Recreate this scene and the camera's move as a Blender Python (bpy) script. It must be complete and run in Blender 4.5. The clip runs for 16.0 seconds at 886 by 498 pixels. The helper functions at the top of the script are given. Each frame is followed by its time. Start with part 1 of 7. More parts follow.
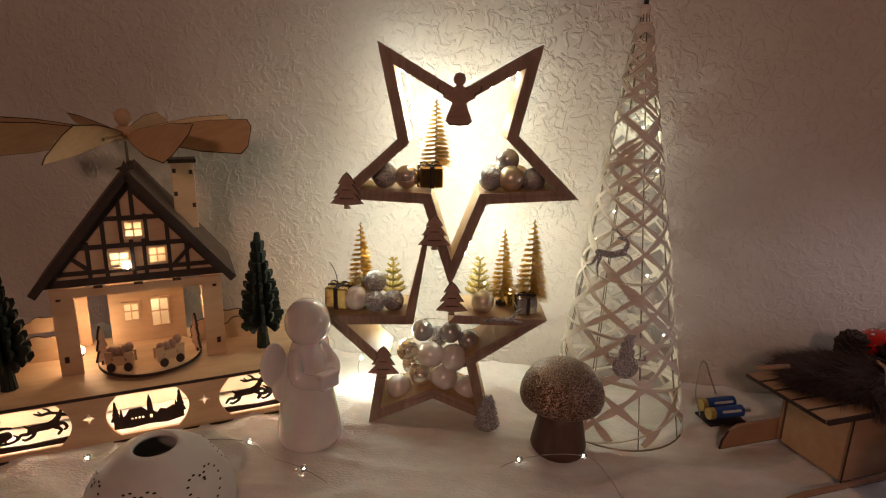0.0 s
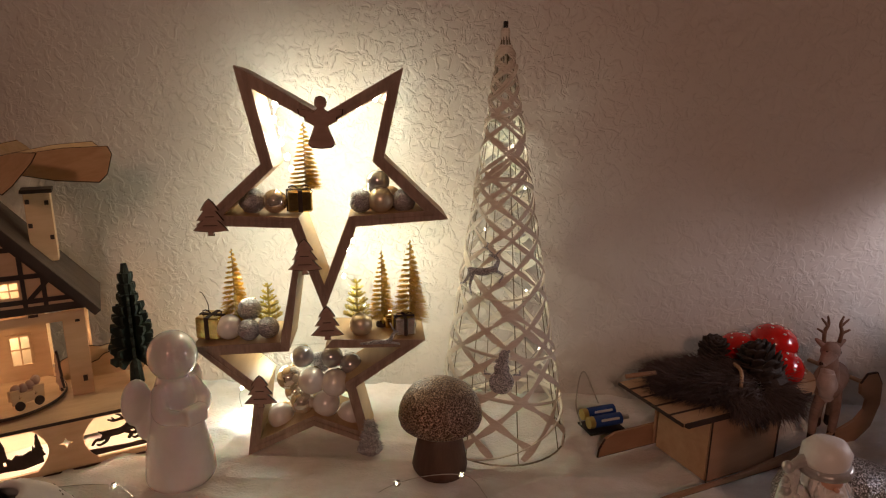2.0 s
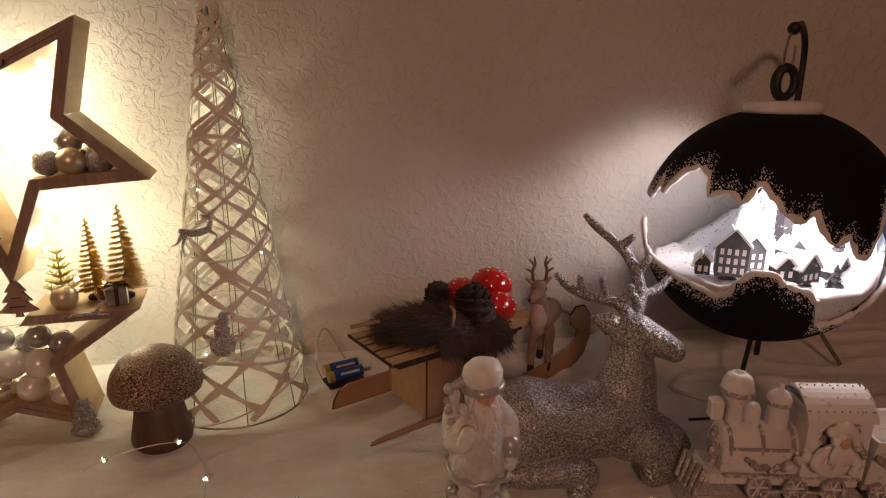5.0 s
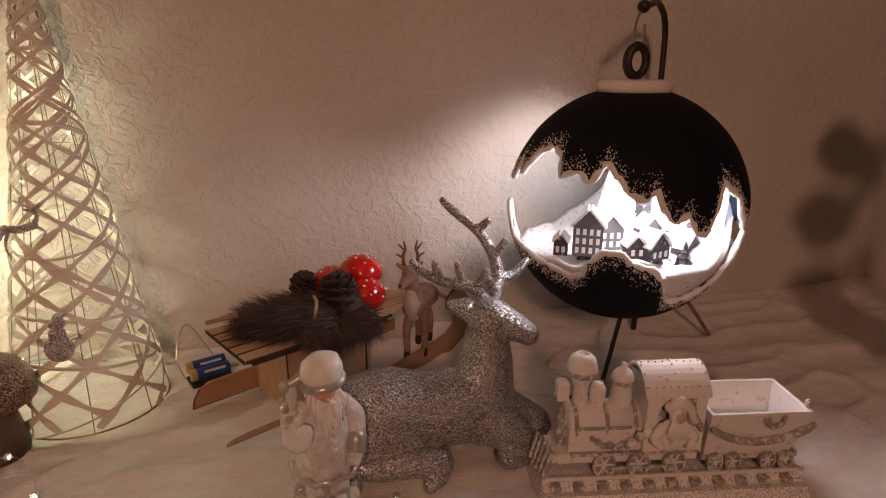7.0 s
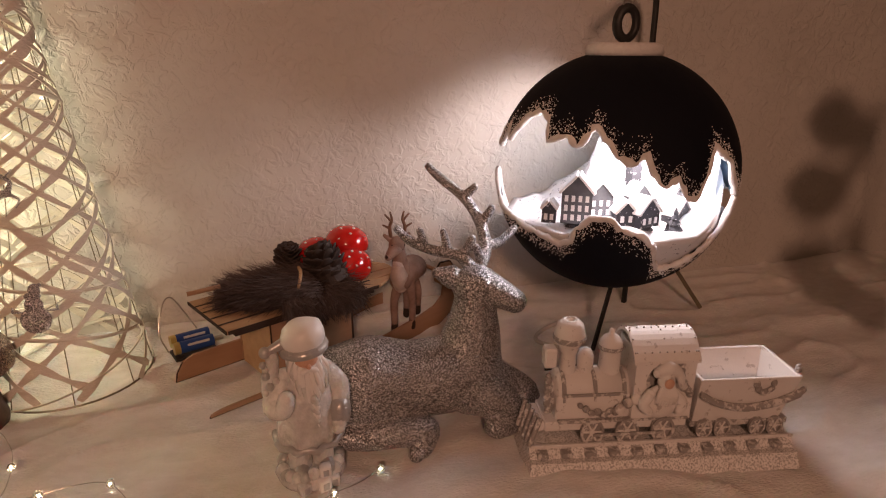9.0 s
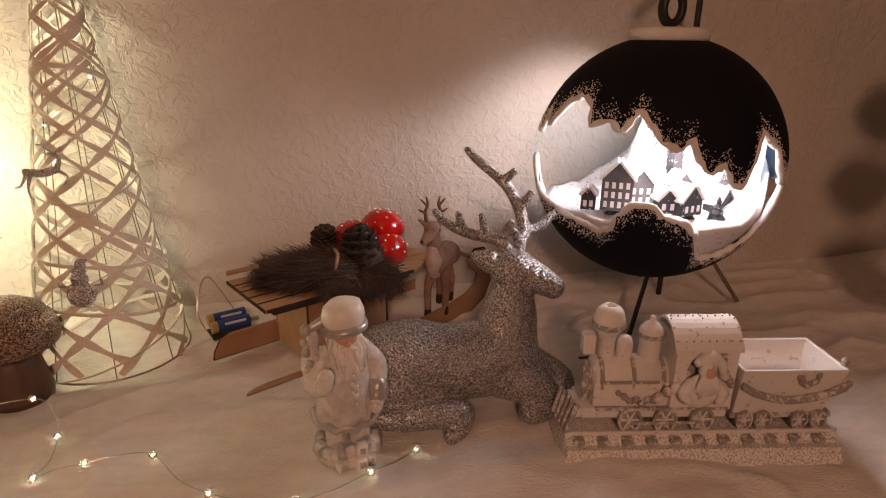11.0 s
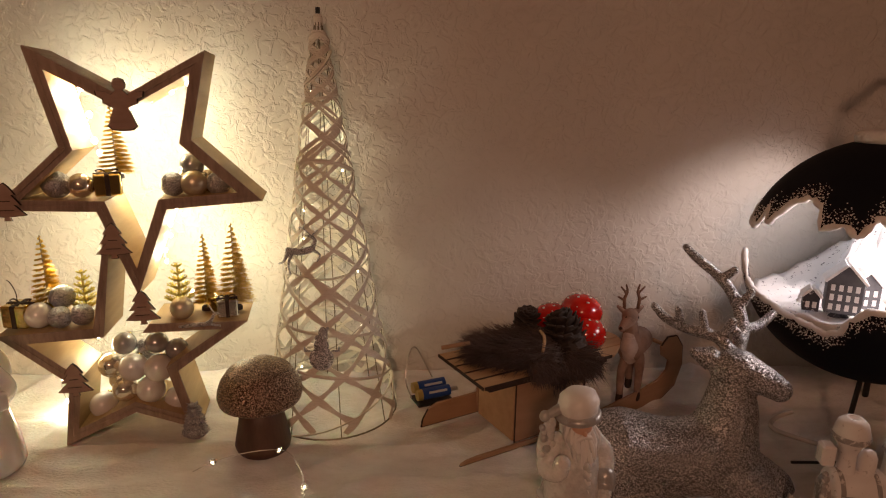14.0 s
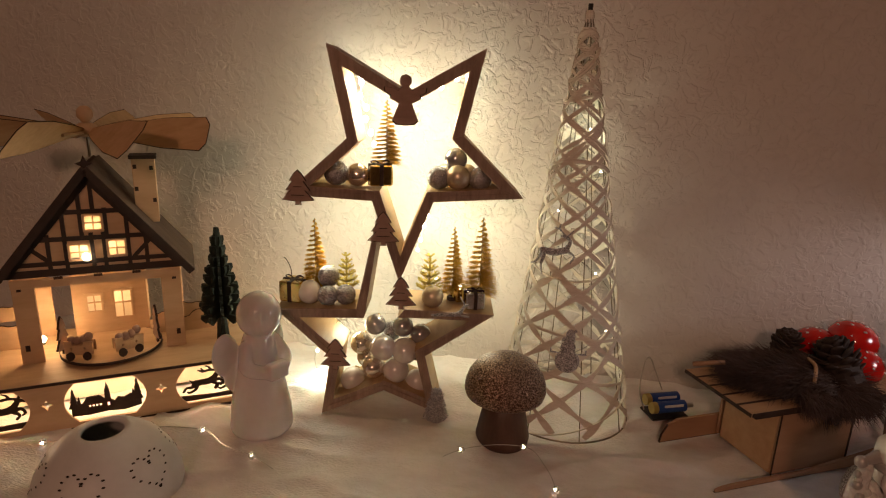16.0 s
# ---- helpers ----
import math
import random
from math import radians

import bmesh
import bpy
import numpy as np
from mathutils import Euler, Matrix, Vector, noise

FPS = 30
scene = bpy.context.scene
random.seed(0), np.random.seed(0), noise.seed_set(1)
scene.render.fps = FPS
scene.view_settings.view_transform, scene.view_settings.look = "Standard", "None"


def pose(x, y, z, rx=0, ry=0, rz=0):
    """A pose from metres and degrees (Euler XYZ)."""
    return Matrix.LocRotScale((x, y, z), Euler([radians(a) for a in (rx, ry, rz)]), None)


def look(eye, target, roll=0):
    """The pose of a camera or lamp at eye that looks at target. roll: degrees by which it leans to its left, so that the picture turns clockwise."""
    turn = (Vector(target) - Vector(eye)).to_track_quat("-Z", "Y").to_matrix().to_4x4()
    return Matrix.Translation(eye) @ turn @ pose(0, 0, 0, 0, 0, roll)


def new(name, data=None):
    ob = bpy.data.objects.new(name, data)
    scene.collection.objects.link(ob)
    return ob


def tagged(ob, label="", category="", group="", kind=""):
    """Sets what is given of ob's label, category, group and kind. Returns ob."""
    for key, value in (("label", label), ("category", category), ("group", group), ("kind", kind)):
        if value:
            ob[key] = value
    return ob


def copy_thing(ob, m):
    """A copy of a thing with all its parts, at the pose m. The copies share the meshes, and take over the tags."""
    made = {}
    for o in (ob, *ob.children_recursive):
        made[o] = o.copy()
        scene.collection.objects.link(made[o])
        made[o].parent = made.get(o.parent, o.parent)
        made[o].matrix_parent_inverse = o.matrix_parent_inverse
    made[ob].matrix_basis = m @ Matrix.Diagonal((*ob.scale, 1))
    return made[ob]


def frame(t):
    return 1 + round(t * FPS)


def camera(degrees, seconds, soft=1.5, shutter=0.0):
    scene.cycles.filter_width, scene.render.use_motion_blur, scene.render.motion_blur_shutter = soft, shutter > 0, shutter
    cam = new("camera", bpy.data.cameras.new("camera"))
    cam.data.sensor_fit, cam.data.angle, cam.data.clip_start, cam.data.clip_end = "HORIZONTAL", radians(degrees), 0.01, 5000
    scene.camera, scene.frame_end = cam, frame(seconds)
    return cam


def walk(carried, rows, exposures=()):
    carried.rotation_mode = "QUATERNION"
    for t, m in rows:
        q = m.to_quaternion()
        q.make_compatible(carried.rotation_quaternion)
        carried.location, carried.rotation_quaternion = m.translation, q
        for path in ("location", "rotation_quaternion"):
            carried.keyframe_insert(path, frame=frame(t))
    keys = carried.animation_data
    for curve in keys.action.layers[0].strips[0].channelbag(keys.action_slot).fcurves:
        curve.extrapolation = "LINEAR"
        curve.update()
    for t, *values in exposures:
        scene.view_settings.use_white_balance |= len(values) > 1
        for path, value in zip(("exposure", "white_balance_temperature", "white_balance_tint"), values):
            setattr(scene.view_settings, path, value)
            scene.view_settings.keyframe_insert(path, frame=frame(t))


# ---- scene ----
cam = camera(73.4, 16.0, soft=1.15)
PATH = [
    (0, (0.214, -0.052, 0.431), (-0.119, 1.848, -0.095), 1.3),
    (0.5, (0.239, -0.044, 0.433), (-0.048, 1.869, -0.075), 0.7),
    (1, (0.261, -0.037, 0.436), (0.029, 1.887, -0.058), 0.8),
    (1.5, (0.279, -0.038, 0.44), (0.089, 1.896, -0.035), 0.6),
    (2, (0.299, -0.037, 0.438), (0.154, 1.901, -0.032), 0.5),
    (2.5, (0.32, -0.036, 0.435), (0.245, 1.907, -0.032), 0.5),
    (3, (0.341, -0.036, 0.431), (0.298, 1.904, -0.054), 0.4),
    (3.5, (0.375, -0.037, 0.422), (0.43, 1.9, -0.074), 0.6),
    (4, (0.422, -0.044, 0.409), (0.562, 1.892, -0.072), 0.6),
    (4.5, (0.442, -0.055, 0.403), (0.69, 1.868, -0.087), 0.6),
    (5, (0.477, -0.056, 0.409), (0.788, 1.849, -0.115), 0.6),
    (5.2, (0.48, -0.057, 0.416), (0.831, 1.836, -0.123), 1.2),
    (7.3, (0.583, -0.05, 0.41), (1.097, 1.785, -0.198), 0.6),
    (7.5, (0.583, -0.047, 0.402), (1.102, 1.781, -0.22), 0.8),
    (8, (0.589, -0.052, 0.396), (1.109, 1.774, -0.232), 0.3),
    (10.3, (0.586, -0.044, 0.378), (1.085, 1.78, -0.273), 0.8),
    (10.5, (0.58, -0.047, 0.379), (1.056, 1.782, -0.276), 0.8),
    (11, (0.572, -0.047, 0.377), (1.014, 1.791, -0.276), 0.8),
    (11.5, (0.556, -0.048, 0.38), (0.94, 1.812, -0.248), 0.5),
    (12, (0.534, -0.048, 0.391), (0.882, 1.827, -0.211), 1.1),
    (12.5, (0.51, -0.056, 0.402), (0.788, 1.846, -0.151), 1.0),
    (13, (0.49, -0.059, 0.408), (0.716, 1.86, -0.11), 1.0),
    (13.5, (0.471, -0.061, 0.415), (0.631, 1.87, -0.081), 0.8),
    (14, (0.447, -0.064, 0.422), (0.524, 1.877, -0.052), 0.6),
    (14.5, (0.415, -0.065, 0.434), (0.42, 1.877, -0.046), 0.4),
    (15, (0.378, -0.058, 0.429), (0.26, 1.876, -0.066), 1.0),
    (15.5, (0.327, -0.053, 0.432), (0.094, 1.86, -0.103), 1.0),
    (16, (0.284, -0.063, 0.435), (-0.054, 1.837, -0.093), 1.9),
]
walk(cam, [(t, look(eye, target, roll)) for t, eye, target, roll in PATH],
     exposures=[(0, -0.14, 5800, 10), (2.5, -0.12, 6100, 10), (4, 0.0, 6400, 10), (5.2, 0.2, 6550, 10), (7.3, 0.63, 6450, 10), (8.2, 0.73, 6450, 10), (10.3, 0.73, 6600, 10), (11.5, 0.58, 6850, 10), (12.5, 0.37, 6950, 10), (14, 0.08, 7000, 10), (16, -0.08, 6600, 10)])

# ---- light ----
world = bpy.data.worlds.new("room_dark")
world.use_nodes = True
world.node_tree.nodes["Background"].inputs[0].default_value = (0.75, 0.55, 0.45, 1)
world.node_tree.nodes["Background"].inputs[1].default_value = 0.02
scene.world = world
scene.view_settings.exposure = 0.0


def lamp(name, where, watts, colour, radius=0.004):
    data = bpy.data.lights.new(name, "POINT")
    data.energy, data.color, data.shadow_soft_size = watts, colour, radius
    ob = new(name, data)
    ob.location = where
    return ob


STAR = pose(-0.001, 0.629, 0, 0, 0, 10)
HOUSE = pose(-0.139, 0.607, 0, 0, 0, 34)
TRAIN = pose(0.802, 0.404, 0, 0, 0, -11) @ Matrix.Diagonal((0.885, 0.86, 1.06, 1))
SLED = pose(0.523, 0.575, 0, 0, 0, 27)
GLOBE = Vector((0.9915, 0.60, 0.246))

WARM_WHITE = (1.0, 0.965, 0.70)
AMBER = (1.0, 0.61, 0.29)
COOL = (1.0, 0.82, 0.78)
# last two entries are added lamps that brighten the wall left of the star
for u, z, w in ((0.047, 0.435, 0.13), (0.052, 0.395, 0.13), (0.185, 0.44, 0.12), (0.172, 0.39, 0.10), (0.112, 0.405, 0.08),
                (0.14, 0.27, 0.12), (0.128, 0.225, 0.12), (0.205, 0.215, 0.08), (0.0, 0.22, 0.09), (0.20, 0.125, 0.06), (0.03, 0.10, 0.08), (0.10, 0.32, 0.10), (0.0, 0.285, 0.13), (-0.012, 0.20, 0.09)):
    lamp("star_led", STAR @ Vector((u, 0.045, z)), w * 0.34, WARM_WHITE)
    lamp("star_back_led", STAR @ Vector((u, 0.070, z)), w * (2.0 if z > 0.35 else 1.3), WARM_WHITE, 0.012)
lamp("star_floor_led", STAR @ Vector((-0.025, 0.085, 0.03)), 0.18, WARM_WHITE)
for x, y, z, w in ((-0.214, 0.115, 0.105, 0.15), (-0.155, 0.100, 0.215, 0.09), (-0.120, 0.100, 0.225, 0.07), (-0.065, 0.145, 0.12, 0.05), (-0.137, 0.168, 0.12, 0.06),
                   (-0.185, 0.050, 0.055, 0.15), (-0.09, 0.050, 0.055, 0.15), (-0.30, 0.050, 0.055, 0.15), (0.02, 0.050, 0.055, 0.15)):
    lamp("house_led", HOUSE @ Vector((x, y, z)), w, AMBER if z > 0.06 else (1.0, 0.75, 0.50))
for x, y, z in ((0.335, 0.70, 0.11), (0.33, 0.715, 0.24), (0.325, 0.735, 0.38)):
    lamp("cone_led", (x, y, z), 0.04, WARM_WHITE)
lamp("globe_bulb", GLOBE + Vector((0.012, -0.055, 0.050)), 2.0, COOL, 0.055)
# unseen room lamp behind the camera, set to suit shadows and wall brightness
room = bpy.data.lights.new("unseen_room_lamp", "AREA")
room.energy, room.color, room.size = 9.4, (1.0, 0.525, 0.34), 0.22
room_ob = new("unseen_room_lamp", room)
room_ob.matrix_world = look((0.25, -1.60, 1.15), (0.40, 0.8, 0.6))


# ---- materials ----
def tree_of(name):
    m = bpy.data.materials.new(name)
    m.use_nodes = True
    return m, m.node_tree, m.node_tree.nodes["Principled BSDF"]


def add(nt, kind, **sets):
    n = nt.nodes.new(kind)
    for k, v in sets.items():
        if k in n.inputs:
            n.inputs[k].default_value = v
    return n


def ramp(nt, fac, stops):
    r = nt.nodes.new("ShaderNodeValToRGB")
    while len(r.color_ramp.elements) < len(stops):
        r.color_ramp.elements.new(0.5)
    for e, (p, c) in zip(r.color_ramp.elements, stops):
        e.position, e.color = p, (*c, 1)
    nt.links.new(fac, r.inputs[0])
    return r.outputs[0]


def mat(name, a, b, scale=60.0, rough=0.6, metal=0.0, bump=0.1, bump_scale=None, stretch=(1, 1, 1), coat=0.0, transmission=0.0, sss=0.0, detail=4.0, dist=0.001):
    """Two tones mixed by noise at two scales, with a fine relief."""
    m, nt, p = tree_of(name)
    tc = nt.nodes.new("ShaderNodeTexCoord")
    mp = nt.nodes.new("ShaderNodeMapping")
    mp.inputs["Scale"].default_value = stretch
    nt.links.new(tc.outputs["Object"], mp.inputs[0])
    n1 = add(nt, "ShaderNodeTexNoise", Scale=scale, Detail=detail, Roughness=0.6)
    n2 = add(nt, "ShaderNodeTexNoise", Scale=scale * 0.17, Detail=2.0)
    nt.links.new(mp.outputs[0], n1.inputs["Vector"])
    nt.links.new(mp.outputs[0], n2.inputs["Vector"])
    mx = nt.nodes.new("ShaderNodeMath")
    mx.operation = "ADD"
    nt.links.new(n1.outputs[0], mx.inputs[0])
    nt.links.new(n2.outputs[0], mx.inputs[1])
    hf = nt.nodes.new("ShaderNodeMath")
    hf.operation = "MULTIPLY"
    hf.inputs[1].default_value = 0.5
    nt.links.new(mx.outputs[0], hf.inputs[0])
    nt.links.new(ramp(nt, hf.outputs[0], ((0.35, a), (0.65, b))), p.inputs["Base Color"])
    p.inputs["Roughness"].default_value, p.inputs["Metallic"].default_value = rough, metal
    p.inputs["Coat Weight"].default_value = coat
    p.inputs["Transmission Weight"].default_value = transmission
    p.inputs["Subsurface Weight"].default_value = sss
    p.inputs["Subsurface Scale"].default_value = 0.01
    if bump:
        n3 = add(nt, "ShaderNodeTexNoise", Scale=bump_scale or scale * 2, Detail=3.0)
        nt.links.new(mp.outputs[0], n3.inputs["Vector"])
        bp = add(nt, "ShaderNodeBump", Strength=bump, Distance=dist)
        nt.links.new(n3.outputs[0], bp.inputs["Height"])
        nt.links.new(bp.outputs[0], p.inputs["Normal"])
    return m


def glitter(name, dark, light, size=900.0, metal=0.8, rough=0.3, spread=1.1, low=0.15):
    """Flakes that each face another way."""
    m, nt, p = tree_of(name)
    tc = nt.nodes.new("ShaderNodeTexCoord")
    v = add(nt, "ShaderNodeTexVoronoi", Scale=size)
    nt.links.new(tc.outputs["Object"], v.inputs["Vector"])
    sub = nt.nodes.new("ShaderNodeVectorMath")
    sub.operation = "SUBTRACT"
    sub.inputs[1].default_value = (0.5, 0.5, 0.5)
    nt.links.new(v.outputs["Color"], sub.inputs[0])
    sc = nt.nodes.new("ShaderNodeVectorMath")
    sc.operation = "SCALE"
    sc.inputs["Scale"].default_value = spread
    nt.links.new(sub.outputs[0], sc.inputs[0])
    geo = nt.nodes.new("ShaderNodeNewGeometry")
    ad = nt.nodes.new("ShaderNodeVectorMath")
    nt.links.new(geo.outputs["Normal"], ad.inputs[0])
    nt.links.new(sc.outputs[0], ad.inputs[1])
    no = nt.nodes.new("ShaderNodeVectorMath")
    no.operation = "NORMALIZE"
    nt.links.new(ad.outputs[0], no.inputs[0])
    nt.links.new(no.outputs[0], p.inputs["Normal"])
    sep = nt.nodes.new("ShaderNodeSeparateColor")
    nt.links.new(v.outputs["Color"], sep.inputs[0])
    # dark flakes among bright ones: part of the sparkle is put into the colour
    nt.links.new(ramp(nt, sep.outputs[0], ((low, dark), (min(0.95, low + 0.7), light))), p.inputs["Base Color"])
    p.inputs["Metallic"].default_value, p.inputs["Roughness"].default_value = metal, rough
    return m


def glow(name, colour, strength):
    m, nt, p = tree_of(name)
    p.inputs["Base Color"].default_value = (0.8, 0.8, 0.8, 1)
    p.inputs["Emission Color"].default_value = (*colour, 1)
    p.inputs["Emission Strength"].default_value = strength
    return m


def glass(name, colour, rough=0.05):
    m, nt, p = tree_of(name)
    p.inputs["Base Color"].default_value = (*colour, 1)
    p.inputs["Transmission Weight"].default_value = 0.9
    p.inputs["Roughness"].default_value = rough
    return m


def wall_paper():
    """Embossed wallpaper: short raised strokes that run every way."""
    m, nt, p = tree_of("embossed_wallpaper")
    tc = nt.nodes.new("ShaderNodeTexCoord")
    warp = add(nt, "ShaderNodeTexNoise", Scale=30.0, Detail=2.0)
    nt.links.new(tc.outputs["Object"], warp.inputs["Vector"])
    mixv = nt.nodes.new("ShaderNodeVectorMath")
    mixv.operation = "MULTIPLY_ADD"
    mixv.inputs[1].default_value = (0.03, 0.03, 0.03)
    nt.links.new(warp.outputs["Color"], mixv.inputs[0])
    nt.links.new(tc.outputs["Object"], mixv.inputs[2])
    n1 = add(nt, "ShaderNodeTexNoise", Scale=84.0, Detail=3.0, Roughness=0.5, Distortion=0.6)
    nt.links.new(mixv.outputs[0], n1.inputs["Vector"])
    stroke = ramp(nt, n1.outputs[0], ((0.46, (0, 0, 0)), (0.58, (0.85, 0.85, 0.85)), (0.68, (1, 1, 1))))
    n5 = add(nt, "ShaderNodeTexNoise", Scale=170.0, Detail=2.0)
    nt.links.new(tc.outputs["Object"], n5.inputs["Vector"])
    both = nt.nodes.new("ShaderNodeMath")
    both.operation = "MULTIPLY_ADD"
    both.inputs[1].default_value = 0.3
    nt.links.new(n5.outputs[0], both.inputs[0])
    nt.links.new(stroke, both.inputs[2])
    ridge = both.outputs[0]
    n2 = add(nt, "ShaderNodeTexNoise", Scale=14.0, Detail=2.0)
    nt.links.new(tc.outputs["Object"], n2.inputs["Vector"])
    b1 = add(nt, "ShaderNodeBump", Strength=0.72, Distance=0.0015)
    nt.links.new(ridge, b1.inputs["Height"])
    b2 = add(nt, "ShaderNodeBump", Strength=0.35, Distance=0.006)
    nt.links.new(n2.outputs[0], b2.inputs["Height"])
    nt.links.new(b1.outputs[0], b2.inputs["Normal"])
    nt.links.new(b2.outputs[0], p.inputs["Normal"])
    n3 = add(nt, "ShaderNodeTexNoise", Scale=4.0, Detail=5.0)
    nt.links.new(tc.outputs["Object"], n3.inputs["Vector"])
    nt.links.new(ramp(nt, n3.outputs[0], ((0.3, (0.60, 0.565, 0.52)), (0.7, (0.68, 0.64, 0.59)))), p.inputs["Base Color"])
    p.inputs["Roughness"].default_value = 0.75
    return m


def worn_paint(name, base, chip, amount, scale=120.0, rough=0.45):
    """Paint with speckles of another colour, where a noise passes a level."""
    m, nt, p = tree_of(name)
    tc = nt.nodes.new("ShaderNodeTexCoord")
    n1 = add(nt, "ShaderNodeTexNoise", Scale=scale, Detail=6.0, Roughness=0.7)
    nt.links.new(tc.outputs["Object"], n1.inputs["Vector"])
    nt.links.new(ramp(nt, n1.outputs[0], ((amount, base), (amount + 0.03, chip))), p.inputs["Base Color"])
    bp = add(nt, "ShaderNodeBump", Strength=0.3, Distance=0.001)
    nt.links.new(n1.outputs[0], bp.inputs["Height"])
    nt.links.new(bp.outputs[0], p.inputs["Normal"])
    p.inputs["Roughness"].default_value = rough
    p.inputs["Specular IOR Level"].default_value = 0.25
    return m


WALL = wall_paper()
PLAIN_WALL = mat("room_paint", (0.55, 0.50, 0.45), (0.62, 0.57, 0.52), 8, 0.8)
COTTON = mat("cotton_snow", (0.70, 0.66, 0.62), (0.84, 0.81, 0.78), 40, 0.95, bump=0.5, bump_scale=220, stretch=(1, 2.2, 1), sss=0.15, dist=0.003)
SIDEBOARD = mat("dark_wood", (0.05, 0.03, 0.02), (0.09, 0.05, 0.03), 20, 0.5)
STAR_WOOD = mat("brown_stained_pine", (0.20, 0.135, 0.10), (0.40, 0.285, 0.215), 55, 0.6, stretch=(3, 1, 0.6), bump=0.35)
STAR_EDGE = mat("natural_pine", (0.36, 0.235, 0.115), (0.52, 0.36, 0.19), 40, 0.55, stretch=(2, 0.25, 2), bump=0.2)
CUT_WOOD = mat("laser_cut_wood", (0.27, 0.165, 0.125), (0.42, 0.275, 0.21), 70, 0.65, stretch=(0.4, 1, 2))
BURNT = mat("burnt_edge", (0.022, 0.012, 0.008), (0.05, 0.026, 0.016), 90, 0.8)
PLY = mat("birch_plywood", (0.50, 0.33, 0.19), (0.64, 0.45, 0.28), 45, 0.6, stretch=(0.5, 2, 2), bump=0.08)
BLADE = mat("thin_veneer", (0.48, 0.30, 0.15), (0.62, 0.42, 0.23), 50, 0.6, stretch=(0.5, 3, 3))
BEAM = mat("dark_brown_beams", (0.018, 0.010, 0.007), (0.04, 0.022, 0.015), 60, 0.7)
ROOF = mat("grey_brown_roof", (0.07, 0.045, 0.03), (0.13, 0.085, 0.06), 60, 0.7, stretch=(1, 4, 1), bump=0.4)
FIR = mat("dark_green_stain", (0.004, 0.009, 0.006), (0.010, 0.020, 0.013), 80, 0.75)
PORCELAIN = mat("white_glazed_porcelain", (0.68, 0.65, 0.64), (0.78, 0.75, 0.74), 45, 0.14, bump=0.12, bump_scale=60, coat=0.9, sss=0.3, dist=0.003)
CERAMIC = mat("matt_white_ceramic", (0.68, 0.68, 0.66), (0.76, 0.76, 0.74), 80, 0.5, bump=0.1)
# near-black that stands in for the shade in openings
HOLE = mat("hole_shade", (0.02, 0.018, 0.016), (0.04, 0.035, 0.03), 80, 0.9)
ROPE = mat("white_paper_twine", (0.70, 0.64, 0.54), (0.84, 0.79, 0.70), 120, 0.85, stretch=(1, 1, 6), bump=0.4)
WIRE = mat("dull_wire", (0.20, 0.17, 0.12), (0.32, 0.27, 0.20), 120, 0.4, metal=0.7)
SILVER_WIRE = mat("silver_wire", (0.45, 0.42, 0.38), (0.6, 0.57, 0.52), 120, 0.3, metal=0.9)
BROWN_GLITTER = glitter("bronze_glitter", (0.070, 0.038, 0.027), (0.52, 0.36, 0.26), 1100, 0.55, 0.30, 0.85, 0.35)
SILVER_GLITTER = glitter("silver_glitter", (0.125, 0.122, 0.122), (0.88, 0.88, 0.90), 1250, 0.45, 0.30, 0.85, 0.42)
GREY_GLITTER = glitter("grey_glitter", (0.20, 0.20, 0.21), (0.62, 0.61, 0.63), 1300, 0.45, 0.35, 1.0)
MUSH_STEM = mat("brown_stem", (0.055, 0.026, 0.016), (0.11, 0.055, 0.034), 40, 0.5, stretch=(2, 2, 0.4), bump=0.3)
GOLD_BRUSH = mat("gold_bristles", (0.50, 0.29, 0.02), (0.74, 0.49, 0.07), 200, 0.45, metal=0.15)
GOLD_LEAF = mat("gold_green_needles", (0.40, 0.32, 0.05), (0.62, 0.50, 0.10), 200, 0.5, metal=0.1)
GOLD_FOIL = mat("gold_foil", (0.62, 0.44, 0.15), (0.82, 0.62, 0.26), 60, 0.22, metal=1.0, bump=0.5, bump_scale=160)
SILVER_FOIL = mat("silver_foil", (0.55, 0.52, 0.48), (0.75, 0.72, 0.68), 60, 0.25, metal=1.0, bump=0.4, bump_scale=200)
PEARL = mat("pearl_satin", (0.74, 0.71, 0.68), (0.82, 0.79, 0.76), 60, 0.25, metal=0.15, bump=0.02, coat=0.3)
CHROME = mat("shiny_champagne", (0.76, 0.70, 0.60), (0.84, 0.78, 0.68), 40, 0.12, metal=0.75, bump=0)
SATIN_GOLD = mat("satin_gold", (0.58, 0.50, 0.36), (0.68, 0.59, 0.43), 60, 0.35, metal=0.55, bump=0.02)
GREY_BALL = mat("smoky_silver", (0.42, 0.42, 0.43), (0.56, 0.56, 0.57), 60, 0.2, metal=0.6, bump=0.02)
BATTERY = mat("blue_battery", (0.012, 0.05, 0.22), (0.02, 0.08, 0.32), 60, 0.35, bump=0)
BATTERY_END = mat("gold_battery_end", (0.60, 0.48, 0.16), (0.7, 0.56, 0.2), 60, 0.35, metal=0.7, bump=0)
LABEL_WHITE = mat("white_print", (0.6, 0.6, 0.62), (0.7, 0.7, 0.72), 60, 0.5, bump=0)
BLACK = mat("black_plastic", (0.01, 0.01, 0.011), (0.02, 0.02, 0.022), 60, 0.4)
SLED_WOOD = mat("pale_plywood", (0.42, 0.26, 0.14), (0.56, 0.37, 0.21), 40, 0.6, stretch=(0.4, 2, 2), bump=0.1)
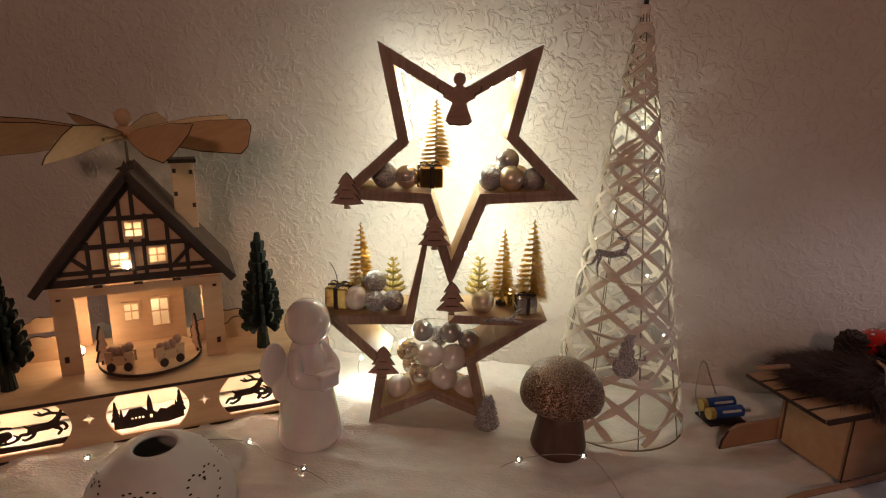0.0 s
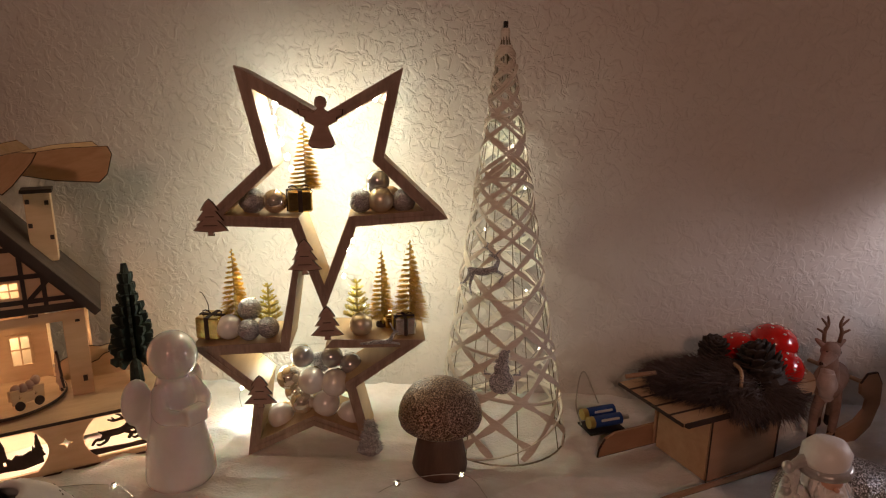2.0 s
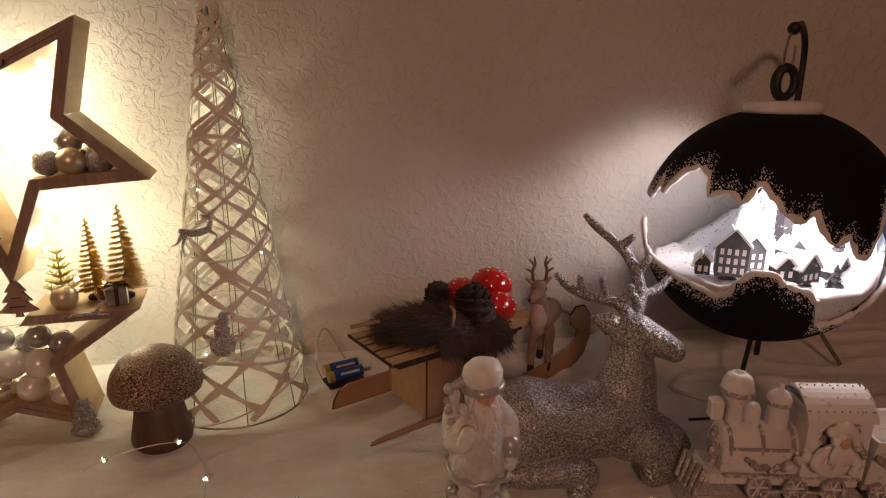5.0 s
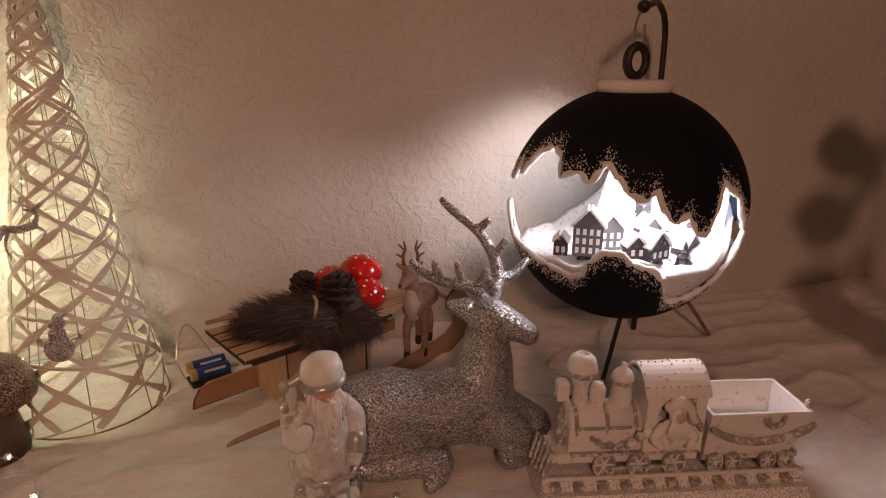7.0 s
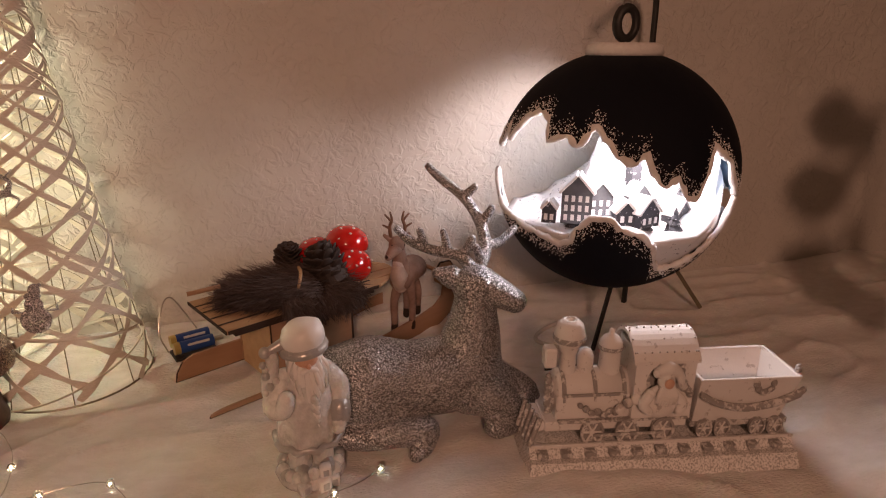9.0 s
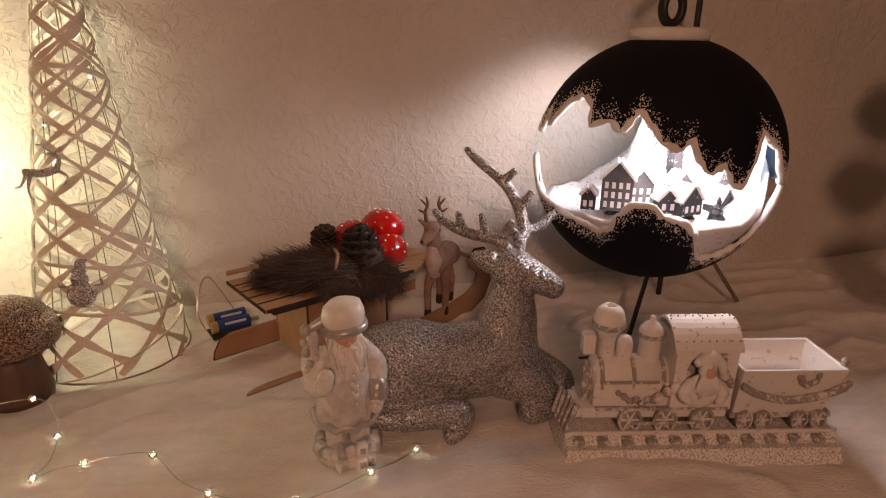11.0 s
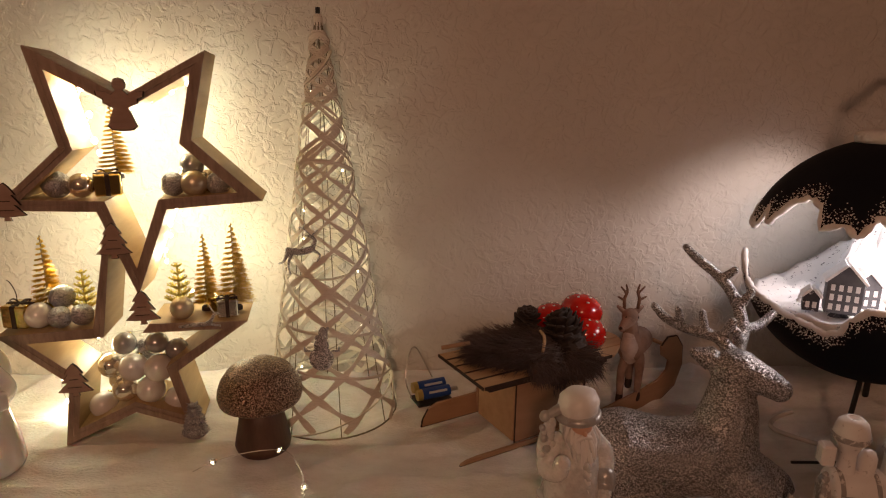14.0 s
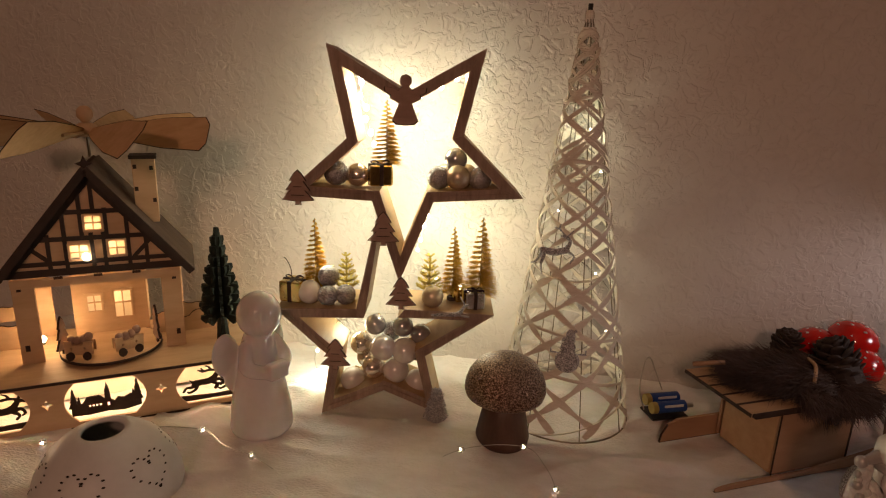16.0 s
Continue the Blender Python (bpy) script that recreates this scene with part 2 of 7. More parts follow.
# deck plywood made darker and redder: shade on the sides put into the colour
SLED_SIDE = mat("shaded_reddish_plywood", (0.32, 0.18, 0.10), (0.42, 0.25, 0.145), 40, 0.6, stretch=(0.4, 2, 2), bump=0.1)
FUR = mat("grey_brown_fur", (0.03, 0.022, 0.02), (0.15, 0.105, 0.095), 30, 0.8, bump=0)
CONE_SCALE = mat("pine_cone", (0.016, 0.009, 0.007), (0.050, 0.029, 0.021), 150, 0.7, bump=0.3)
RED = mat("red_gloss", (0.50, 0.008, 0.006), (0.60, 0.014, 0.010), 30, 0.12, bump=0, coat=0.6)
DOT = mat("white_dots", (0.8, 0.78, 0.76), (0.85, 0.83, 0.8), 60, 0.4, bump=0)
FAWN = mat("brown_felt", (0.16, 0.09, 0.065), (0.40, 0.27, 0.215), 55, 0.9, bump=0.5, bump_scale=700)
FAWN_PALE = mat("pale_felt", (0.46, 0.36, 0.32), (0.66, 0.55, 0.50), 70, 0.9, bump=0.5, bump_scale=700)
HORN = mat("brown_horn", (0.10, 0.045, 0.022), (0.22, 0.11, 0.06), 120, 0.6)
SANTA = mat("iridescent_white", (0.50, 0.49, 0.47), (0.84, 0.82, 0.79), 110, 0.22, bump=0.7, bump_scale=150, coat=0.4, sss=0.1, dist=0.004)
NAVY = worn_paint("midnight_blue_paint", (0.0025, 0.003, 0.008), (0.5, 0.48, 0.46), 0.80, 130, 0.8)
SNOW_PAINT = mat("rough_snow_paint", (0.66, 0.63, 0.62), (0.84, 0.81, 0.80), 90, 0.75, bump=0.7, bump_scale=160, dist=0.002)
VILLAGE = worn_paint("grey_wash", (0.055, 0.055, 0.065), (0.50, 0.50, 0.52), 0.60, 220, 0.7)
INNER_BLUE = mat("pale_blue_wash", (0.08, 0.13, 0.19), (0.24, 0.33, 0.42), 45, 0.8, bump=0.5)
# white with dark grey speckles
HILL = worn_paint("speckled_snow", (0.70, 0.69, 0.70), (0.13, 0.13, 0.15), 0.60, 150, 0.8)
VILLAGE_DARK = mat("slate", (0.05, 0.05, 0.06), (0.12, 0.12, 0.13), 80, 0.7)
IRON = mat("black_iron", (0.02, 0.018, 0.017), (0.045, 0.04, 0.037), 60, 0.5, metal=0.4)
RESIN = worn_paint("antique_white_resin", (0.78, 0.75, 0.73), (0.52, 0.48, 0.46), 0.60, 95, 0.5)
RESIN_GREY = worn_paint("grey_washed_resin", (0.33, 0.31, 0.30), (0.66, 0.63, 0.61), 0.52, 130, 0.5)
GRAVEL = worn_paint("glitter_gravel", (0.42, 0.40, 0.38), (0.85, 0.82, 0.80), 0.46, 520, 0.6)
FLESH = mat("painted_skin", (0.62, 0.36, 0.25), (0.70, 0.45, 0.33), 60, 0.4, bump=0)
LED = glow("led", (1.0, 0.88, 0.62), 14.0)
LED_HOT = glow("led_strong", (1.0, 0.92, 0.72), 60.0)
BULB = glow("warm_bulb", (1.0, 0.80, 0.52), 40.0)
LENS = glass("led_bead", (0.95, 0.93, 0.85), 0.08)
PEARL_GREY = mat("pearly_grey_glaze", (0.40, 0.39, 0.38), (0.54, 0.53, 0.52), 120, 0.28, metal=0.35, bump=0.4, bump_scale=300)
BACKING = mat("cream_backing", (0.74, 0.66, 0.52), (0.82, 0.74, 0.60), 60, 0.8, bump=0)


# ---- mesh tools ----
def finish(bm, smooth=True):
    bmesh.ops.recalc_face_normals(bm, faces=bm.faces)
    for f in bm.faces:
        f.smooth = smooth
    return bm


def link(name, bm, material, smooth=True, mods=()):
    finish(bm, smooth)
    me = bpy.data.meshes.new(name)
    bm.to_mesh(me)
    bm.free()
    me.materials.append(material)
    ob = new(name, me)
    return ob


def part(name, bm, material, parent, label="", smooth=False):
    ob = link(name, bm, material, smooth)
    ob.parent = parent
    if label:
        tagged(ob, label)
    return ob


def thing(name, m, label, category, group="", kind=""):
    ob = new(name)
    ob.empty_display_size = 0.01
    ob.matrix_world = m
    return tagged(ob, label, category, group, kind)


def solid(name, bm, material, m, label, category, group="", kind="", smooth=True):
    ob = link(name, bm, material, smooth)
    ob.matrix_world = m
    return tagged(ob, label, category, group, kind)


def bevel(bm, geom_edges, w, seg=1):
    bmesh.ops.bevel(bm, geom=geom_edges, offset=w, segments=seg, affect="EDGES", profile=0.5)


def box(x0, x1, y0, y1, z0, z1, b=0.0006, bm=None, m=None):
    bm2 = bmesh.new()
    bmesh.ops.create_cube(bm2, size=1)
    bmesh.ops.transform(bm2, matrix=Matrix.Translation(((x0 + x1) / 2, (y0 + y1) / 2, (z0 + z1) / 2)) @ Matrix.Diagonal((x1 - x0, y1 - y0, z1 - z0, 1)), verts=bm2.verts)
    if b:
        bevel(bm2, bm2.edges[:], b)
    if m is not None:
        bmesh.ops.transform(bm2, matrix=m, verts=bm2.verts)
    return merge(bm, bm2)


def merge(bm, other):
    if bm is None:
        return other
    me = bpy.data.meshes.new("tmp")
    other.to_mesh(me)
    other.free()
    bm.from_mesh(me)
    bpy.data.meshes.remove(me)
    return bm


def ball(c, r, seg=20, bm=None, scale=(1, 1, 1), m=None):
    b2 = bmesh.new()
    bmesh.ops.create_uvsphere(b2, u_segments=seg, v_segments=max(6, seg // 2 + 2), radius=r)
    mm = Matrix.Translation(c) @ (m or Matrix.Identity(4)) @ Matrix.Diagonal((*scale, 1))
    bmesh.ops.transform(b2, matrix=mm, verts=b2.verts)
    return merge(bm, b2)


def lathe(profile, seg=32, bm=None, m=None):
    """Turned body from (radius, height) pairs; a radius of 0 closes it."""
    b2 = bmesh.new()
    rings = []
    for r, z in profile:
        if r <= 1e-6:
            rings.append([b2.verts.new((0, 0, z))])
        else:
            rings.append([b2.verts.new((r * math.cos(2 * math.pi * i / seg), r * math.sin(2 * math.pi * i / seg), z)) for i in range(seg)])
    for a, b in zip(rings, rings[1:]):
        for i in range(seg):
            j = (i + 1) % seg
            if len(a) == 1 and len(b) > 1:
                b2.faces.new((a[0], b[i], b[j]))
            elif len(b) == 1 and len(a) > 1:
                b2.faces.new((a[i], a[j], b[0]))
            elif len(a) > 1:
                b2.faces.new((a[i], a[j], b[j], b[i]))
    if m is not None:
        bmesh.ops.transform(b2, matrix=m, verts=b2.verts)
    return merge(bm, b2)


def tube(points, radius, seg=8, bm=None, closed=False, flat=1.0):
    """A tube along points; radius is a number or one for each point; flat squeezes it."""
    b2 = bmesh.new()
    pts = [Vector(p) for p in points]
    n = len(pts)
    rad = radius if isinstance(radius, (list, tuple)) else [radius] * n
    rings, side = [], None
    for i, p in enumerate(pts):
        a = pts[(i - 1) % n] if closed or i > 0 else p
        b = pts[(i + 1) % n] if closed or i < n - 1 else p
        d = (b - a).normalized()
        if side is None:
            side = d.orthogonal().normalized()
        side = (side - d * side.dot(d)).normalized()
        up = d.cross(side)
        rings.append([b2.verts.new(p + (side * math.cos(2 * math.pi * k / seg) + up * math.sin(2 * math.pi * k / seg) * flat) * rad[i]) for k in range(seg)])
    pairs = list(zip(rings, rings[1:])) + ([(rings[-1], rings[0])] if closed else [])
    for a, b in pairs:
        for k in range(seg):
            j = (k + 1) % seg
            b2.faces.new((a[k], a[j], b[j], b[k]))
    if not closed:
        b2.faces.new(rings[0][::-1])
        b2.faces.new(rings[-1])
    return merge(bm, b2)


def curve(points, steps=6):
    """A smooth line through the points."""
    p = [Vector(q) for q in points]
    p = [p[0] * 2 - p[1]] + p + [p[-1] * 2 - p[-2]]
    out = []
    for i in range(1, len(p) - 2):
        for k in range(steps):
            t = k / steps
            out.append(0.5 * ((2 * p[i]) + (p[i + 1] - p[i - 1]) * t + (2 * p[i - 1] - 5 * p[i] + 4 * p[i + 1] - p[i + 2]) * t * t
                              + (3 * p[i] - p[i - 1] - 3 * p[i + 1] + p[i + 2]) * t ** 3))
    out.append(p[-2])
    return out


def plate(outline, holes=(), thick=0.003, bm=None, m=None):
    """A flat board in x and z, its front at y = 0, with holes cut through it."""
    b2 = bmesh.new()
    edges = []
    for loop in (outline, *holes):
        vs = [b2.verts.new((x, 0, z)) for x, z in loop]
        edges += [b2.edges.new((vs[i], vs[(i + 1) % len(vs)])) for i in range(len(vs))]
    bmesh.ops.triangle_fill(b2, use_beauty=True, use_dissolve=False, edges=edges)
    ext = bmesh.ops.extrude_face_region(b2, geom=b2.faces[:])
    bmesh.ops.translate(b2, vec=(0, thick, 0), verts=[v for v in ext["geom"] if isinstance(v, bmesh.types.BMVert)])
    if m is not None:
        bmesh.ops.transform(b2, matrix=m, verts=b2.verts)
    return merge(bm, b2)


def melt(ob, voxel, smooth=6, factor=0.5):
    """Fuses overlapping bodies into one skin."""
    r = ob.modifiers.new("fuse", "REMESH")
    r.mode, r.voxel_size, r.use_smooth_shade = "VOXEL", voxel, True
    s = ob.modifiers.new("soften", "SMOOTH")
    s.iterations, s.factor = smooth, factor
    return ob


def limb(bm, pts, radii, seg=12, steps=5):
    """A rounded limb through points whose girth changes."""
    line = curve(pts, steps)
    rr = [radii[min(int(i / steps), len(radii) - 2)] * (1 - (i / steps - min(int(i / steps), len(radii) - 2))) + radii[min(int(i / steps), len(radii) - 2) + 1] * (i / steps - min(int(i / steps), len(radii) - 2)) for i in range(len(line))]
    tube(line, rr, seg, bm)
    ball(pts[0], radii[0], seg, bm)
    ball(pts[-1], radii[-1], seg, bm)
    return bm


# ---- the room ----
def hair(bm, p, d, ln, rng, w=0.00045):
    s = d.cross(Vector((rng.uniform(-1, 1), rng.uniform(-1, 1), rng.uniform(-1, 1)))).normalized() * w
    q = p + d * ln * 0.55 + Vector((0, 0, -0.0006))
    r = p + d * ln + Vector((rng.uniform(-1, 1), rng.uniform(-1, 1), -0.6)) * ln * 0.14
    a, b, c, e, f = (bm.verts.new(v) for v in (p - s, p + s, q + s * 0.8, q - s * 0.8, r))
    bm.faces.new((a, b, c, e))
    bm.faces.new((e, c, f))


def slab(name, x0, x1, y0, y1, z0, z1, material, label, category):
    return solid(name, box(x0, x1, y0, y1, z0, z1, 0), material, Matrix.Identity(4), label, category, kind="structure", smooth=False)


slab("wall_north", -2.2, 3.2, 0.80, 0.95, -0.95, 1.75, WALL, "off-white embossed wallpaper wall behind the decorations", "wall")
slab("wall_south", -2.2, 3.2, -2.75, -2.6, -0.95, 1.75, PLAIN_WALL, "plain painted wall of the dim room", "wall")
slab("wall_west", -2.35, -2.2, -2.75, 0.95, -0.95, 1.75, PLAIN_WALL, "plain painted wall of the dim room", "wall")
slab("wall_east", 3.2, 3.35, -2.75, 0.95, -0.95, 1.75, PLAIN_WALL, "plain painted wall of the dim room", "wall")
slab("ceiling", -2.35, 3.35, -2.75, 0.95, 1.75, 1.85, PLAIN_WALL, "plain painted ceiling", "ceiling")
slab("floor", -2.35, 3.35, -2.75, 0.95, -1.05, -0.95, SIDEBOARD, "dark wooden floor", "floor")
slab("sideboard", -1.3, 2.2, 0.22, 0.799, -0.95, -0.03, SIDEBOARD, "dark wooden sideboard under the cotton snow", "sideboard")


def snow_height(x, y):
    fold = 1 - abs(noise.noise((x * 7 + 0.6 * noise.noise((x * 9, y * 9, 7)), y * 13, 9.0)))
    h = noise.noise((x * 5, y * 6, 0.3)) * 0.007 + (fold ** 6 - 0.4) * 0.007 + noise.noise((x * 16, y * 22, 2.0)) * 0.004 + noise.noise((x * 45, y * 60, 5.0)) * 0.0016
    back = max(0.0, (y - 0.64) / 0.16)
    return -0.004 + h + 0.020 * back * back - 0.02 * max(0, (0.32 - y) / 0.1)


def make_snow():
    bm = bmesh.new()
    nx, ny = 420, 110
    rows = []
    for j in range(ny + 1):
        y = 0.215 + (0.799 - 0.215) * j / ny
        rows.append([bm.verts.new((x, y, snow_height(x, y))) for x in [-1.0 + 2.9 * i / nx for i in range(nx + 1)]])
    for a, b in zip(rows, rows[1:]):
        for i in range(nx):
            bm.faces.new((a[i], a[i + 1], b[i + 1], b[i]))
    ob = solid("cotton_snow", bm, COTTON, Matrix.Identity(4), "fluffy white cotton wool snow blanket", "snow", kind="stuff")
    return ob


make_snow()


# ---- double star shelf ----
def make_star():
    star = thing("star_shelf", STAR, "brown wooden double star shelf with glowing lights against wall", "star shelf")
    upper = [(0.0148, 0.479), (0.110, 0.4255), (0.2033, 0.4788), (0.180, 0.3775), (0.2566, 0.3033), (0.1457, 0.2955), (0.104, 0.189), (0.0690, 0.2945), (-0.040, 0.299), (0.0380, 0.3705)]
    lower = [(0.0745, 0.272), (0.112, 0.152), (0.229, 0.1475), (0.1400, 0.0860), (0.1600, 0.001), (0.0852, 0.0336), (0.0, -0.0045), (0.013, 0.080), (-0.058, 0.1470), (0.0483, 0.1497)]
    depth, w = 0.078, 0.0125

    def inner(poly, width):
        out = []
        n = len(poly)
        for i in range(n):
            p0, p1, p2 = (Vector(poly[k % n]) for k in (i - 1, i, i + 1))
            d1, d2 = (p1 - p0).normalized(), (p2 - p1).normalized()
            n1, n2 = Vector((d1.y, -d1.x)), Vector((d2.y, -d2.x))
            k = (n1 + n2)
            out.append(p1 + k * (width / max(0.25, k.dot(n1))))
        return out

    for poly, skip in ((upper, ()), (lower, (0,))):
        ins = inner(poly, w)
        groove = inner(poly, w * 0.55)
        for i in range(10):
            if i in skip:
                continue
            j = (i + 1) % 10
            quad = [Vector(poly[i]), Vector(poly[j]), ins[j], ins[i]]
            if poly is lower and i == 9:
                quad[1] = Vector((0.0765, 0.268))
            bm = bmesh.new()
            f = [bm.verts.new((q.x, 0, q.y)) for q in quad]
            b = [bm.verts.new((q.x, depth, q.y)) for q in quad]
            for a in range(4):
                c = (a + 1) % 4
                bm.faces.new((f[a], f[c], b[c], b[a]))
            bm.faces.new(f[::-1])
            bm.faces.new(b)
            bevel(bm, [e for e in bm.edges if abs(e.verts[0].co.y - e.verts[1].co.y) < 1e-6], 0.0005)
            bar = part("bar", bm, STAR_EDGE, star)
            # stained front strip in two steps
            for k, (o, q2, y0) in enumerate(((poly, groove, -0.0022), (groove, ins, -0.0008))):
                g = [Vector(o[i]), Vector(o[j]), Vector(q2[j]), Vector(q2[i])]
                cen = sum(g, Vector((0, 0))) / 4
                g = [cen + (p - cen) * 0.997 for p in g]
                bm = bmesh.new()
                f = [bm.verts.new((q.x, y0, q.y)) for q in g]
                b = [bm.verts.new((q.x, -0.0001, q.y)) for q in g]
                for a in range(4):
                    c = (a + 1) % 4
                    bm.faces.new((f[a], f[c], b[c], b[a]))
                bm.faces.new(f[::-1])
                bm.faces.new(b)
                part("front_strip", bm, STAR_WOOD, bar)
            # stained outer side
            if poly is upper and i in (0, 1):
                a0, a1 = Vector(poly[i]), Vector(poly[j])
                d = (a1 - a0).normalized()
                nn = Vector((-d.y, d.x)) * 0.0008
                bm = bmesh.new()
                g = [a0, a1, a1 + nn, a0 + nn]
                f = [bm.verts.new((q.x, 0.0, q.y)) for q in g]
                b = [bm.verts.new((q.x, depth, q.y)) for q in g]
                for a in range(4):
                    c = (a + 1) % 4
                    bm.faces.new((f[a], f[c], b[c], b[a]))
                bm.faces.new(f[::-1])
                bm.faces.new(b)
                part("outer_face", bm, STAR_WOOD, bar)
    return star


def fir_outline(h, w, tiers=3):
    right = []
    for k in range(tiers):
        z0 = 0.12 * h + 0.88 * h * k / tiers * 0.93
        ww = w / 2 * (1 - 0.24 * k)
        right += [(ww, z0 + 0.02 * h), (ww * 0.93, z0 + 0.055 * h), (ww * 0.42, z0 + 0.30 * h)]
    right[-1] = (w * 0.12, 0.90 * h)
    side = [(0.10 * w, 0.0), (0.07 * w, 0.10 * h)] + right
    return side + [(0, h)] + [(-x, z) for x, z in side[::-1]]


def cutout(name, outline, m, label, category, group=""):
    """A thin laser-cut figure: wooden face on a burnt edge."""
    ob = thing(name, m, label, category, group)
    part("burnt_edge", plate(outline, (), 0.0028, m=Matrix.Translation((0, 0.0003, 0))), BURNT, ob)
    cx = sum(p[0] for p in outline) / len(outline)
    cz = sum(p[1] for p in outline) / len(outline)
    part("face", plate([(cx + (x - cx) * 0.95, cz + (z - cz) * 0.965) for x, z in outline], (), 0.0006, m=Matrix.Translation((0, -0.0002, 0))), CUT_WOOD, ob)
    return ob


make_star()
first = None
for u, z, hh in ((-0.0225, 0.287, 0.039), (0.0835, 0.238, 0.038), (0.107, 0.153, 0.036), (0.0205, 0.064, 0.035)):
    at = STAR @ pose(u, -0.0058, z, 0, 0, 0)
    if first is None:
        first = cutout("wooden_fir", fir_outline(0.044, 0.040), at, "small laser-cut wooden fir tree fixed to star front", "fir ornament", "wooden firs on the star")
        for k in range(2):
            part("slit", box(-0.008 + 0.003 * k, 0.008 - 0.003 * k, -0.0009, -0.0003, 0.012 + 0.0105 * k, 0.0128 + 0.0105 * k, 0), BURNT, first)
    else:
        copy_thing(first, at)

wing = [(0.010, 0.047), (0.018, 0.051), (0.028, 0.052), (0.027, 0.045), (0.020, 0.042), (0.020, 0.036), (0.012, 0.032)]
half = [(0.004, 0.053)] + [(0.004 + 0.003, 0.056), (0.0078, 0.061), (0.0055, 0.067), (0, 0.069)]
right = [(0.012, 0.001), (0.017, 0.006), (0.0085, 0.030)] + wing[::-1] + half
ang = [(0, 0.0)] + right + [(-x, z) for x, z in right[::-1] if x > 0]
cutout("wooden_angel", [(x * 0.92, z * 0.86) for x, z in ang], STAR @ pose(0.109, -0.0058, 0.388), "flat laser-cut dark wooden angel on top of the star", "angel ornament")


# ---- what stands in the star ----
def bottle_brush(name, h, r, at, material, label, wide=0):
    ob = thing(name, at, label, "mini tree", "small gold trees in the star")
    part("base", lathe([(0, 0), (0.008, 0), (0.008, 0.004), (0.007, 0.005), (0, 0.005)], 16), BURNT, ob)
    part("twisted_wire", tube([(0, 0, 0.004), (0, 0, h)], 0.0007, 6), WIRE, ob)
    bm = bmesh.new()
    rng = random.Random(int(h * 10000))
    n = 2600
    turns = 15
    for i in range(n):
        f = i / n
        z = 0.10 * h + f * 0.89 * h
        rr = r * (1 - f) ** 0.9 * rng.uniform(0.85, 1.15) * 1.15 + 0.0015
        tier = rng.uniform(0.9, 1.05)
        a = f * 2 * math.pi * turns + rng.uniform(-0.8, 0.8)
        d = Vector((math.cos(a), math.sin(a), -0.10 + rng.uniform(-0.06, 0.06)))
        s = Vector((-d.y, d.x, 0)) * 0.00034
        p = Vector((0, 0, z))
        q = p + d * rr * tier
        vs = [bm.verts.new(c) for c in (p - s, p + s, q + s * 0.5, q - s * 0.5)]
        bm.faces.new(vs)
        s2 = Vector((0, 0, 0.00028))
        vs = [bm.verts.new(c) for c in (p - s2, p + s2, q + s2 * 0.5, q - s2 * 0.5)]
        bm.faces.new(vs)
    part("bristles", bm, material, ob)
    return ob


def needle_tree(name, h, r, at, label):
    """A stiff little tree with whorls of short thick needles."""
    ob = thing(name, at, label, "mini tree", "small gold trees in the star")
    part("base", lathe([(0, 0), (0.007, 0), (0.006, 0.006), (0, 0.006)], 16), GOLD_FOIL, ob)
    part("stem", tube([(0, 0, 0.004), (0, 0, h * 0.95)], 0.0013, 6), GOLD_LEAF, ob)
    bm = bmesh.new()
    rng = random.Random(7)
    for k in range(6):
        z = h * (0.2 + 0.15 * k)
        rr = r * (1 - 0.13 * k)
        n = 9 - k
        for i in range(n):
            a = 2 * math.pi * i / n + k * 0.4
            d = Vector((math.cos(a), math.sin(a), 0.55))
            p0 = Vector((0, 0, z))
            p1 = p0 + d * rr * 0.9
            tube([p0, (p0 + p1) / 2, p1], [0.0009, 0.0014, 0.0006], 5, bm)
            for s in (-1, 1):
                for g in (0.35, 0.65):
                    b0 = p0.lerp(p1, g)
                    dd = Matrix.Rotation(0.8 * s, 3, "Z") @ d
                    tube([b0, b0 + dd * rr * 0.38], [0.0011, 0.0004], 4, bm)
    part("needles", bm, GOLD_LEAF, ob)
    return ob


def gift(at, size, foil, ribbon, label, sprig=False):
    ob = thing("gift_box", at, label, "gift", "tiny gifts in the star")
    a, h = size / 2, size * 0.9
    part("box", box(-a, a, -a, a, 0, h, size * 0.06), foil, ob, smooth=False)
    t = 0.0006
    w = size * 0.09
    part("ribbon", box(-w, w, -a - t, a + t, -t * 0, h + t, 0.0002), ribbon, ob)
    part("ribbon", box(-a - t, a + t, -w, w, 0, h + t * 1.3, 0.0002), ribbon, ob)
    bm = bmesh.new()
    for s in (-1, 1):
        tube(curve([(0, 0, h), (s * size * 0.22, 0, h + size * 0.16), (s * size * 0.42, 0, h + size * 0.10), (s * size * 0.22, 0, h + size * 0.02), (0, 0, h)], 4), size * 0.03, 5, bm, flat=0.5)
    part("bow", bm, ribbon, ob)
    if sprig:
        part("sprig", tube(curve([(-0.004, 0, h), (-0.007, 0.004, h + 0.012), (-0.014, 0.006, h + 0.024), (-0.018, 0.006, h + 0.027)], 4), 0.0006, 5), BURNT, ob, "thin dark twig")
    return ob


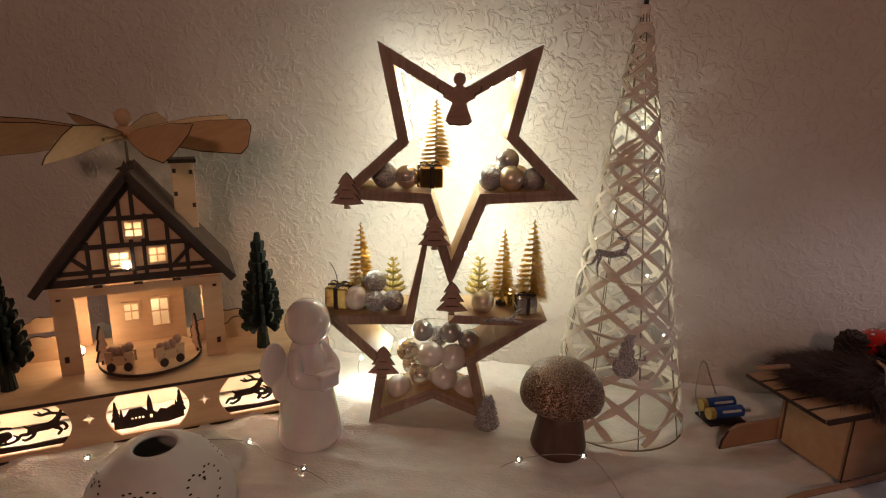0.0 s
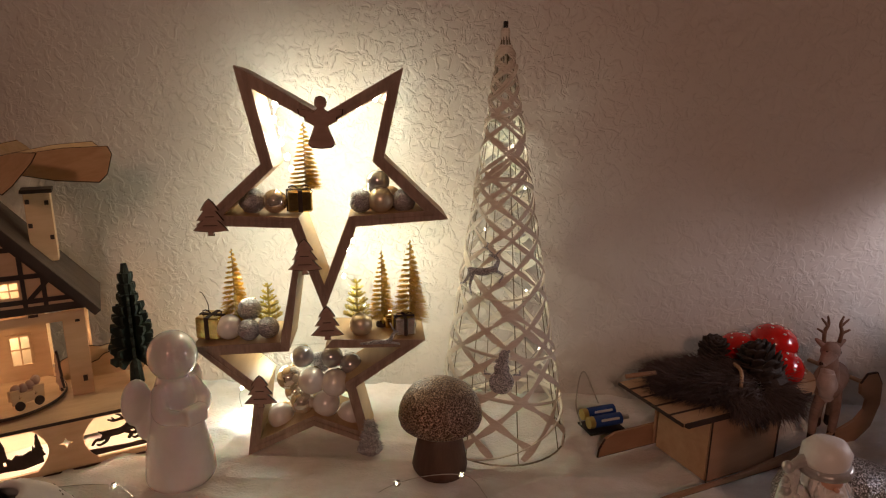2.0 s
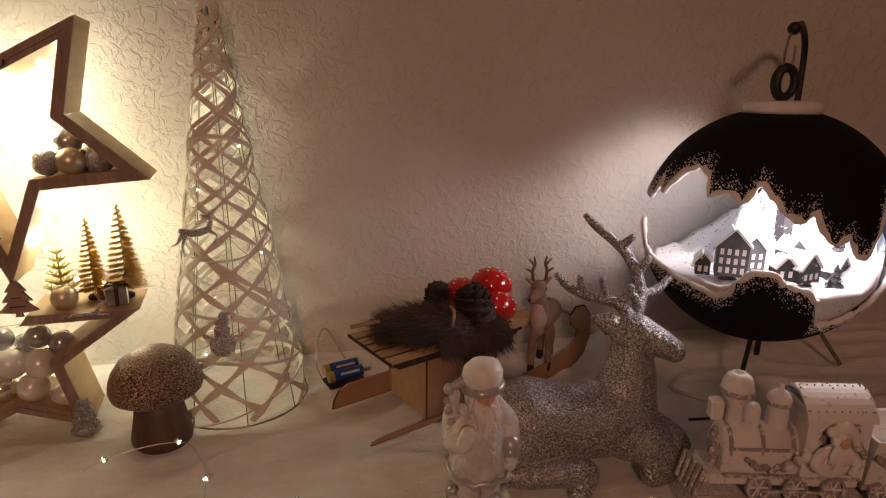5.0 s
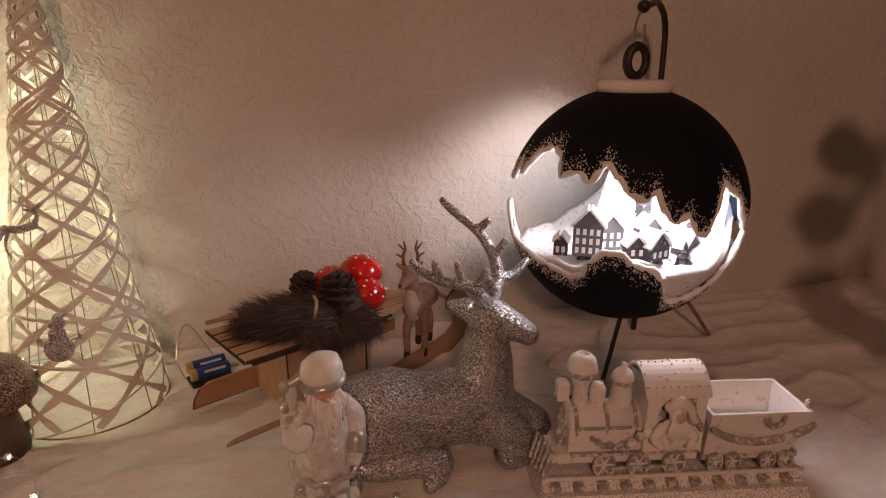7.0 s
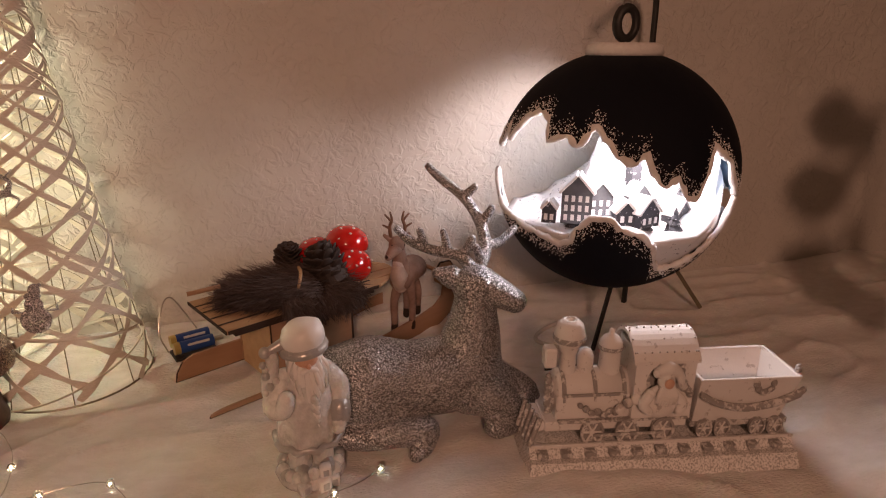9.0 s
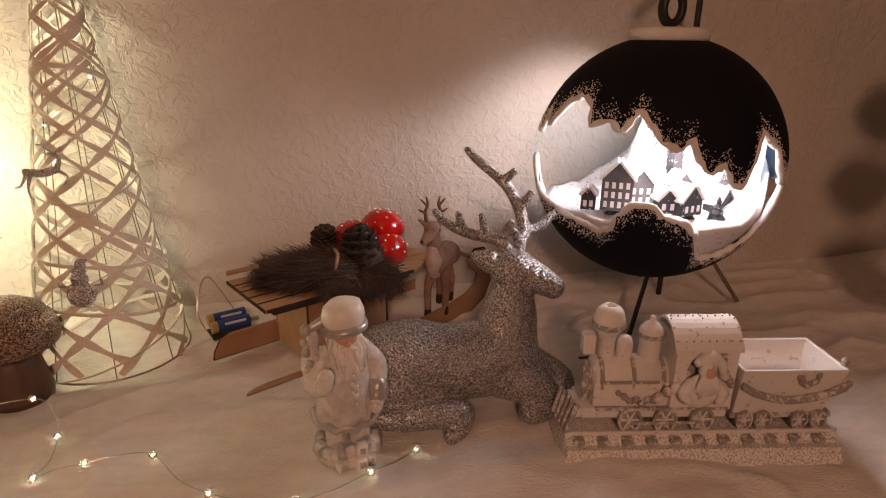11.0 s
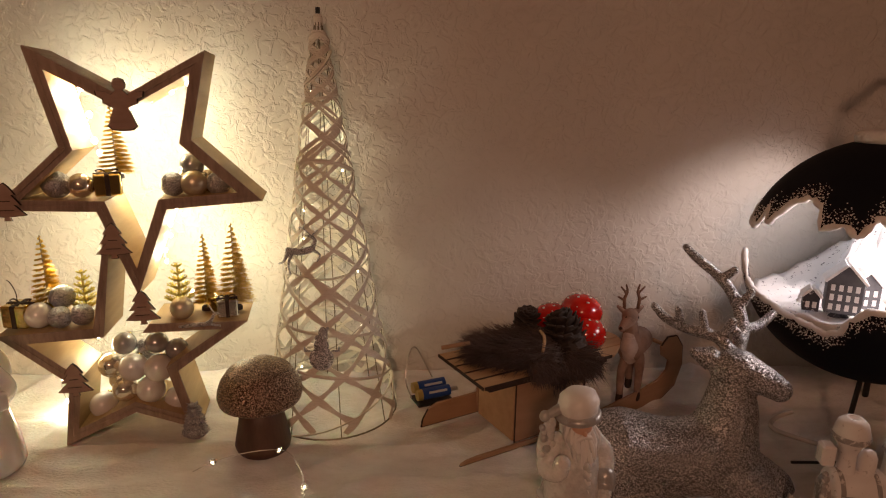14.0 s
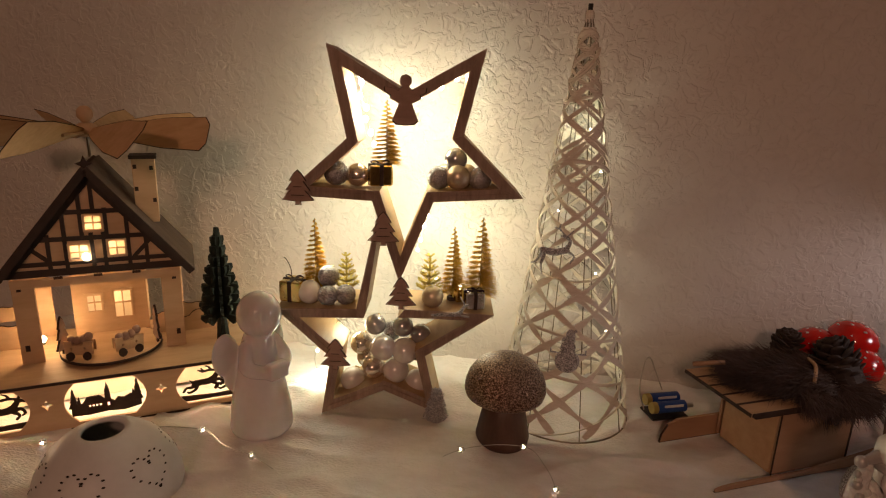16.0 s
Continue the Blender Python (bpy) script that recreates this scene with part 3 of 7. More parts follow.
def bauble(at, r, material, label):
    ob = thing("bauble", at, label, "bauble", "baubles in the star")
    r *= 1.18
    part("ball", ball((0, 0, 0), r, 28), material, ob, smooth=True)
    m = pose(0, 0, 0, -55, 20, 0)
    part("cap", lathe([(0, r * 1.14), (r * 0.2, r * 1.13), (r * 0.22, r * 0.96), (r * 0.05, r * 0.94)], 12, m=m), GOLD_FOIL, ob)
    return ob


def in_star(u, y, z):
    return STAR @ pose(u, y * 1.45, z)


FLOOR_UP, FLOOR_LOW = 0.3105, 0.1515
bottle_brush("gold_tree", 0.088, 0.0165, in_star(0.0825, 0.030, FLOOR_UP + 0.018), GOLD_BRUSH, "small gold bottle-brush tree behind a gift")
bottle_brush("gold_tree", 0.109, 0.018, in_star(-0.013, 0.028, FLOOR_LOW), GOLD_BRUSH, "slim gold bottle-brush tree on the shelf")
bottle_brush("gold_tree", 0.103, 0.015, in_star(0.1745, 0.030, FLOOR_LOW), GOLD_BRUSH, "small gold bottle-brush tree on the shelf")
bottle_brush("gold_tree", 0.118, 0.021, in_star(0.2115, 0.026, FLOOR_LOW), GOLD_BRUSH, "tall gold bottle-brush tree on the shelf edge")
needle_tree("gold_fir", 0.062, 0.0195, in_star(0.0295, 0.026, FLOOR_LOW), "tiny gold-green artificial fir beside baubles")
needle_tree("gold_fir", 0.066, 0.021, in_star(0.1425, 0.024, FLOOR_LOW), "tiny gold-green artificial fir behind a gold bauble")
gift(in_star(0.0755, 0.020, FLOOR_UP) @ pose(0, 0, 0, 0, 0, 14), 0.029, GOLD_FOIL, BURNT, "tiny gold foil gift with dark ribbon")
gift(in_star(-0.0385, 0.018, FLOOR_LOW) @ pose(0, 0, 0, 0, 0, -14), 0.031, GOLD_FOIL, BURNT, "tiny gold foil gift with a twig", True)
gift(in_star(0.203, 0.012, FLOOR_LOW) @ pose(0, 0, 0, 0, 0, 8), 0.025, SILVER_FOIL, BURNT, "tiny silver foil gift with dark ribbon")
gift(in_star(0.184, 0.030, FLOOR_LOW) @ pose(0, 0, 0, 0, 0, 30), 0.020, GOLD_FOIL, GOLD_LEAF, "tiny gold gift with gold ribbon")
for u, y, z, r, m, lab in (
        (0.020, 0.018, FLOOR_UP + 0.0135, 0.0135, GREY_GLITTER, "champagne glitter bauble on star shelf"),
        (0.0475, 0.016, FLOOR_UP + 0.0125, 0.0125, CHROME, "shiny champagne bauble on star shelf"),
        (0.1505, 0.015, FLOOR_UP + 0.0125, 0.0125, GREY_GLITTER, "grey glitter bauble in a small pile"),
        (0.1755, 0.013, FLOOR_UP + 0.0135, 0.0135, SATIN_GOLD, "satin gold bauble in a small pile"),
        (0.2035, 0.015, FLOOR_UP + 0.0125, 0.0125, GREY_GLITTER, "grey glitter bauble in a small pile"),
        (0.1600, 0.034, FLOOR_UP + 0.0125, 0.0125, CHROME, "shiny champagne bauble at the back of a pile"),
        (0.1870, 0.035, FLOOR_UP + 0.0125, 0.0125, CHROME, "shiny champagne bauble at the back of a pile"),
        (0.1720, 0.024, FLOOR_UP + 0.0345, 0.0125, GREY_BALL, "smoky silver bauble on top of a pile"),
        (-0.0165, 0.012, FLOOR_LOW + 0.0135, 0.0135, PEARL, "pearl white bauble on star shelf"),
        (0.0085, 0.008, FLOOR_LOW + 0.0115, 0.0115, GREY_GLITTER, "grey glitter bauble on star shelf"),
        (0.0315, 0.012, FLOOR_LOW + 0.0115, 0.0115, GREY_GLITTER, "grey glitter bauble on star shelf"),
        (0.0065, 0.022, FLOOR_LOW + 0.0315, 0.0125, GREY_GLITTER, "grey glitter bauble on top of others"),
        (0.1475, 0.012, FLOOR_LOW + 0.0125, 0.0125, SATIN_GOLD, "gold glitter bauble in front of gold fir"),
        (0.0382, 0.020, 0.037, 0.0145, PEARL, "pearl white bauble at the foot of the pile"),
        (0.1285, 0.020, 0.037, 0.0140, PEARL, "pearl white bauble at the foot of the pile"),
        (0.0680, 0.016, 0.0590, 0.0135, CHROME, "shiny champagne bauble in the big pile"),
        (0.0995, 0.014, 0.0575, 0.0152, PEARL, "pearl white bauble in the big pile"),
        (0.0500, 0.026, 0.0880, 0.0135, CHROME, "shiny champagne bauble in the big pile"),
        (0.0815, 0.014, 0.0905, 0.0150, PEARL, "pearl white bauble in the big pile"),
        (0.1115, 0.014, 0.0865, 0.0152, PEARL, "pearl white bauble in the big pile"),
        (0.0690, 0.026, 0.1170, 0.0125, GREY_BALL, "smoky silver bauble on top of the big pile"),
        (0.1070, 0.028, 0.1140, 0.0125, GREY_BALL, "smoky silver bauble on top of the big pile"),
        (0.1320, 0.026, 0.1040, 0.0125, GREY_BALL, "smoky silver bauble in the big pile"),
        (0.0560, 0.034, 0.0620, 0.0125, CHROME, "shiny champagne bauble at the back of the pile"),
        (0.1270, 0.034, 0.0750, 0.0130, GREY_BALL, "smoky silver bauble at the back of the pile"),
        (0.0900, 0.036, 0.1020, 0.0120, GREY_GLITTER, "grey glitter bauble at the back of the pile")):
    bauble(in_star(u, y, z - (0.004 if z < 0.13 else 0)), r, m, lab)

# glitter reindeer lying on the lower shelf edge
bm = bmesh.new()
limb(bm, [(-0.020, 0, 0.002), (-0.008, 0, 0.003), (0.004, 0, 0.004), (0.010, 0, 0.012)], [0.0012, 0.002, 0.0022, 0.0014], 8)
limb(bm, [(0.010, 0, 0.012), (0.013, 0, 0.013)], [0.0016, 0.001], 8)
limb(bm, [(0.010, 0, 0.013), (0.006, 0, 0.021)], [0.0008, 0.0006], 6)
limb(bm, [(0.004, 0, 0.003), (0.014, 0, 0.001)], [0.0014, 0.001], 6)
solid("glitter_reindeer", bm, GREY_GLITTER, STAR @ pose(0.176, -0.006, 0.144) @ Matrix.Diagonal((1.4, 1.2, 1.4, 1)), "small flat grey glitter reindeer on star shelf edge", "reindeer ornament")

# silver tinsel tree at the star's foot
def tinsel_tree():
    ob = thing("tinsel_tree", STAR @ pose(0.157, -0.016, 0.0), "small grey glitter tree leaning on star foot", "mini tree")
    rng = random.Random(3)
    bm = bmesh.new()
    for k in range(6):
        z = 0.006 + 0.0075 * k
        ball((rng.uniform(-0.001, 0.001), 0, z), 0.0165 - 0.0022 * k, 12, bm, (1, 0.6, 0.55))
    for k in range(420):
        f = rng.random()
        a = rng.uniform(0, 2 * math.pi)
        r = 0.0165 - 0.0125 * f
        p = Vector((r * math.cos(a) * 0.9, r * math.sin(a) * 0.55, 0.003 + 0.043 * f))
        hair(bm, p, Vector((math.cos(a), math.sin(a), rng.uniform(-0.6, 0.5))).normalized(), rng.uniform(0.003, 0.006), rng, 0.0006)
    part("crown", bm, GREY_GLITTER, ob)
    part("foot", lathe([(0, -0.003), (0.006, -0.003), (0.005, 0.003), (0, 0.003)], 12), GREY_GLITTER, ob)


tinsel_tree()


# light chain inside the star
def light_chain(name, pts, at, material, label, cord, r=0.0024, hot=()):
    ob = thing(name, at, label, "light chain")
    part("cord", tube(curve(pts, 5), 0.0005, 5), cord, ob)
    for i, p in enumerate(pts):
        part("light", ball(p, r, 10, scale=(1, 1, 1.3)), LED_HOT if i in hot else material, ob, smooth=True)
    return ob


light_chain("star_light_chain", [(0.040, 0.040, 0.452), (0.047, 0.064, 0.437), (0.049, 0.038, 0.42), (0.053, 0.064, 0.405), (0.056, 0.038, 0.392), (0.062, 0.042, 0.375), (0.066, 0.044, 0.36)],
            STAR, LED, "glowing warm white light chain along the star frame", SILVER_WIRE, r=0.0032, hot=(1, 2, 3, 4, 5))
light_chain("star_light_chain", [(0.125, 0.062, 0.423), (0.15, 0.064, 0.434), (0.17, 0.062, 0.445), (0.184, 0.064, 0.447), (0.184, 0.062, 0.425), (0.176, 0.064, 0.40), (0.171, 0.042, 0.38)],
            STAR, LED, "glowing warm white light chain along the star frame", SILVER_WIRE, r=0.0028, hot=(1, 2, 3, 4))
light_chain("star_light_chain", [(0.142, 0.064, 0.285), (0.138, 0.044, 0.268), (0.132, 0.064, 0.25), (0.129, 0.044, 0.235), (0.124, 0.064, 0.215), (0.152, 0.064, 0.172), (0.185, 0.044, 0.17)],
            STAR, LED, "glowing warm white light chain along the star frame", SILVER_WIRE, hot=(2,))
light_chain("star_light_chain", [(0.20, 0.042, 0.138), (0.17, 0.064, 0.118), (0.03, 0.064, 0.115), (-0.018, 0.06, 0.06), (-0.022, 0.07, 0.022)],
            STAR, LED, "glowing warm white light chain behind the lower star", SILVER_WIRE, hot=(0, 4))


# ---- wicker cone ----
def make_cone():
    base, tip, r0 = Vector((0.3245, 0.712, 0.0)), Vector((0.316, 0.750, 0.530)), 0.0845
    ob = thing("wicker_cone", Matrix.Identity(4), "tall white paper-twine wire cone with small lights", "cone tree")

    def on(f, a, out=0.0):
        c = base.lerp(tip, f)
        r = r0 * (1 - f) ** 0.97 + 0.004 + out
        return c + Vector((math.cos(a) * r, math.sin(a) * r, 0))

    for i in range(8):
        a = 2 * math.pi * i / 8 + 0.25
        part("rib_wire", tube([on(f / 10, a, -0.001) for f in range(11)], 0.0007, 6), WIRE, ob)
    part("ring_wire", tube([on(0.003, 2 * math.pi * k / 40) for k in range(40)], 0.0012, 6, closed=True), WIRE, ob)
    rng = random.Random(11)
    for s in (-1, 1):
        for i in range(8):
            a0 = 2 * math.pi * i / 8 + (0.2 if s > 0 else 0.0) + rng.uniform(-0.25, 0.25)
            f0 = rng.uniform(0.0, 0.03)
            turns = rng.uniform(2.5, 3.2)
            width = rng.uniform(0.0044, 0.0058)
            n = 150
            line = []
            for k in range(n + 1):
                f = f0 + (0.965 - f0) * k / n
                # steeper coils near the tip, as cord wound by hand
                g = -math.log(1 - 0.93 * f) / -math.log(1 - 0.93 * 0.965)
                line.append((f, a0 + s * 2 * math.pi * turns * g + 0.08 * math.sin(9 * f + i)))
            bm = bmesh.new()
            prev = None
            out = rng.uniform(0.0005, 0.002)
            for k, (f, a) in enumerate(line):
                p = on(f, a, out)
                q = on(min(0.97, f + 0.004), a + s * 0.02, out)
                d = (q - p).normalized()
                nrm = Vector((math.cos(a), math.sin(a), 0.15)).normalized()
                side = d.cross(nrm).normalized() * width * (0.75 + 0.25 * math.sin(k * 0.7 + i)) * (1 - 0.35 * f)
                th = nrm * 0.0006
                ring = [bm.verts.new(c) for c in (p - side - th, p + side - th, p + side + th, p - side + th)]
                if prev:
                    for e in range(4):
                        g = (e + 1) % 4
                        bm.faces.new((prev[e], prev[g], ring[g], ring[e]))
                prev = ring
            part("twine_strip", bm, ROPE, ob, smooth=False)
    # a few nearly level bands
    for f in (0.04, 0.13, 0.24, 0.42, 0.63, 0.80, 0.88, 0.94):
        bm = bmesh.new()
        tl = rng.uniform(-0.05, 0.05)
        tube([on(min(0.98, max(0, f + tl * math.sin(2 * math.pi * k / 48 + f * 30))), 2 * math.pi * k / 48, 0.001) for k in range(48)], 0.0032 * (1 if f < 0.85 else 1.5), 6, bm, closed=True, flat=0.4)
        part("twine_strip", bm, ROPE, ob)
    part("tip", lathe([(0, 0), (0.0055, 0), (0.006, 0.010), (0.0045, 0.014), (0, 0.014)], 12, m=Matrix.Translation(tip - Vector((0, 0, 0.012)))), ROPE, ob)
    part("tip_wire", tube([tip, tip + Vector((0, 0, 0.010))], 0.003, 8), BLACK, ob)
    cord = []
    for k in range(60):
        f = 0.02 + 0.93 * k / 59
        cord.append(on(f, 1.2 + 17 * f, -0.004))
    part("light_cord", tube(cord, 0.0007, 5), SILVER_WIRE, ob)
    for k in range(3, 60, 6):
        part("light", ball(cord[k], 0.0015, 8), LED, ob, smooth=True)
    return ob


make_cone()


def figure_plate(name, at, blobs, material, label, category):
    """A flat figure cut from overlapping rounds and bars."""
    bm = bmesh.new()
    for x, z, rx, rz in blobs:
        ball((x, 0, z), 1.0, 16, bm, (rx, 0.0016, rz))
    return solid(name, bm, material, at, label, category)


figure_plate("glitter_snowman", pose(0.322, 0.640, 0.092, -8, 0, 0),
             [(0, 0.014, 0.0155, 0.0155), (0, 0.031, 0.0095, 0.0095), (0, 0.041, 0.0085, 0.005), (0.002, 0.047, 0.006, 0.008), (0.008, 0.053, 0.002, 0.002), (0.005, 0.052, 0.004, 0.002),
              (-0.017, 0.024, 0.006, 0.0012), (0.018, 0.024, 0.006, 0.0012), (-0.021, 0.027, 0.0012, 0.003), (0.022, 0.027, 0.0012, 0.003)],
             GREY_GLITTER, "flat grey glitter snowman hung on the cone", "snowman ornament")
bm = bmesh.new()
for pts, rr in (([(-0.020, 0, 0.018), (-0.004, 0, 0.016), (0.010, 0, 0.020)], [0.004, 0.0045, 0.0042]),
                ([(0.010, 0, 0.020), (0.014, 0, 0.030), (0.010, 0, 0.036)], [0.0035, 0.0022, 0.0022]),
                ([(0.010, 0, 0.036), (0.003, 0, 0.037)], [0.0022, 0.0014]),
                ([(0.008, 0, 0.038), (0.000, 0, 0.046), (0.001, 0, 0.052)], [0.001, 0.0009, 0.0008]),
                ([(0.000, 0, 0.046), (-0.006, 0, 0.047)], [0.0009, 0.0007]),
                ([(0.011, 0, 0.038), (0.017, 0, 0.044)], [0.001, 0.0008]),
                ([(-0.019, 0, 0.017), (-0.026, 0, 0.004), (-0.032, 0, 0.001)], [0.0026, 0.0014, 0.001]),
                ([(-0.016, 0, 0.015), (-0.020, 0, 0.0), (-0.018, 0, -0.012)], [0.0026, 0.0014, 0.001]),
                ([(0.012, 0, 0.018), (0.020, 0, 0.012), (0.016, 0, 0.004)], [0.0022, 0.0013, 0.001])):
    limb(bm, pts, rr, 8, 4)
solid("glitter_deer", bm, GREY_GLITTER, pose(0.300, 0.671, 0.222, -7, 0, 0) @ Matrix.Diagonal((1, 0.45, 1, 1)), "flat grey glitter leaping deer hung on cone", "deer ornament")


# ---- bronze mushroom ----
def big_mushroom():
    ob = thing("bronze_mushroom", pose(0.248, 0.622, 0.0), "bronze glitter mushroom with a brown wooden stem", "mushroom")
    part("stem", lathe([(0, -0.004), (0.033, -0.004), (0.0345, 0.004), (0.033, 0.012), (0.0285, 0.035), (0.0245, 0.060), (0, 0.062)], 36), MUSH_STEM, ob, smooth=True)
    part("cap", lathe([(0, 0.060), (0.030, 0.057), (0.043, 0.058), (0.0495, 0.0625), (0.0515, 0.070), (0.0505, 0.079), (0.0465, 0.090), (0.038, 0.102), (0.023, 0.111), (0.008, 0.1145), (0, 0.115)], 48), BROWN_GLITTER, ob, smooth=True)


big_mushroom()


# ---- porcelain angel and tealight dome ----
def angel_figure():
    bm = bmesh.new()
    lathe([(0, 0), (0.037, 0.0), (0.040, 0.006), (0.038, 0.03), (0.031, 0.065), (0.024, 0.092), (0.021, 0.112), (0.016, 0.126), (0, 0.128)], 32, bm)
    ball((0.002, -0.002, 0.148), 0.0275, 24, bm, (1, 1, 1.02))
    for s in (-1, 1):
        limb(bm, [(s * 0.020, -0.004, 0.112), (s * 0.027, -0.016, 0.092), (s * 0.012, -0.032, 0.086)], [0.009, 0.0095, 0.008], 12)
        ball((s * 0.034, 0.020, 0.100), 0.022, 16, bm, (0.85, 0.32, 1.25))
        ball((s * 0.026, 0.018, 0.072), 0.018, 16, bm, (0.75, 0.32, 1.1))
    box(-0.014, 0.014, -0.044, -0.030, 0.078, 0.098, 0.002, bm, Matrix.Translation((0, 0, 0)))
    ob = solid("porcelain_angel", bm, PORCELAIN, pose(-0.062, 0.575, -0.002, 0, 0, 62) @ Matrix.Diagonal((1.0, 1.0, 1.06, 1)), "white glazed porcelain angel figurine holding a book", "angel figurine")
    return melt(ob, 0.0016, 5)


angel_figure()


def tealight_dome():
    ob = thing("tealight_holder", pose(-0.166, 0.425, -0.004), "white ceramic dome tealight holder pierced with dotted hearts", "candle holder")
    outer = [(0.074, 0.0), (0.0755, 0.004), (0.074, 0.016), (0.068, 0.034), (0.056, 0.053), (0.041, 0.066), (0.028, 0.073), (0.023, 0.0745), (0.021, 0.073)]
    innr = [(0.0205, 0.070), (0.026, 0.069), (0.038, 0.062), (0.052, 0.050), (0.064, 0.032), (0.070, 0.015), (0.071, 0.0)]
    part("dome", lathe(outer + innr + [outer[0]], 56), CERAMIC, ob, smooth=True)
    # dark floor paints the shade inside the dome
    part("inside", lathe([(0, 0.004), (0.068, 0.004)], 40), HOLE, ob)
    part("tealight", lathe([(0, 0.005), (0.019, 0.005), (0.019, 0.02), (0.017, 0.018), (0, 0.018)], 24), CERAMIC, ob)
    prof = [(0.074, 0.016), (0.068, 0.034), (0.056, 0.053), (0.041, 0.066)]

    def skin(a, h):
        for (r0, z0), (r1, z1) in zip(prof, prof[1:]):
            if z0 <= h <= z1:
                r = r0 + (r1 - r0) * (h - z0) / (z1 - z0)
                return Vector((math.cos(a) * r, math.sin(a) * r, h)), Vector((math.cos(a) * (z1 - z0), math.sin(a) * (z1 - z0), r0 - r1)).normalized()
        return skin(a, min(max(h, 0.0161), 0.0659))

    for c in (-1.25, -0.15, 0.95, -2.35):
        for k in range(22):
            t = 2 * math.pi * k / 22
            hx = 16 * math.sin(t) ** 3 / 17
            hz = (13 * math.cos(t) - 5 * math.cos(2 * t) - 2 * math.cos(3 * t) - math.cos(4 * t)) / 17
            p, n = skin(c + hx * 0.36, 0.042 + hz * 0.019)
            q = n.to_track_quat("Z", "Y").to_matrix().to_4x4()
            # dark disc laid on the uncut skin paints the shade of a hole
            b2 = bmesh.new()
            bmesh.ops.create_circle(b2, cap_ends=True, segments=8, radius=0.0013)
            bmesh.ops.transform(b2, matrix=Matrix.Translation(p + n * 0.0009) @ q @ Matrix.Diagonal((1.5, 0.8, 1, 1)), verts=b2.verts)
            part("hole_shade_disc", b2, HOLE, ob)


tealight_dome()


# ---- half-timbered house on a lit base ----
def rounded(cx, cz, w, h, bulge, n=8):
    """A panel with level top and bottom and bowed sides."""
    pts = []
    for k in range(n + 1):
        t = -1 + 2 * k / n
        pts.append((cx + w / 2 - bulge * t * t, cz + h / 2 * t))
    for k in range(n + 1):
        t = 1 - 2 * k / n
        pts.append((cx - w / 2 + bulge * t * t, cz + h / 2 * t))
    return pts


def rect(x0, x1, z0, z1):
    return [(x0, z0), (x1, z0), (x1, z1), (x0, z1)]


def star4(cx, cz, r):
    return [(cx + (r if k % 2 == 0 else r * 0.42) * math.cos(math.pi * k / 4), cz + (r if k % 2 == 0 else r * 0.42) * math.sin(math.pi * k / 4)) for k in range(8)]


def deer_cut(cx, cz, k, flip=1):
    """Sawn silhouette of a leaping deer with a tall rack, as overlapping strokes."""
    bm = bmesh.new()
    for pts, rr in (([(-0.012, 0, 0.000), (-0.004, 0, 0.0005), (0.004, 0, 0.001), (0.010, 0, 0.004)], [0.0046, 0.0044, 0.0046, 0.0044]),
                    ([(0.010, 0, 0.004), (0.014, 0, 0.010), (0.016, 0, 0.013)], [0.0040, 0.0030, 0.0028]),
                    ([(0.015, 0, 0.0135), (0.020, 0, 0.0120), (0.0235, 0, 0.0105)], [0.0030, 0.0022, 0.0014]),
                    ([(0.014, 0, 0.015), (0.006, 0, 0.0165), (-0.002, 0, 0.0155), (-0.008, 0, 0.018)], [0.0016, 0.0019, 0.0018, 0.0010]),
                    ([(0.008, 0, 0.0165), (0.005, 0, 0.021), (0.001, 0, 0.023)], [0.0015, 0.0014, 0.0008]),
                    ([(-0.001, 0, 0.0155), (-0.004, 0, 0.020)], [0.0014, 0.0009]),
                    ([(0.016, 0, 0.015), (0.018, 0, 0.020), (0.014, 0, 0.0245)], [0.0016, 0.0015, 0.0009]),
                    ([(0.018, 0, 0.020), (0.022, 0, 0.0235)], [0.0013, 0.0008]),
                    ([(0.010, 0, 0.001), (0.018, 0, 0.0015), (0.021, 0, -0.004), (0.0185, 0, -0.0065)], [0.0030, 0.0020, 0.0017, 0.0014]),
                    ([(0.008, 0, 0.000), (0.015, 0, -0.006), (0.012, 0, -0.011)], [0.0030, 0.0019, 0.0015]),
                    ([(-0.012, 0, 0.000), (-0.017, 0, -0.005), (-0.023, 0, -0.005), (-0.027, 0, -0.010)], [0.0040, 0.0022, 0.0018, 0.0015]),
                    ([(-0.011, 0, -0.001), (-0.012, 0, -0.008), (-0.019, 0, -0.012), (-0.022, 0, -0.011)], [0.0036, 0.0020, 0.0017, 0.0014]),
                    ([(-0.015, 0, 0.002), (-0.019, 0, 0.005)], [0.0018, 0.0010])):
        limb(bm, [(cx + flip * x * k, 0, cz + z * k) for x, y, z in pts], [r * k for r in rr], 8, 4)
    bmesh.ops.transform(bm, matrix=Matrix.Diagonal((1, 0.3, 1, 1)), verts=bm.verts)
    return bm


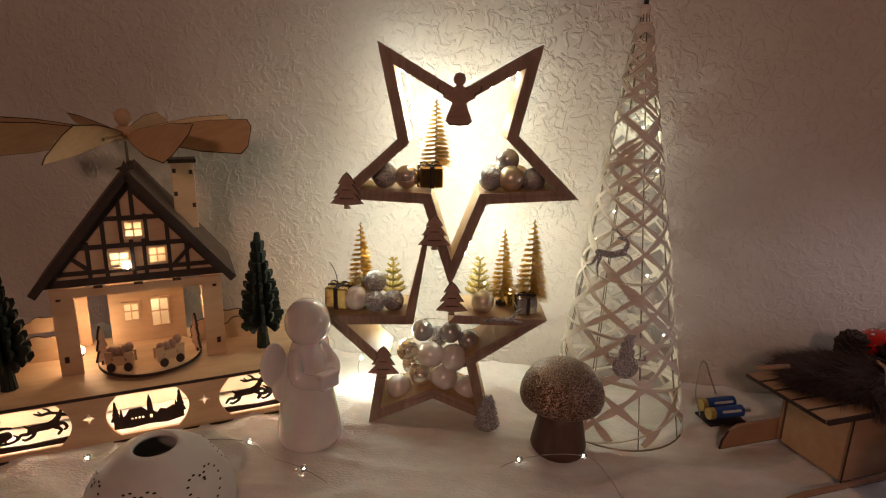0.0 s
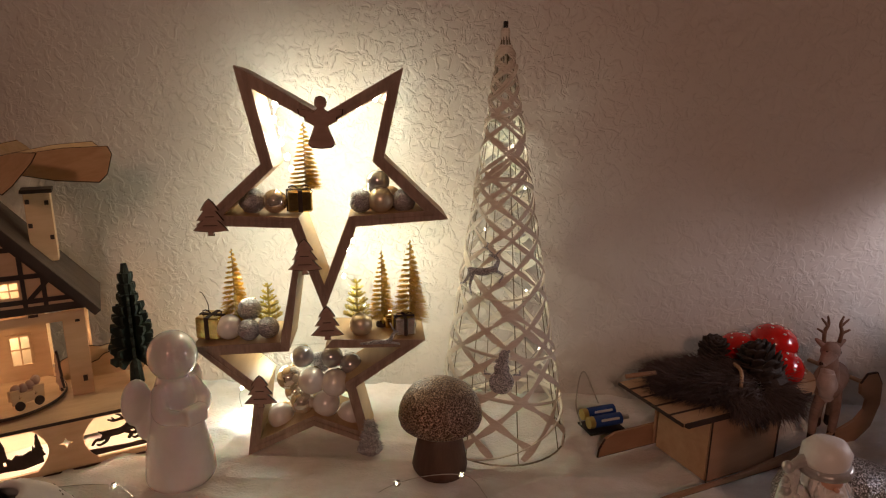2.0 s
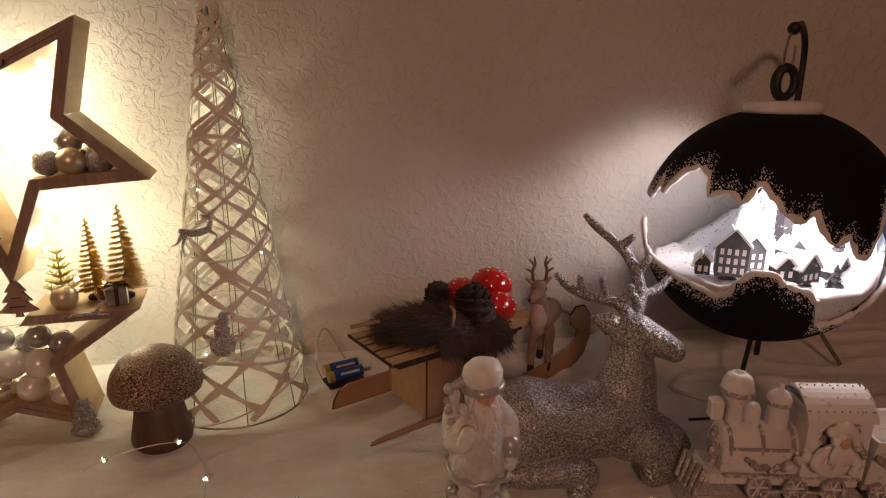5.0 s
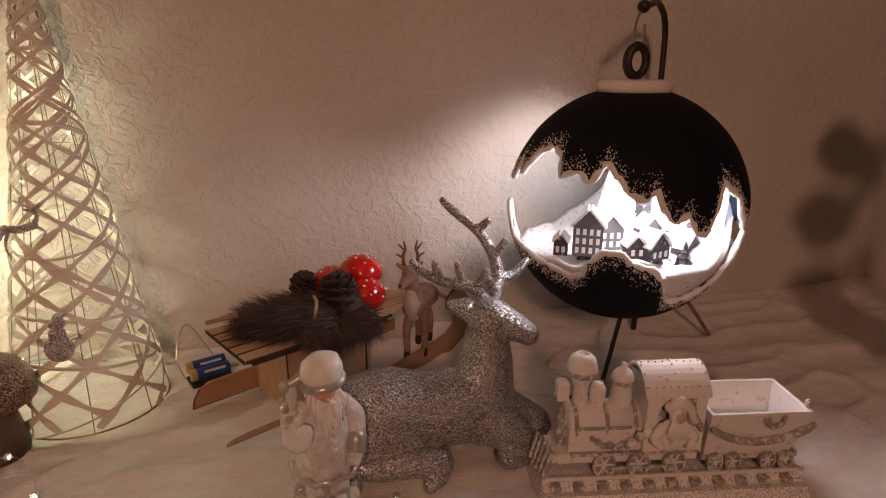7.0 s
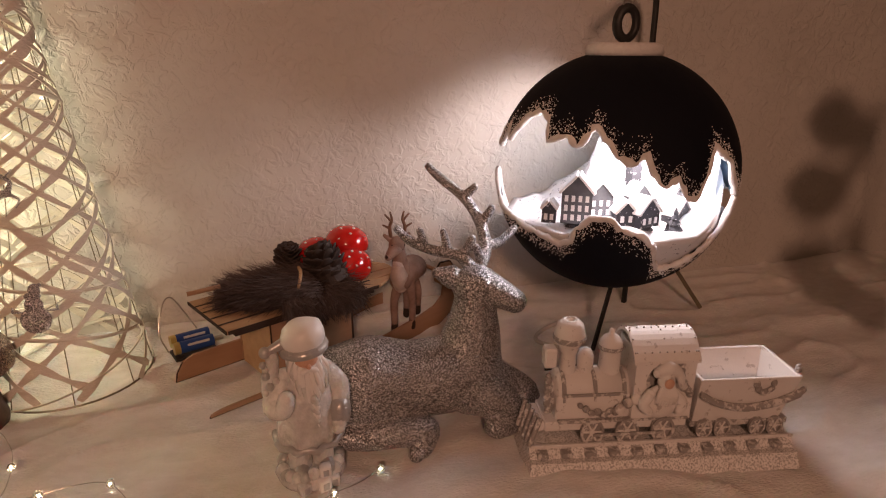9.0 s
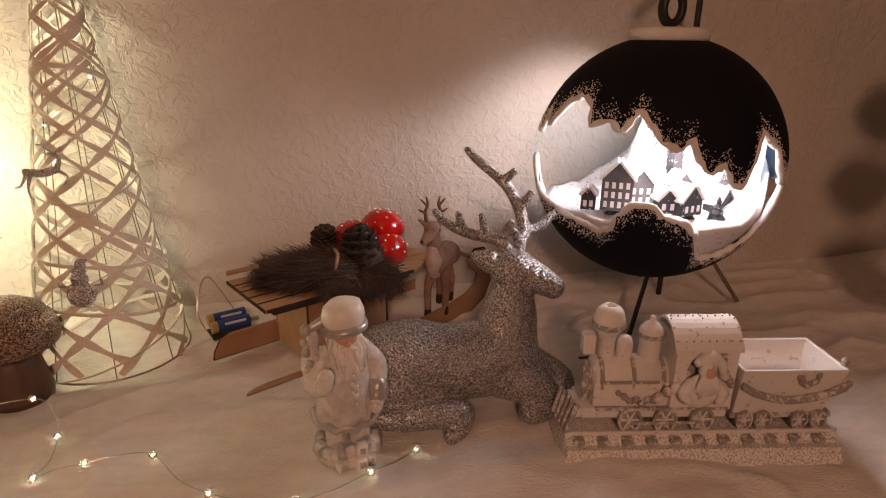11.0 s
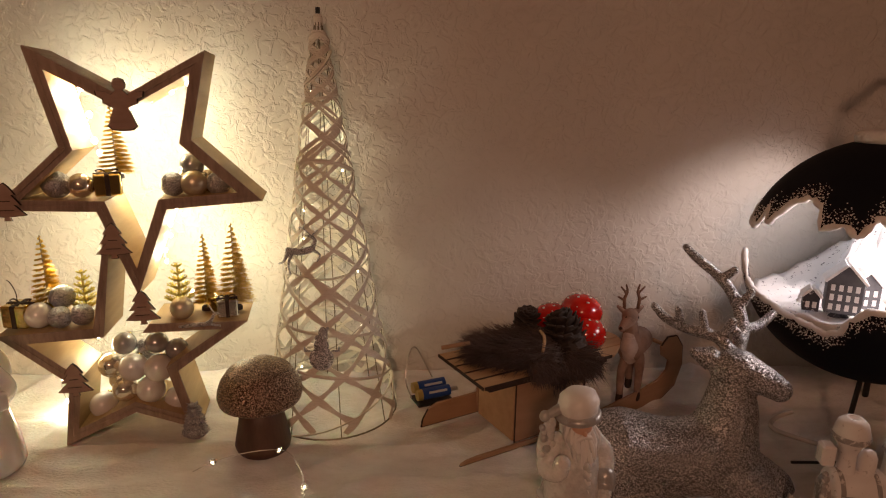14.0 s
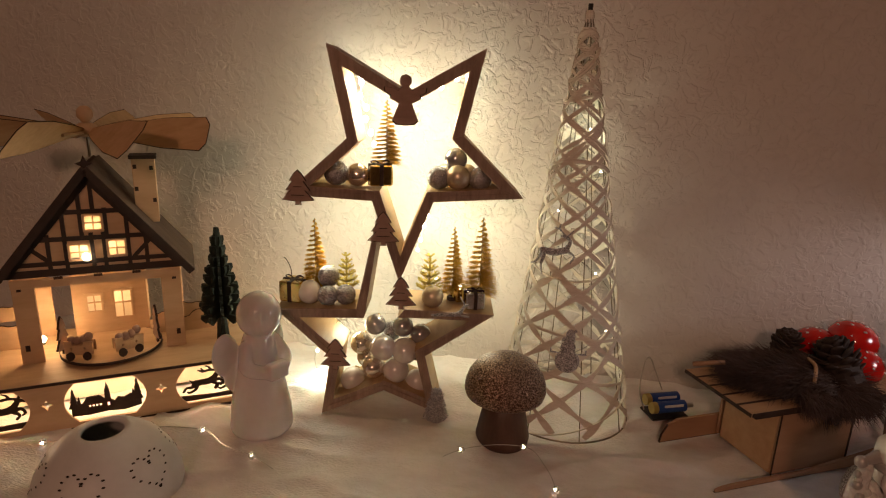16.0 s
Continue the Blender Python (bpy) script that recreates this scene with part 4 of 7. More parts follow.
def sleigh_cut(cx, cz):
    """Silhouette of a loaded sleigh on a curled runner."""
    bm = bmesh.new()
    for pts, rr in (([(-0.010, 0, -0.004), (0.000, 0, -0.005), (0.008, 0, -0.003)], [0.0065, 0.0070, 0.0055]),
                    ([(-0.008, 0, 0.002), (-0.006, 0, 0.008), (-0.003, 0, 0.012)], [0.0062, 0.0055, 0.0040]),
                    ([(-0.003, 0, 0.014), (0.003, 0, 0.016)], [0.0034, 0.0018]),
                    ([(-0.002, 0, 0.006), (0.006, 0, 0.007), (0.013, 0, 0.006)], [0.0026, 0.0019, 0.0013]),
                    ([(-0.016, 0, -0.013), (0.000, 0, -0.0135), (0.014, 0, -0.012), (0.018, 0, -0.007), (0.015, 0, -0.004)], [0.0014, 0.0016, 0.0016, 0.0014, 0.0010]),
                    ([(-0.006, 0, -0.006), (-0.006, 0, -0.013)], [0.0014, 0.0014]),
                    ([(0.006, 0, -0.006), (0.006, 0, -0.013)], [0.0014, 0.0014])):
        limb(bm, [(cx + x, 0, cz + z) for x, y, z in pts], rr, 8, 4)
    bmesh.ops.transform(bm, matrix=Matrix.Diagonal((1, 0.3, 1, 1)), verts=bm.verts)
    return bm


def shift(bm, x=0, y=0, z=0):
    bmesh.ops.translate(bm, vec=(x, y, z), verts=bm.verts)
    return bm


def village_cut(cx, cz):
    """Church with a spire between snowy roofs and two tall firs."""
    bm = bmesh.new()
    pts = [(-0.040, -0.019), (-0.020, -0.020), (0.0, -0.018), (0.020, -0.020), (0.040, -0.016), (0.040, -0.004), (0.034, -0.002), (0.028, 0.002), (0.020, -0.002), (0.013, 0.000), (0.009, -0.005), (0.005, -0.002),
           (0.004, 0.012), (0.0012, 0.023), (-0.0015, 0.012), (-0.002, 0.000), (-0.008, 0.006), (-0.022, 0.005), (-0.027, -0.003), (-0.034, -0.005), (-0.040, -0.008)]
    holes = [rect(-0.0205 + 0.004 * q, -0.0180 + 0.004 * q, -0.0095, -0.0062) for q in range(4)] + [rect(0.0005, 0.0035, -0.0110, -0.0055)]
    plate([(cx + x, cz + z) for x, z in pts], [[(cx + x, cz + z) for x, z in h] for h in holes], 0.002, bm)
    for x, h in ((-0.037, 0.031), (0.036, 0.035), (0.031, 0.020), (-0.031, 0.019)):
        plate([(cx + x + a * 0.62, cz - 0.012 + b) for a, b in fir_outline(h, h * 0.62, 4)], (), 0.002, bm, Matrix.Translation((0, -0.0003, 0)))
    return bm


def make_base():
    ob = thing("candle_arch_base", HOUSE, "pale plywood box base with lit cut-out winter scenes", "decor base")
    x0, x1, h, d = -0.335, 0.058, 0.066, 0.185
    mids = (-0.268, -0.138, -0.008)
    holes = [rounded(c, 0.0315, 0.094, 0.054, 0.014) for c in mids] + [star4(-0.203, 0.034, 0.0075), star4(-0.073, 0.034, 0.0075)]
    fy = 0.010
    part("front_board", plate(rect(x0, x1, -0.010, h - 0.004), holes, 0.004, m=Matrix.Translation((0, fy, 0))), PLY, ob)
    part("back_board", box(x0, x1, d - 0.004, d, 0, h - 0.004), PLY, ob)
    part("end_board", box(x0, x0 + 0.004, fy + 0.0042, d - 0.0042, 0, h - 0.004), PLY, ob)
    part("end_board", box(x1 - 0.004, x1, fy + 0.0042, d - 0.0042, 0, h - 0.004), PLY, ob)
    # added reflector panel, lit by the base lamps to fill the cut-outs with light
    part("base_reflector", box(x0 + 0.006, x1 - 0.006, 0.085, 0.087, 0.001, h - 0.006, 0), BACKING, ob, "cream panel added behind the base lamps to reflect their light")
    part("top_board", box(x0 - 0.004, x1 + 0.004, fy - 0.004, d + 0.002, h - 0.0035, h, 0.0005), PLY, ob)
    part("top_edge", box(x0 - 0.0045, x1 + 0.0045, fy - 0.0052, fy - 0.0042, h - 0.0040, h - 0.0002, 0), BURNT, ob)
    part("foot_edge", box(x0 - 0.002, x1 + 0.002, fy - 0.0032, fy - 0.0002, -0.014, -0.002, 0), BURNT, ob)
    part("village_cutout", shift(village_cut(mids[1], 0.0305), 0, fy + 0.003), BURNT, ob, "dark silhouette of a village with church")
    for c, fl, dx in ((mids[0], 1, 0.019), (mids[2], 1, -0.010)):
        part("deer_cutout", shift(deer_cut(c + dx, 0.0315, 1.05, fl), 0, fy + 0.004), BURNT, ob, "dark silhouette of a leaping reindeer")
        part("ground_strip", plate([(c - 0.044, 0.0075), (c + 0.044, 0.0075), (c + 0.045, 0.0150), (c, 0.0130), (c - 0.045, 0.0160)], (), 0.002, m=Matrix.Translation((0, fy + 0.002, 0))), BURNT, ob)
    part("sleigh_cutout", shift(sleigh_cut(mids[0] - 0.027, 0.0315), 0, fy + 0.004), BURNT, ob, "dark silhouette of a loaded sleigh")
    part("deer_cutout", shift(deer_cut(mids[2] + 0.030, 0.0315, 1.05, 1), 0, fy + 0.004), BURNT, ob, "dark silhouette of a second reindeer")
    return ob


make_base()


def make_house():
    Z0, EAVE, APEX, HW = 0.066, 0.186, 0.322, 0.1085
    F, D, CX = 0.073, 0.105, -0.137
    ob = thing("timbered_house", HOUSE @ pose(CX, F, Z0), "plywood half-timbered house with lit windows and dark beams", "model house")
    e, a = EAVE - Z0, APEX - Z0

    def xw(z):
        return HW * (a - z) / (a - e)

    top_win = rect(-0.010, 0.012, 0.1745, 0.1955)
    low_l = rect(-0.030, -0.006, 0.136, 0.158)
    low_r = rect(0.014, 0.036, 0.139, 0.161)
    gable = [(-xw(e + 0.004) + 0.004, e + 0.0), (xw(e + 0.004) - 0.004, e + 0.0), (0, a - 0.006)]
    part("gable", plate(gable, [top_win, low_l, low_r], 0.003), PLY, ob)
    part("back_gable", plate(gable, (), 0.003, m=Matrix.Translation((0, D, 0))), PLY, ob)
    # added sheet behind the lamps, lit by them so the gable windows look bright
    part("lamp_backing", box(-0.045, 0.045, 0.046, 0.047, 0.128, 0.205, 0), BACKING, ob, "cream sheet added behind the window lamps to catch their light")

    def beam(x0, z0, x1, z1, w=0.0058):
        d = Vector((x1 - x0, z1 - z0)).normalized()
        n = Vector((-d.y, d.x)) * w / 2
        part("beam", plate([(x0 - n.x, z0 - n.y), (x1 - n.x, z1 - n.y), (x1 + n.x, z1 + n.y), (x0 + n.x, z0 + n.y)], (), 0.0016, m=Matrix.Translation((0, -0.0015 - random.uniform(0, 0.0003), 0))), BEAM, ob)

    for z in (0.124, 0.134, 0.1655, 0.200):
        beam(-xw(z) + 0.004, z, xw(z) - 0.004, z)
    for x, z0, z1 in ((-0.052, 0.124, 0.172), (-0.033, 0.124, 0.200), (-0.003, 0.124, 0.172), (0.011, 0.124, 0.172), (0.039, 0.124, 0.190), (-0.013, 0.168, 0.238), (0.015, 0.168, 0.204), (0.060, 0.124, 0.166), (0.002, 0.20, 0.25)):
        if abs(x) < xw(z1):
            beam(x, z0, x, z1, 0.0048)
    beam(-0.075, 0.158, -0.052, 0.136, 0.005)
    beam(0.044, 0.136, 0.068, 0.162, 0.005)
    beam(-xw(0.124) + 0.003, 0.122, 0 - 0.001, a - 0.012, 0.013)
    beam(xw(0.124) - 0.003, 0.122, 0 + 0.001, a - 0.012, 0.013)
    beam(-HW + 0.004, e + 0.001, HW - 0.004, e + 0.001, 0.007)
    for (p0, p1), (q0, q1) in (((-0.010, 0.012), (0.1745, 0.1955)), ((-0.030, -0.006), (0.136, 0.158)), ((0.014, 0.036), (0.139, 0.161))):
        w = part("window", plate(rect(p0 - 0.001, p1 + 0.001, q0 - 0.001, q1 + 0.001), [rect(p0 + 0.0018, (p0 + p1) / 2 - 0.0008, q0 + 0.0018, (q0 + q1) / 2 - 0.0008), rect((p0 + p1) / 2 + 0.0008, p1 - 0.0018, q0 + 0.0018, (q0 + q1) / 2 - 0.0008),
                                     rect(p0 + 0.0018, (p0 + p1) / 2 - 0.0008, (q0 + q1) / 2 + 0.0008, q1 - 0.0018), rect((p0 + p1) / 2 + 0.0008, p1 - 0.0018, (q0 + q1) / 2 + 0.0008, q1 - 0.0018)], 0.0014,
                                    m=Matrix.Translation((0, -0.0021, 0))), PLY, ob)
    # roof halves
    ang = math.atan2(a - e, HW)
    for s in (-1, 1):
        m = Matrix.Translation((0, 0, a)) @ Matrix.Rotation(s * ang, 4, "Y")
        ln = math.hypot(HW, a - e) + 0.010
        part("roof", box(0 if s > 0 else -ln, ln if s > 0 else 0, -0.012, D + 0.014, -0.001, 0.0045, 0.0008, m=m), ROOF, ob)
        part("roof_edge", box(0.001 if s > 0 else -ln, ln if s > 0 else -0.001, -0.0135, -0.0122, -0.0055, 0.004, 0, m=m), BEAM, ob)
    part("ridge_ornament", plate(star4(0, a + 0.006, 0.010), (), 0.003, m=Matrix.Translation((0, -0.010, 0))), BEAM, ob)
    ch = part("chimney", box(0.050, 0.078, 0.030, 0.056, 0.175, 0.262, 0.0005), PLY, ob)
    part("chimney_cap", box(0.047, 0.081, 0.027, 0.059, 0.2622, 0.267, 0.0005), BEAM, ch)
    for x, z in ((0.0535, 0.252), (0.0735, 0.250), (0.0535, 0.222), (0.0745, 0.206)):
        part("notch", box(x - 0.0022, x + 0.0022, 0.0285, 0.0297, z - 0.0028, z + 0.0028, 0), BURNT, ch)
    # porch posts, lintel and back wall
    for s in (-1, 1):
        for y in (0.0, D - 0.012):
            post = part("post", box(s * 0.086 - 0.0125, s * 0.086 + 0.0125, y, y + 0.004, 0, e - 0.0045, 0.0004), PLY, ob)
            if y == 0:
                for z in (0.022, 0.104):
                    part("notch", box(s * 0.090 - 0.0025, s * 0.090 + 0.0025, -0.0011, -0.0002, z - 0.004, z + 0.004, 0), BURNT, post)
    part("lintel", plate(rect(-0.0985, 0.0985, e - 0.016, e - 0.0045), (), 0.003, m=Matrix.Translation((0, -0.0032, 0))), PLY, ob)
    for x in (-0.045, 0.0, 0.045):
        part("notch", box(x - 0.005, x + 0.005, -0.0045, -0.0034, e - 0.006, e - 0.0025, 0), BURNT, ob)
    w1, w2 = rect(-0.028, -0.008, 0.040, 0.066), rect(0.006, 0.030, 0.028, 0.070)
    part("porch_wall", plate(rect(-0.045, 0.050, 0, e - 0.004), [w1, w2], 0.003, m=Matrix.Translation((0, 0.066, 0))), PLY, ob)
    for (x0, x1, z0, z1) in ((-0.028, -0.008, 0.040, 0.066), (0.006, 0.030, 0.028, 0.070)):
        xm, zm = (x0 + x1) / 2, z0 + (z1 - z0) * 0.55
        part("window", plate(rect(x0 - 0.002, x1 + 0.002, z0 - 0.002, z1 + 0.002), [rect(x0 + 0.0015, xm - 0.0008, z0 + 0.0015, zm - 0.0008), rect(xm + 0.0008, x1 - 0.0015, z0 + 0.0015, zm - 0.0008),
                                                                                  rect(x0 + 0.0015, xm - 0.0008, zm + 0.0008, z1 - 0.0015), rect(xm + 0.0008, x1 - 0.0015, zm + 0.0008, z1 - 0.0015)], 0.0016, m=Matrix.Translation((0, 0.0642, 0))), PLY, ob)
    # added sheet behind the rear lamps, brightens the porch windows
    part("lamp_backing", box(-0.044, 0.049, 0.1155, 0.1165, 0.004, 0.085, 0), BACKING, ob)
    # turntable with little wagons
    tt = part("turntable", lathe([(0, 0.004), (0.062, 0.004), (0.062, 0.0075), (0, 0.0075)], 48, m=Matrix.Translation((0.004, 0.018, 0))), PLY, ob)
    part("turntable_edge", lathe([(0.0622, 0.0035), (0.0632, 0.0035), (0.0632, 0.0073), (0.0622, 0.0073)], 48, m=Matrix.Translation((0.004, 0.018, 0))), BURNT, tt)
    return ob


make_house()


def toy_wagon(at, label):
    ob = thing("toy_wagon", at, label, "toy wagon", "wagons on the turntable")
    part("body", plate([(-0.013, 0.005), (0.013, 0.005), (0.014, 0.017), (0.005, 0.017), (0.004, 0.014), (-0.006, 0.014), (-0.007, 0.018), (-0.014, 0.018)], [star4(-0.007, 0.011, 0.002), star4(0.006, 0.011, 0.002)], 0.003), PLY, ob)
    part("back_board", plate([(-0.013, 0.006), (0.013, 0.006), (0.013, 0.016), (-0.013, 0.016)], (), 0.002, m=Matrix.Translation((0, 0.010, 0))), PLY, ob)
    for x in (-0.008, 0.008):
        part("wheel", lathe([(0, -0.001), (0.004, -0.001), (0.004, 0.001), (0, 0.001)], 16, m=Matrix.Translation((x, -0.0014, 0.004)) @ Matrix.Rotation(math.pi / 2, 4, "X")), BURNT, ob)
    bm = bmesh.new()
    for x in (-0.008, -0.002, 0.004, 0.009):
        ball((x, 0.005, 0.019 + 0.002 * math.sin(x * 900)), 0.0042, 10, bm)
    part("load", bm, CUT_WOOD, ob, smooth=True)
    return ob


HB = HOUSE @ pose(-0.133, 0.091, 0.0735)
toy_wagon(HB @ pose(-0.034, -0.043, 0, 0, 0, -14) @ Matrix.Diagonal((1.25, 1.25, 1.45, 1)), "little plywood wagon loaded with round parcels")
toy_wagon(HB @ pose(0.026, -0.044, 0, 0, 0, 24) @ Matrix.Diagonal((1.30, 1.25, 1.45, 1)), "little plywood wagon with small cut-out riders")
for x, y, rz, hh in ((-0.054, -0.014, 60, 1.15), (0.056, -0.012, -70, 1.2)):
    cutout("plywood_fir", fir_outline(0.046, 0.022), HB @ pose(x, y, 0, 0, 0, rz) @ Matrix.Diagonal((hh, 1, hh, 1)), "small plywood fir cut-out on the turntable", "fir ornament", "plywood firs on the turntable")


def house_bulbs():
    """Bare lamps of the house: one behind a gable window, one by a porch post."""
    for x, y, z, r in ((-0.148, 0.070, 0.2065, 0.0042), (-0.212, 0.085, 0.094, 0.0040)):
        ob = thing("house_bulb", HOUSE @ pose(x, y, z), "small bare glowing bulb inside the model house", "bulb", "bulbs of the model house")
        part("glass", ball((0, 0, 0), r, 14, scale=(1, 1, 1.25)), BULB, ob, smooth=True)
        part("socket", lathe([(0, -r * 1.8), (r * 0.6, -r * 1.8), (r * 0.6, -r * 1.1), (0, -r * 1.1)], 12), BLACK, ob)


house_bulbs()


def stained_fir(at, h, label):
    """Four sawn wings round a trunk."""
    ob = thing("green_fir", at, label, "fir tree", "green wooden firs beside the house")
    rng = random.Random(5)
    for k in range(5):
        pts = [(0.009, 0.0), (0.006, 0.22 * h)]
        n = 9
        for i in range(n):
            f = i / n
            r = h * 0.150 * (1 - f) ** 0.75 + 0.003
            z = h * (0.22 + 0.76 * f)
            g = rng.uniform(0.82, 1.22)
            pts += [(r * 0.80 * g, z - 0.008), (r * g, z - 0.001), (r * 0.97 * g, z + 0.005), (r * 0.62, z + h * 0.030)]
        pts += [(0.003, h)]
        poly = pts + [(-x, z) for x, z in pts[::-1]]
        part("wing", plate(poly, (), 0.004, m=Matrix.Rotation(k * math.pi / 5 + 0.3, 4, "Z") @ Matrix.Translation((0, -0.002, 0))), FIR, ob)
    return ob


stained_fir(HOUSE @ pose(0.012, 0.078, 0.066), 0.168, "dark green stained wooden fir beside the house")
stained_fir(HOUSE @ pose(-0.288, 0.060, 0.066), 0.168, "dark green stained wooden fir beside the house")


def bush(at, s, label):
    pts = []
    for k in range(28):
        a = math.pi * k / 27
        r = s * (1 + 0.14 * abs(math.sin(a * 4.3)))
        pts.append((r * math.cos(a) * 1.1, r * math.sin(a) * 0.95))
    return cutout_ply("plywood_bush", pts, at, label)


def cutout_ply(name, outline, at, label):
    ob = thing(name, at, label, "bush cut-out", "plywood bushes behind the house")
    part("board", plate(outline, (), 0.003), PLY, ob)
    part("edge", plate([(x * 1.02, z * 1.02) for x, z in outline], (), 0.002, m=Matrix.Translation((0, 0.0005, 0))), BURNT, ob)
    return ob


bush(HOUSE @ pose(-0.262, 0.130, 0.066), 0.034, "round plywood bush cut-out")
bush(HOUSE @ pose(-0.258, 0.128, 0.108), 0.020, "round plywood bush cut-out on top of another")
bush(HOUSE @ pose(-0.012, 0.125, 0.066), 0.030, "round plywood bush cut-out beside fir")
bush(HOUSE @ pose(-0.035, 0.130, 0.066), 0.042, "round plywood bush cut-out behind the porch")


def rotor():
    ob = thing("pyramid_rotor", HOUSE @ pose(-0.137, 0.128, 0.329), "thin wooden heat rotor with paddle blades above house", "rotor")
    part("axle", tube([(0, 0, 0), (0, 0, 0.05)], 0.0018, 8), WIRE, ob)
    part("hub", lathe([(0, 0.026), (0.014, 0.028), (0.016, 0.034), (0.012, 0.042), (0.006, 0.045), (0, 0.045)], 20), PLY, ob, smooth=True)
    part("knob", lathe([(0, 0.044), (0.005, 0.046), (0.010, 0.053), (0.0095, 0.061), (0.005, 0.066), (0, 0.067)], 20), PLY, ob, smooth=True)
    for k in range(8):
        a = 2 * math.pi * k / 8 + 0.42
        outline = [(0.010, -0.004), (0.045, -0.013), (0.100, -0.024), (0.150, -0.027), (0.157, -0.015), (0.157, 0.015), (0.150, 0.027), (0.100, 0.024), (0.045, 0.013), (0.010, 0.004)]
        m = Matrix.Translation((0, 0, 0.035)) @ Matrix.Rotation(a, 4, "Z") @ Matrix.Rotation(math.radians(-42), 4, "X")
        blade = part("blade", plate(outline, (), 0.0013, m=m), BLADE, ob)
        part("burnt_edge", plate([(0.08 + (x - 0.08) * 1.012, y * 1.045) for x, y in outline], (), 0.0007, m=m @ Matrix.Translation((0, 0.0003, 0))), BURNT, blade)
        part("blade_arm", tube([(m @ Vector((0.008, 0.003, 0))), (m @ Vector((0.06, 0.003, 0)))], 0.0022, 6), PLY, ob)
    return ob


rotor()


# ---- sled with its load ----
def make_sled():
    ob = thing("wooden_sled", SLED, "small pale plywood sled with dark laser-cut edges", "sled")
    L, W, H = 0.262, 0.113, 0.097
    n = 5
    for k in range(n):
        y0, y1 = W * k / n + 0.0014, W * (k + 1) / n - 0.0014
        pts = [(0.0, y0), ]
        for i in range(5):
            y = y0 + (y1 - y0) * i / 4
            t = (y / W - 0.5) * 2
            pts.append((L - 0.056 * t * t, y))
        pts.append((0.0, y1))
        bm = plate(pts, (), 0.0038, m=Matrix(((1, 0, 0, 0), (0, 0, 1, 0), (0, -1, 0, H), (0, 0, 0, 1))))
        part("slat", bm, SLED_WOOD, ob)
    part("deck_edge", box(-0.0012, -0.0002, 0.001, W - 0.001, H - 0.004, H + 0.0002, 0), BURNT, ob)
    part("deck_edge", box(0.001, L * 0.78, 0.0000, 0.0010, H - 0.004, H + 0.0002, 0), BURNT, ob)
    for k in range(1, n):
        part("slat_edge", box(0.0005, L * 0.90 - 0.02 * abs(k - n / 2), W * k / n - 0.0016, W * k / n + 0.0016, H - 0.0045, H + 0.0004, 0), BURNT, ob)
    part("deck_bearer", box(0.010, L * 0.76, 0.004, W - 0.004, H - 0.010, H - 0.0048, 0), BURNT, ob)
    for x in (0.054, 0.160):
        part("cross_panel", box(x, x + 0.004, 0.0145, W - 0.0185, 0.004, H - 0.0105, 0.0004), SLED_WOOD, ob)
    part("cross_edge", box(0.0530, 0.0545, 0.0088, 0.0098, 0.003, H - 0.0105, 0), BURNT, ob)
    for y in (0.010, W - 0.014):
        part("side_panel", box(0.055, 0.166, y, y + 0.004, 0.004, H - 0.0105, 0.0004), SLED_SIDE, ob)
        part("side_edge", box(0.1665, 0.1685, y - 0.0006, y + 0.0046, 0.003, H - 0.0105, 0), BURNT, ob)
    for y, hb in ((0.0035, 0.005), (W - 0.0075, 0.029)):
        prof = [(-0.028, 0.000), (0.268, 0.000), (0.312, 0.004), (0.340, 0.020), (0.352, 0.050), (0.349, 0.080), (0.335, 0.098), (0.317, 0.099), (0.305, 0.087), (0.308, 0.073), (0.317, 0.067),
                (0.323, 0.062), (0.321, 0.048), (0.306, 0.036), (0.276, 0.028), (0.200, 0.5 * hb + 0.014), (0.100, hb), (-0.004, hb), (-0.018, hb * 0.8), (-0.026, hb * 0.36)]
        r = part("runner", plate(prof, (), 0.004, m=Matrix.Translation((0, y, 0))), SLED_SIDE, ob)
        part("runner_edge", plate([(0.14 + (x - 0.14) * 1.006, 0.045 + (z - 0.045) * 1.03) for x, z in prof], (), 0.0028, m=Matrix.Translation((0, y + 0.0006, 0))), BURNT, r)
    part("cross_bar", tube([(0.322, 0.008, 0.084), (0.322, W - 0.008, 0.084)], 0.003, 10), SLED_SIDE, ob)
    return ob


make_sled()


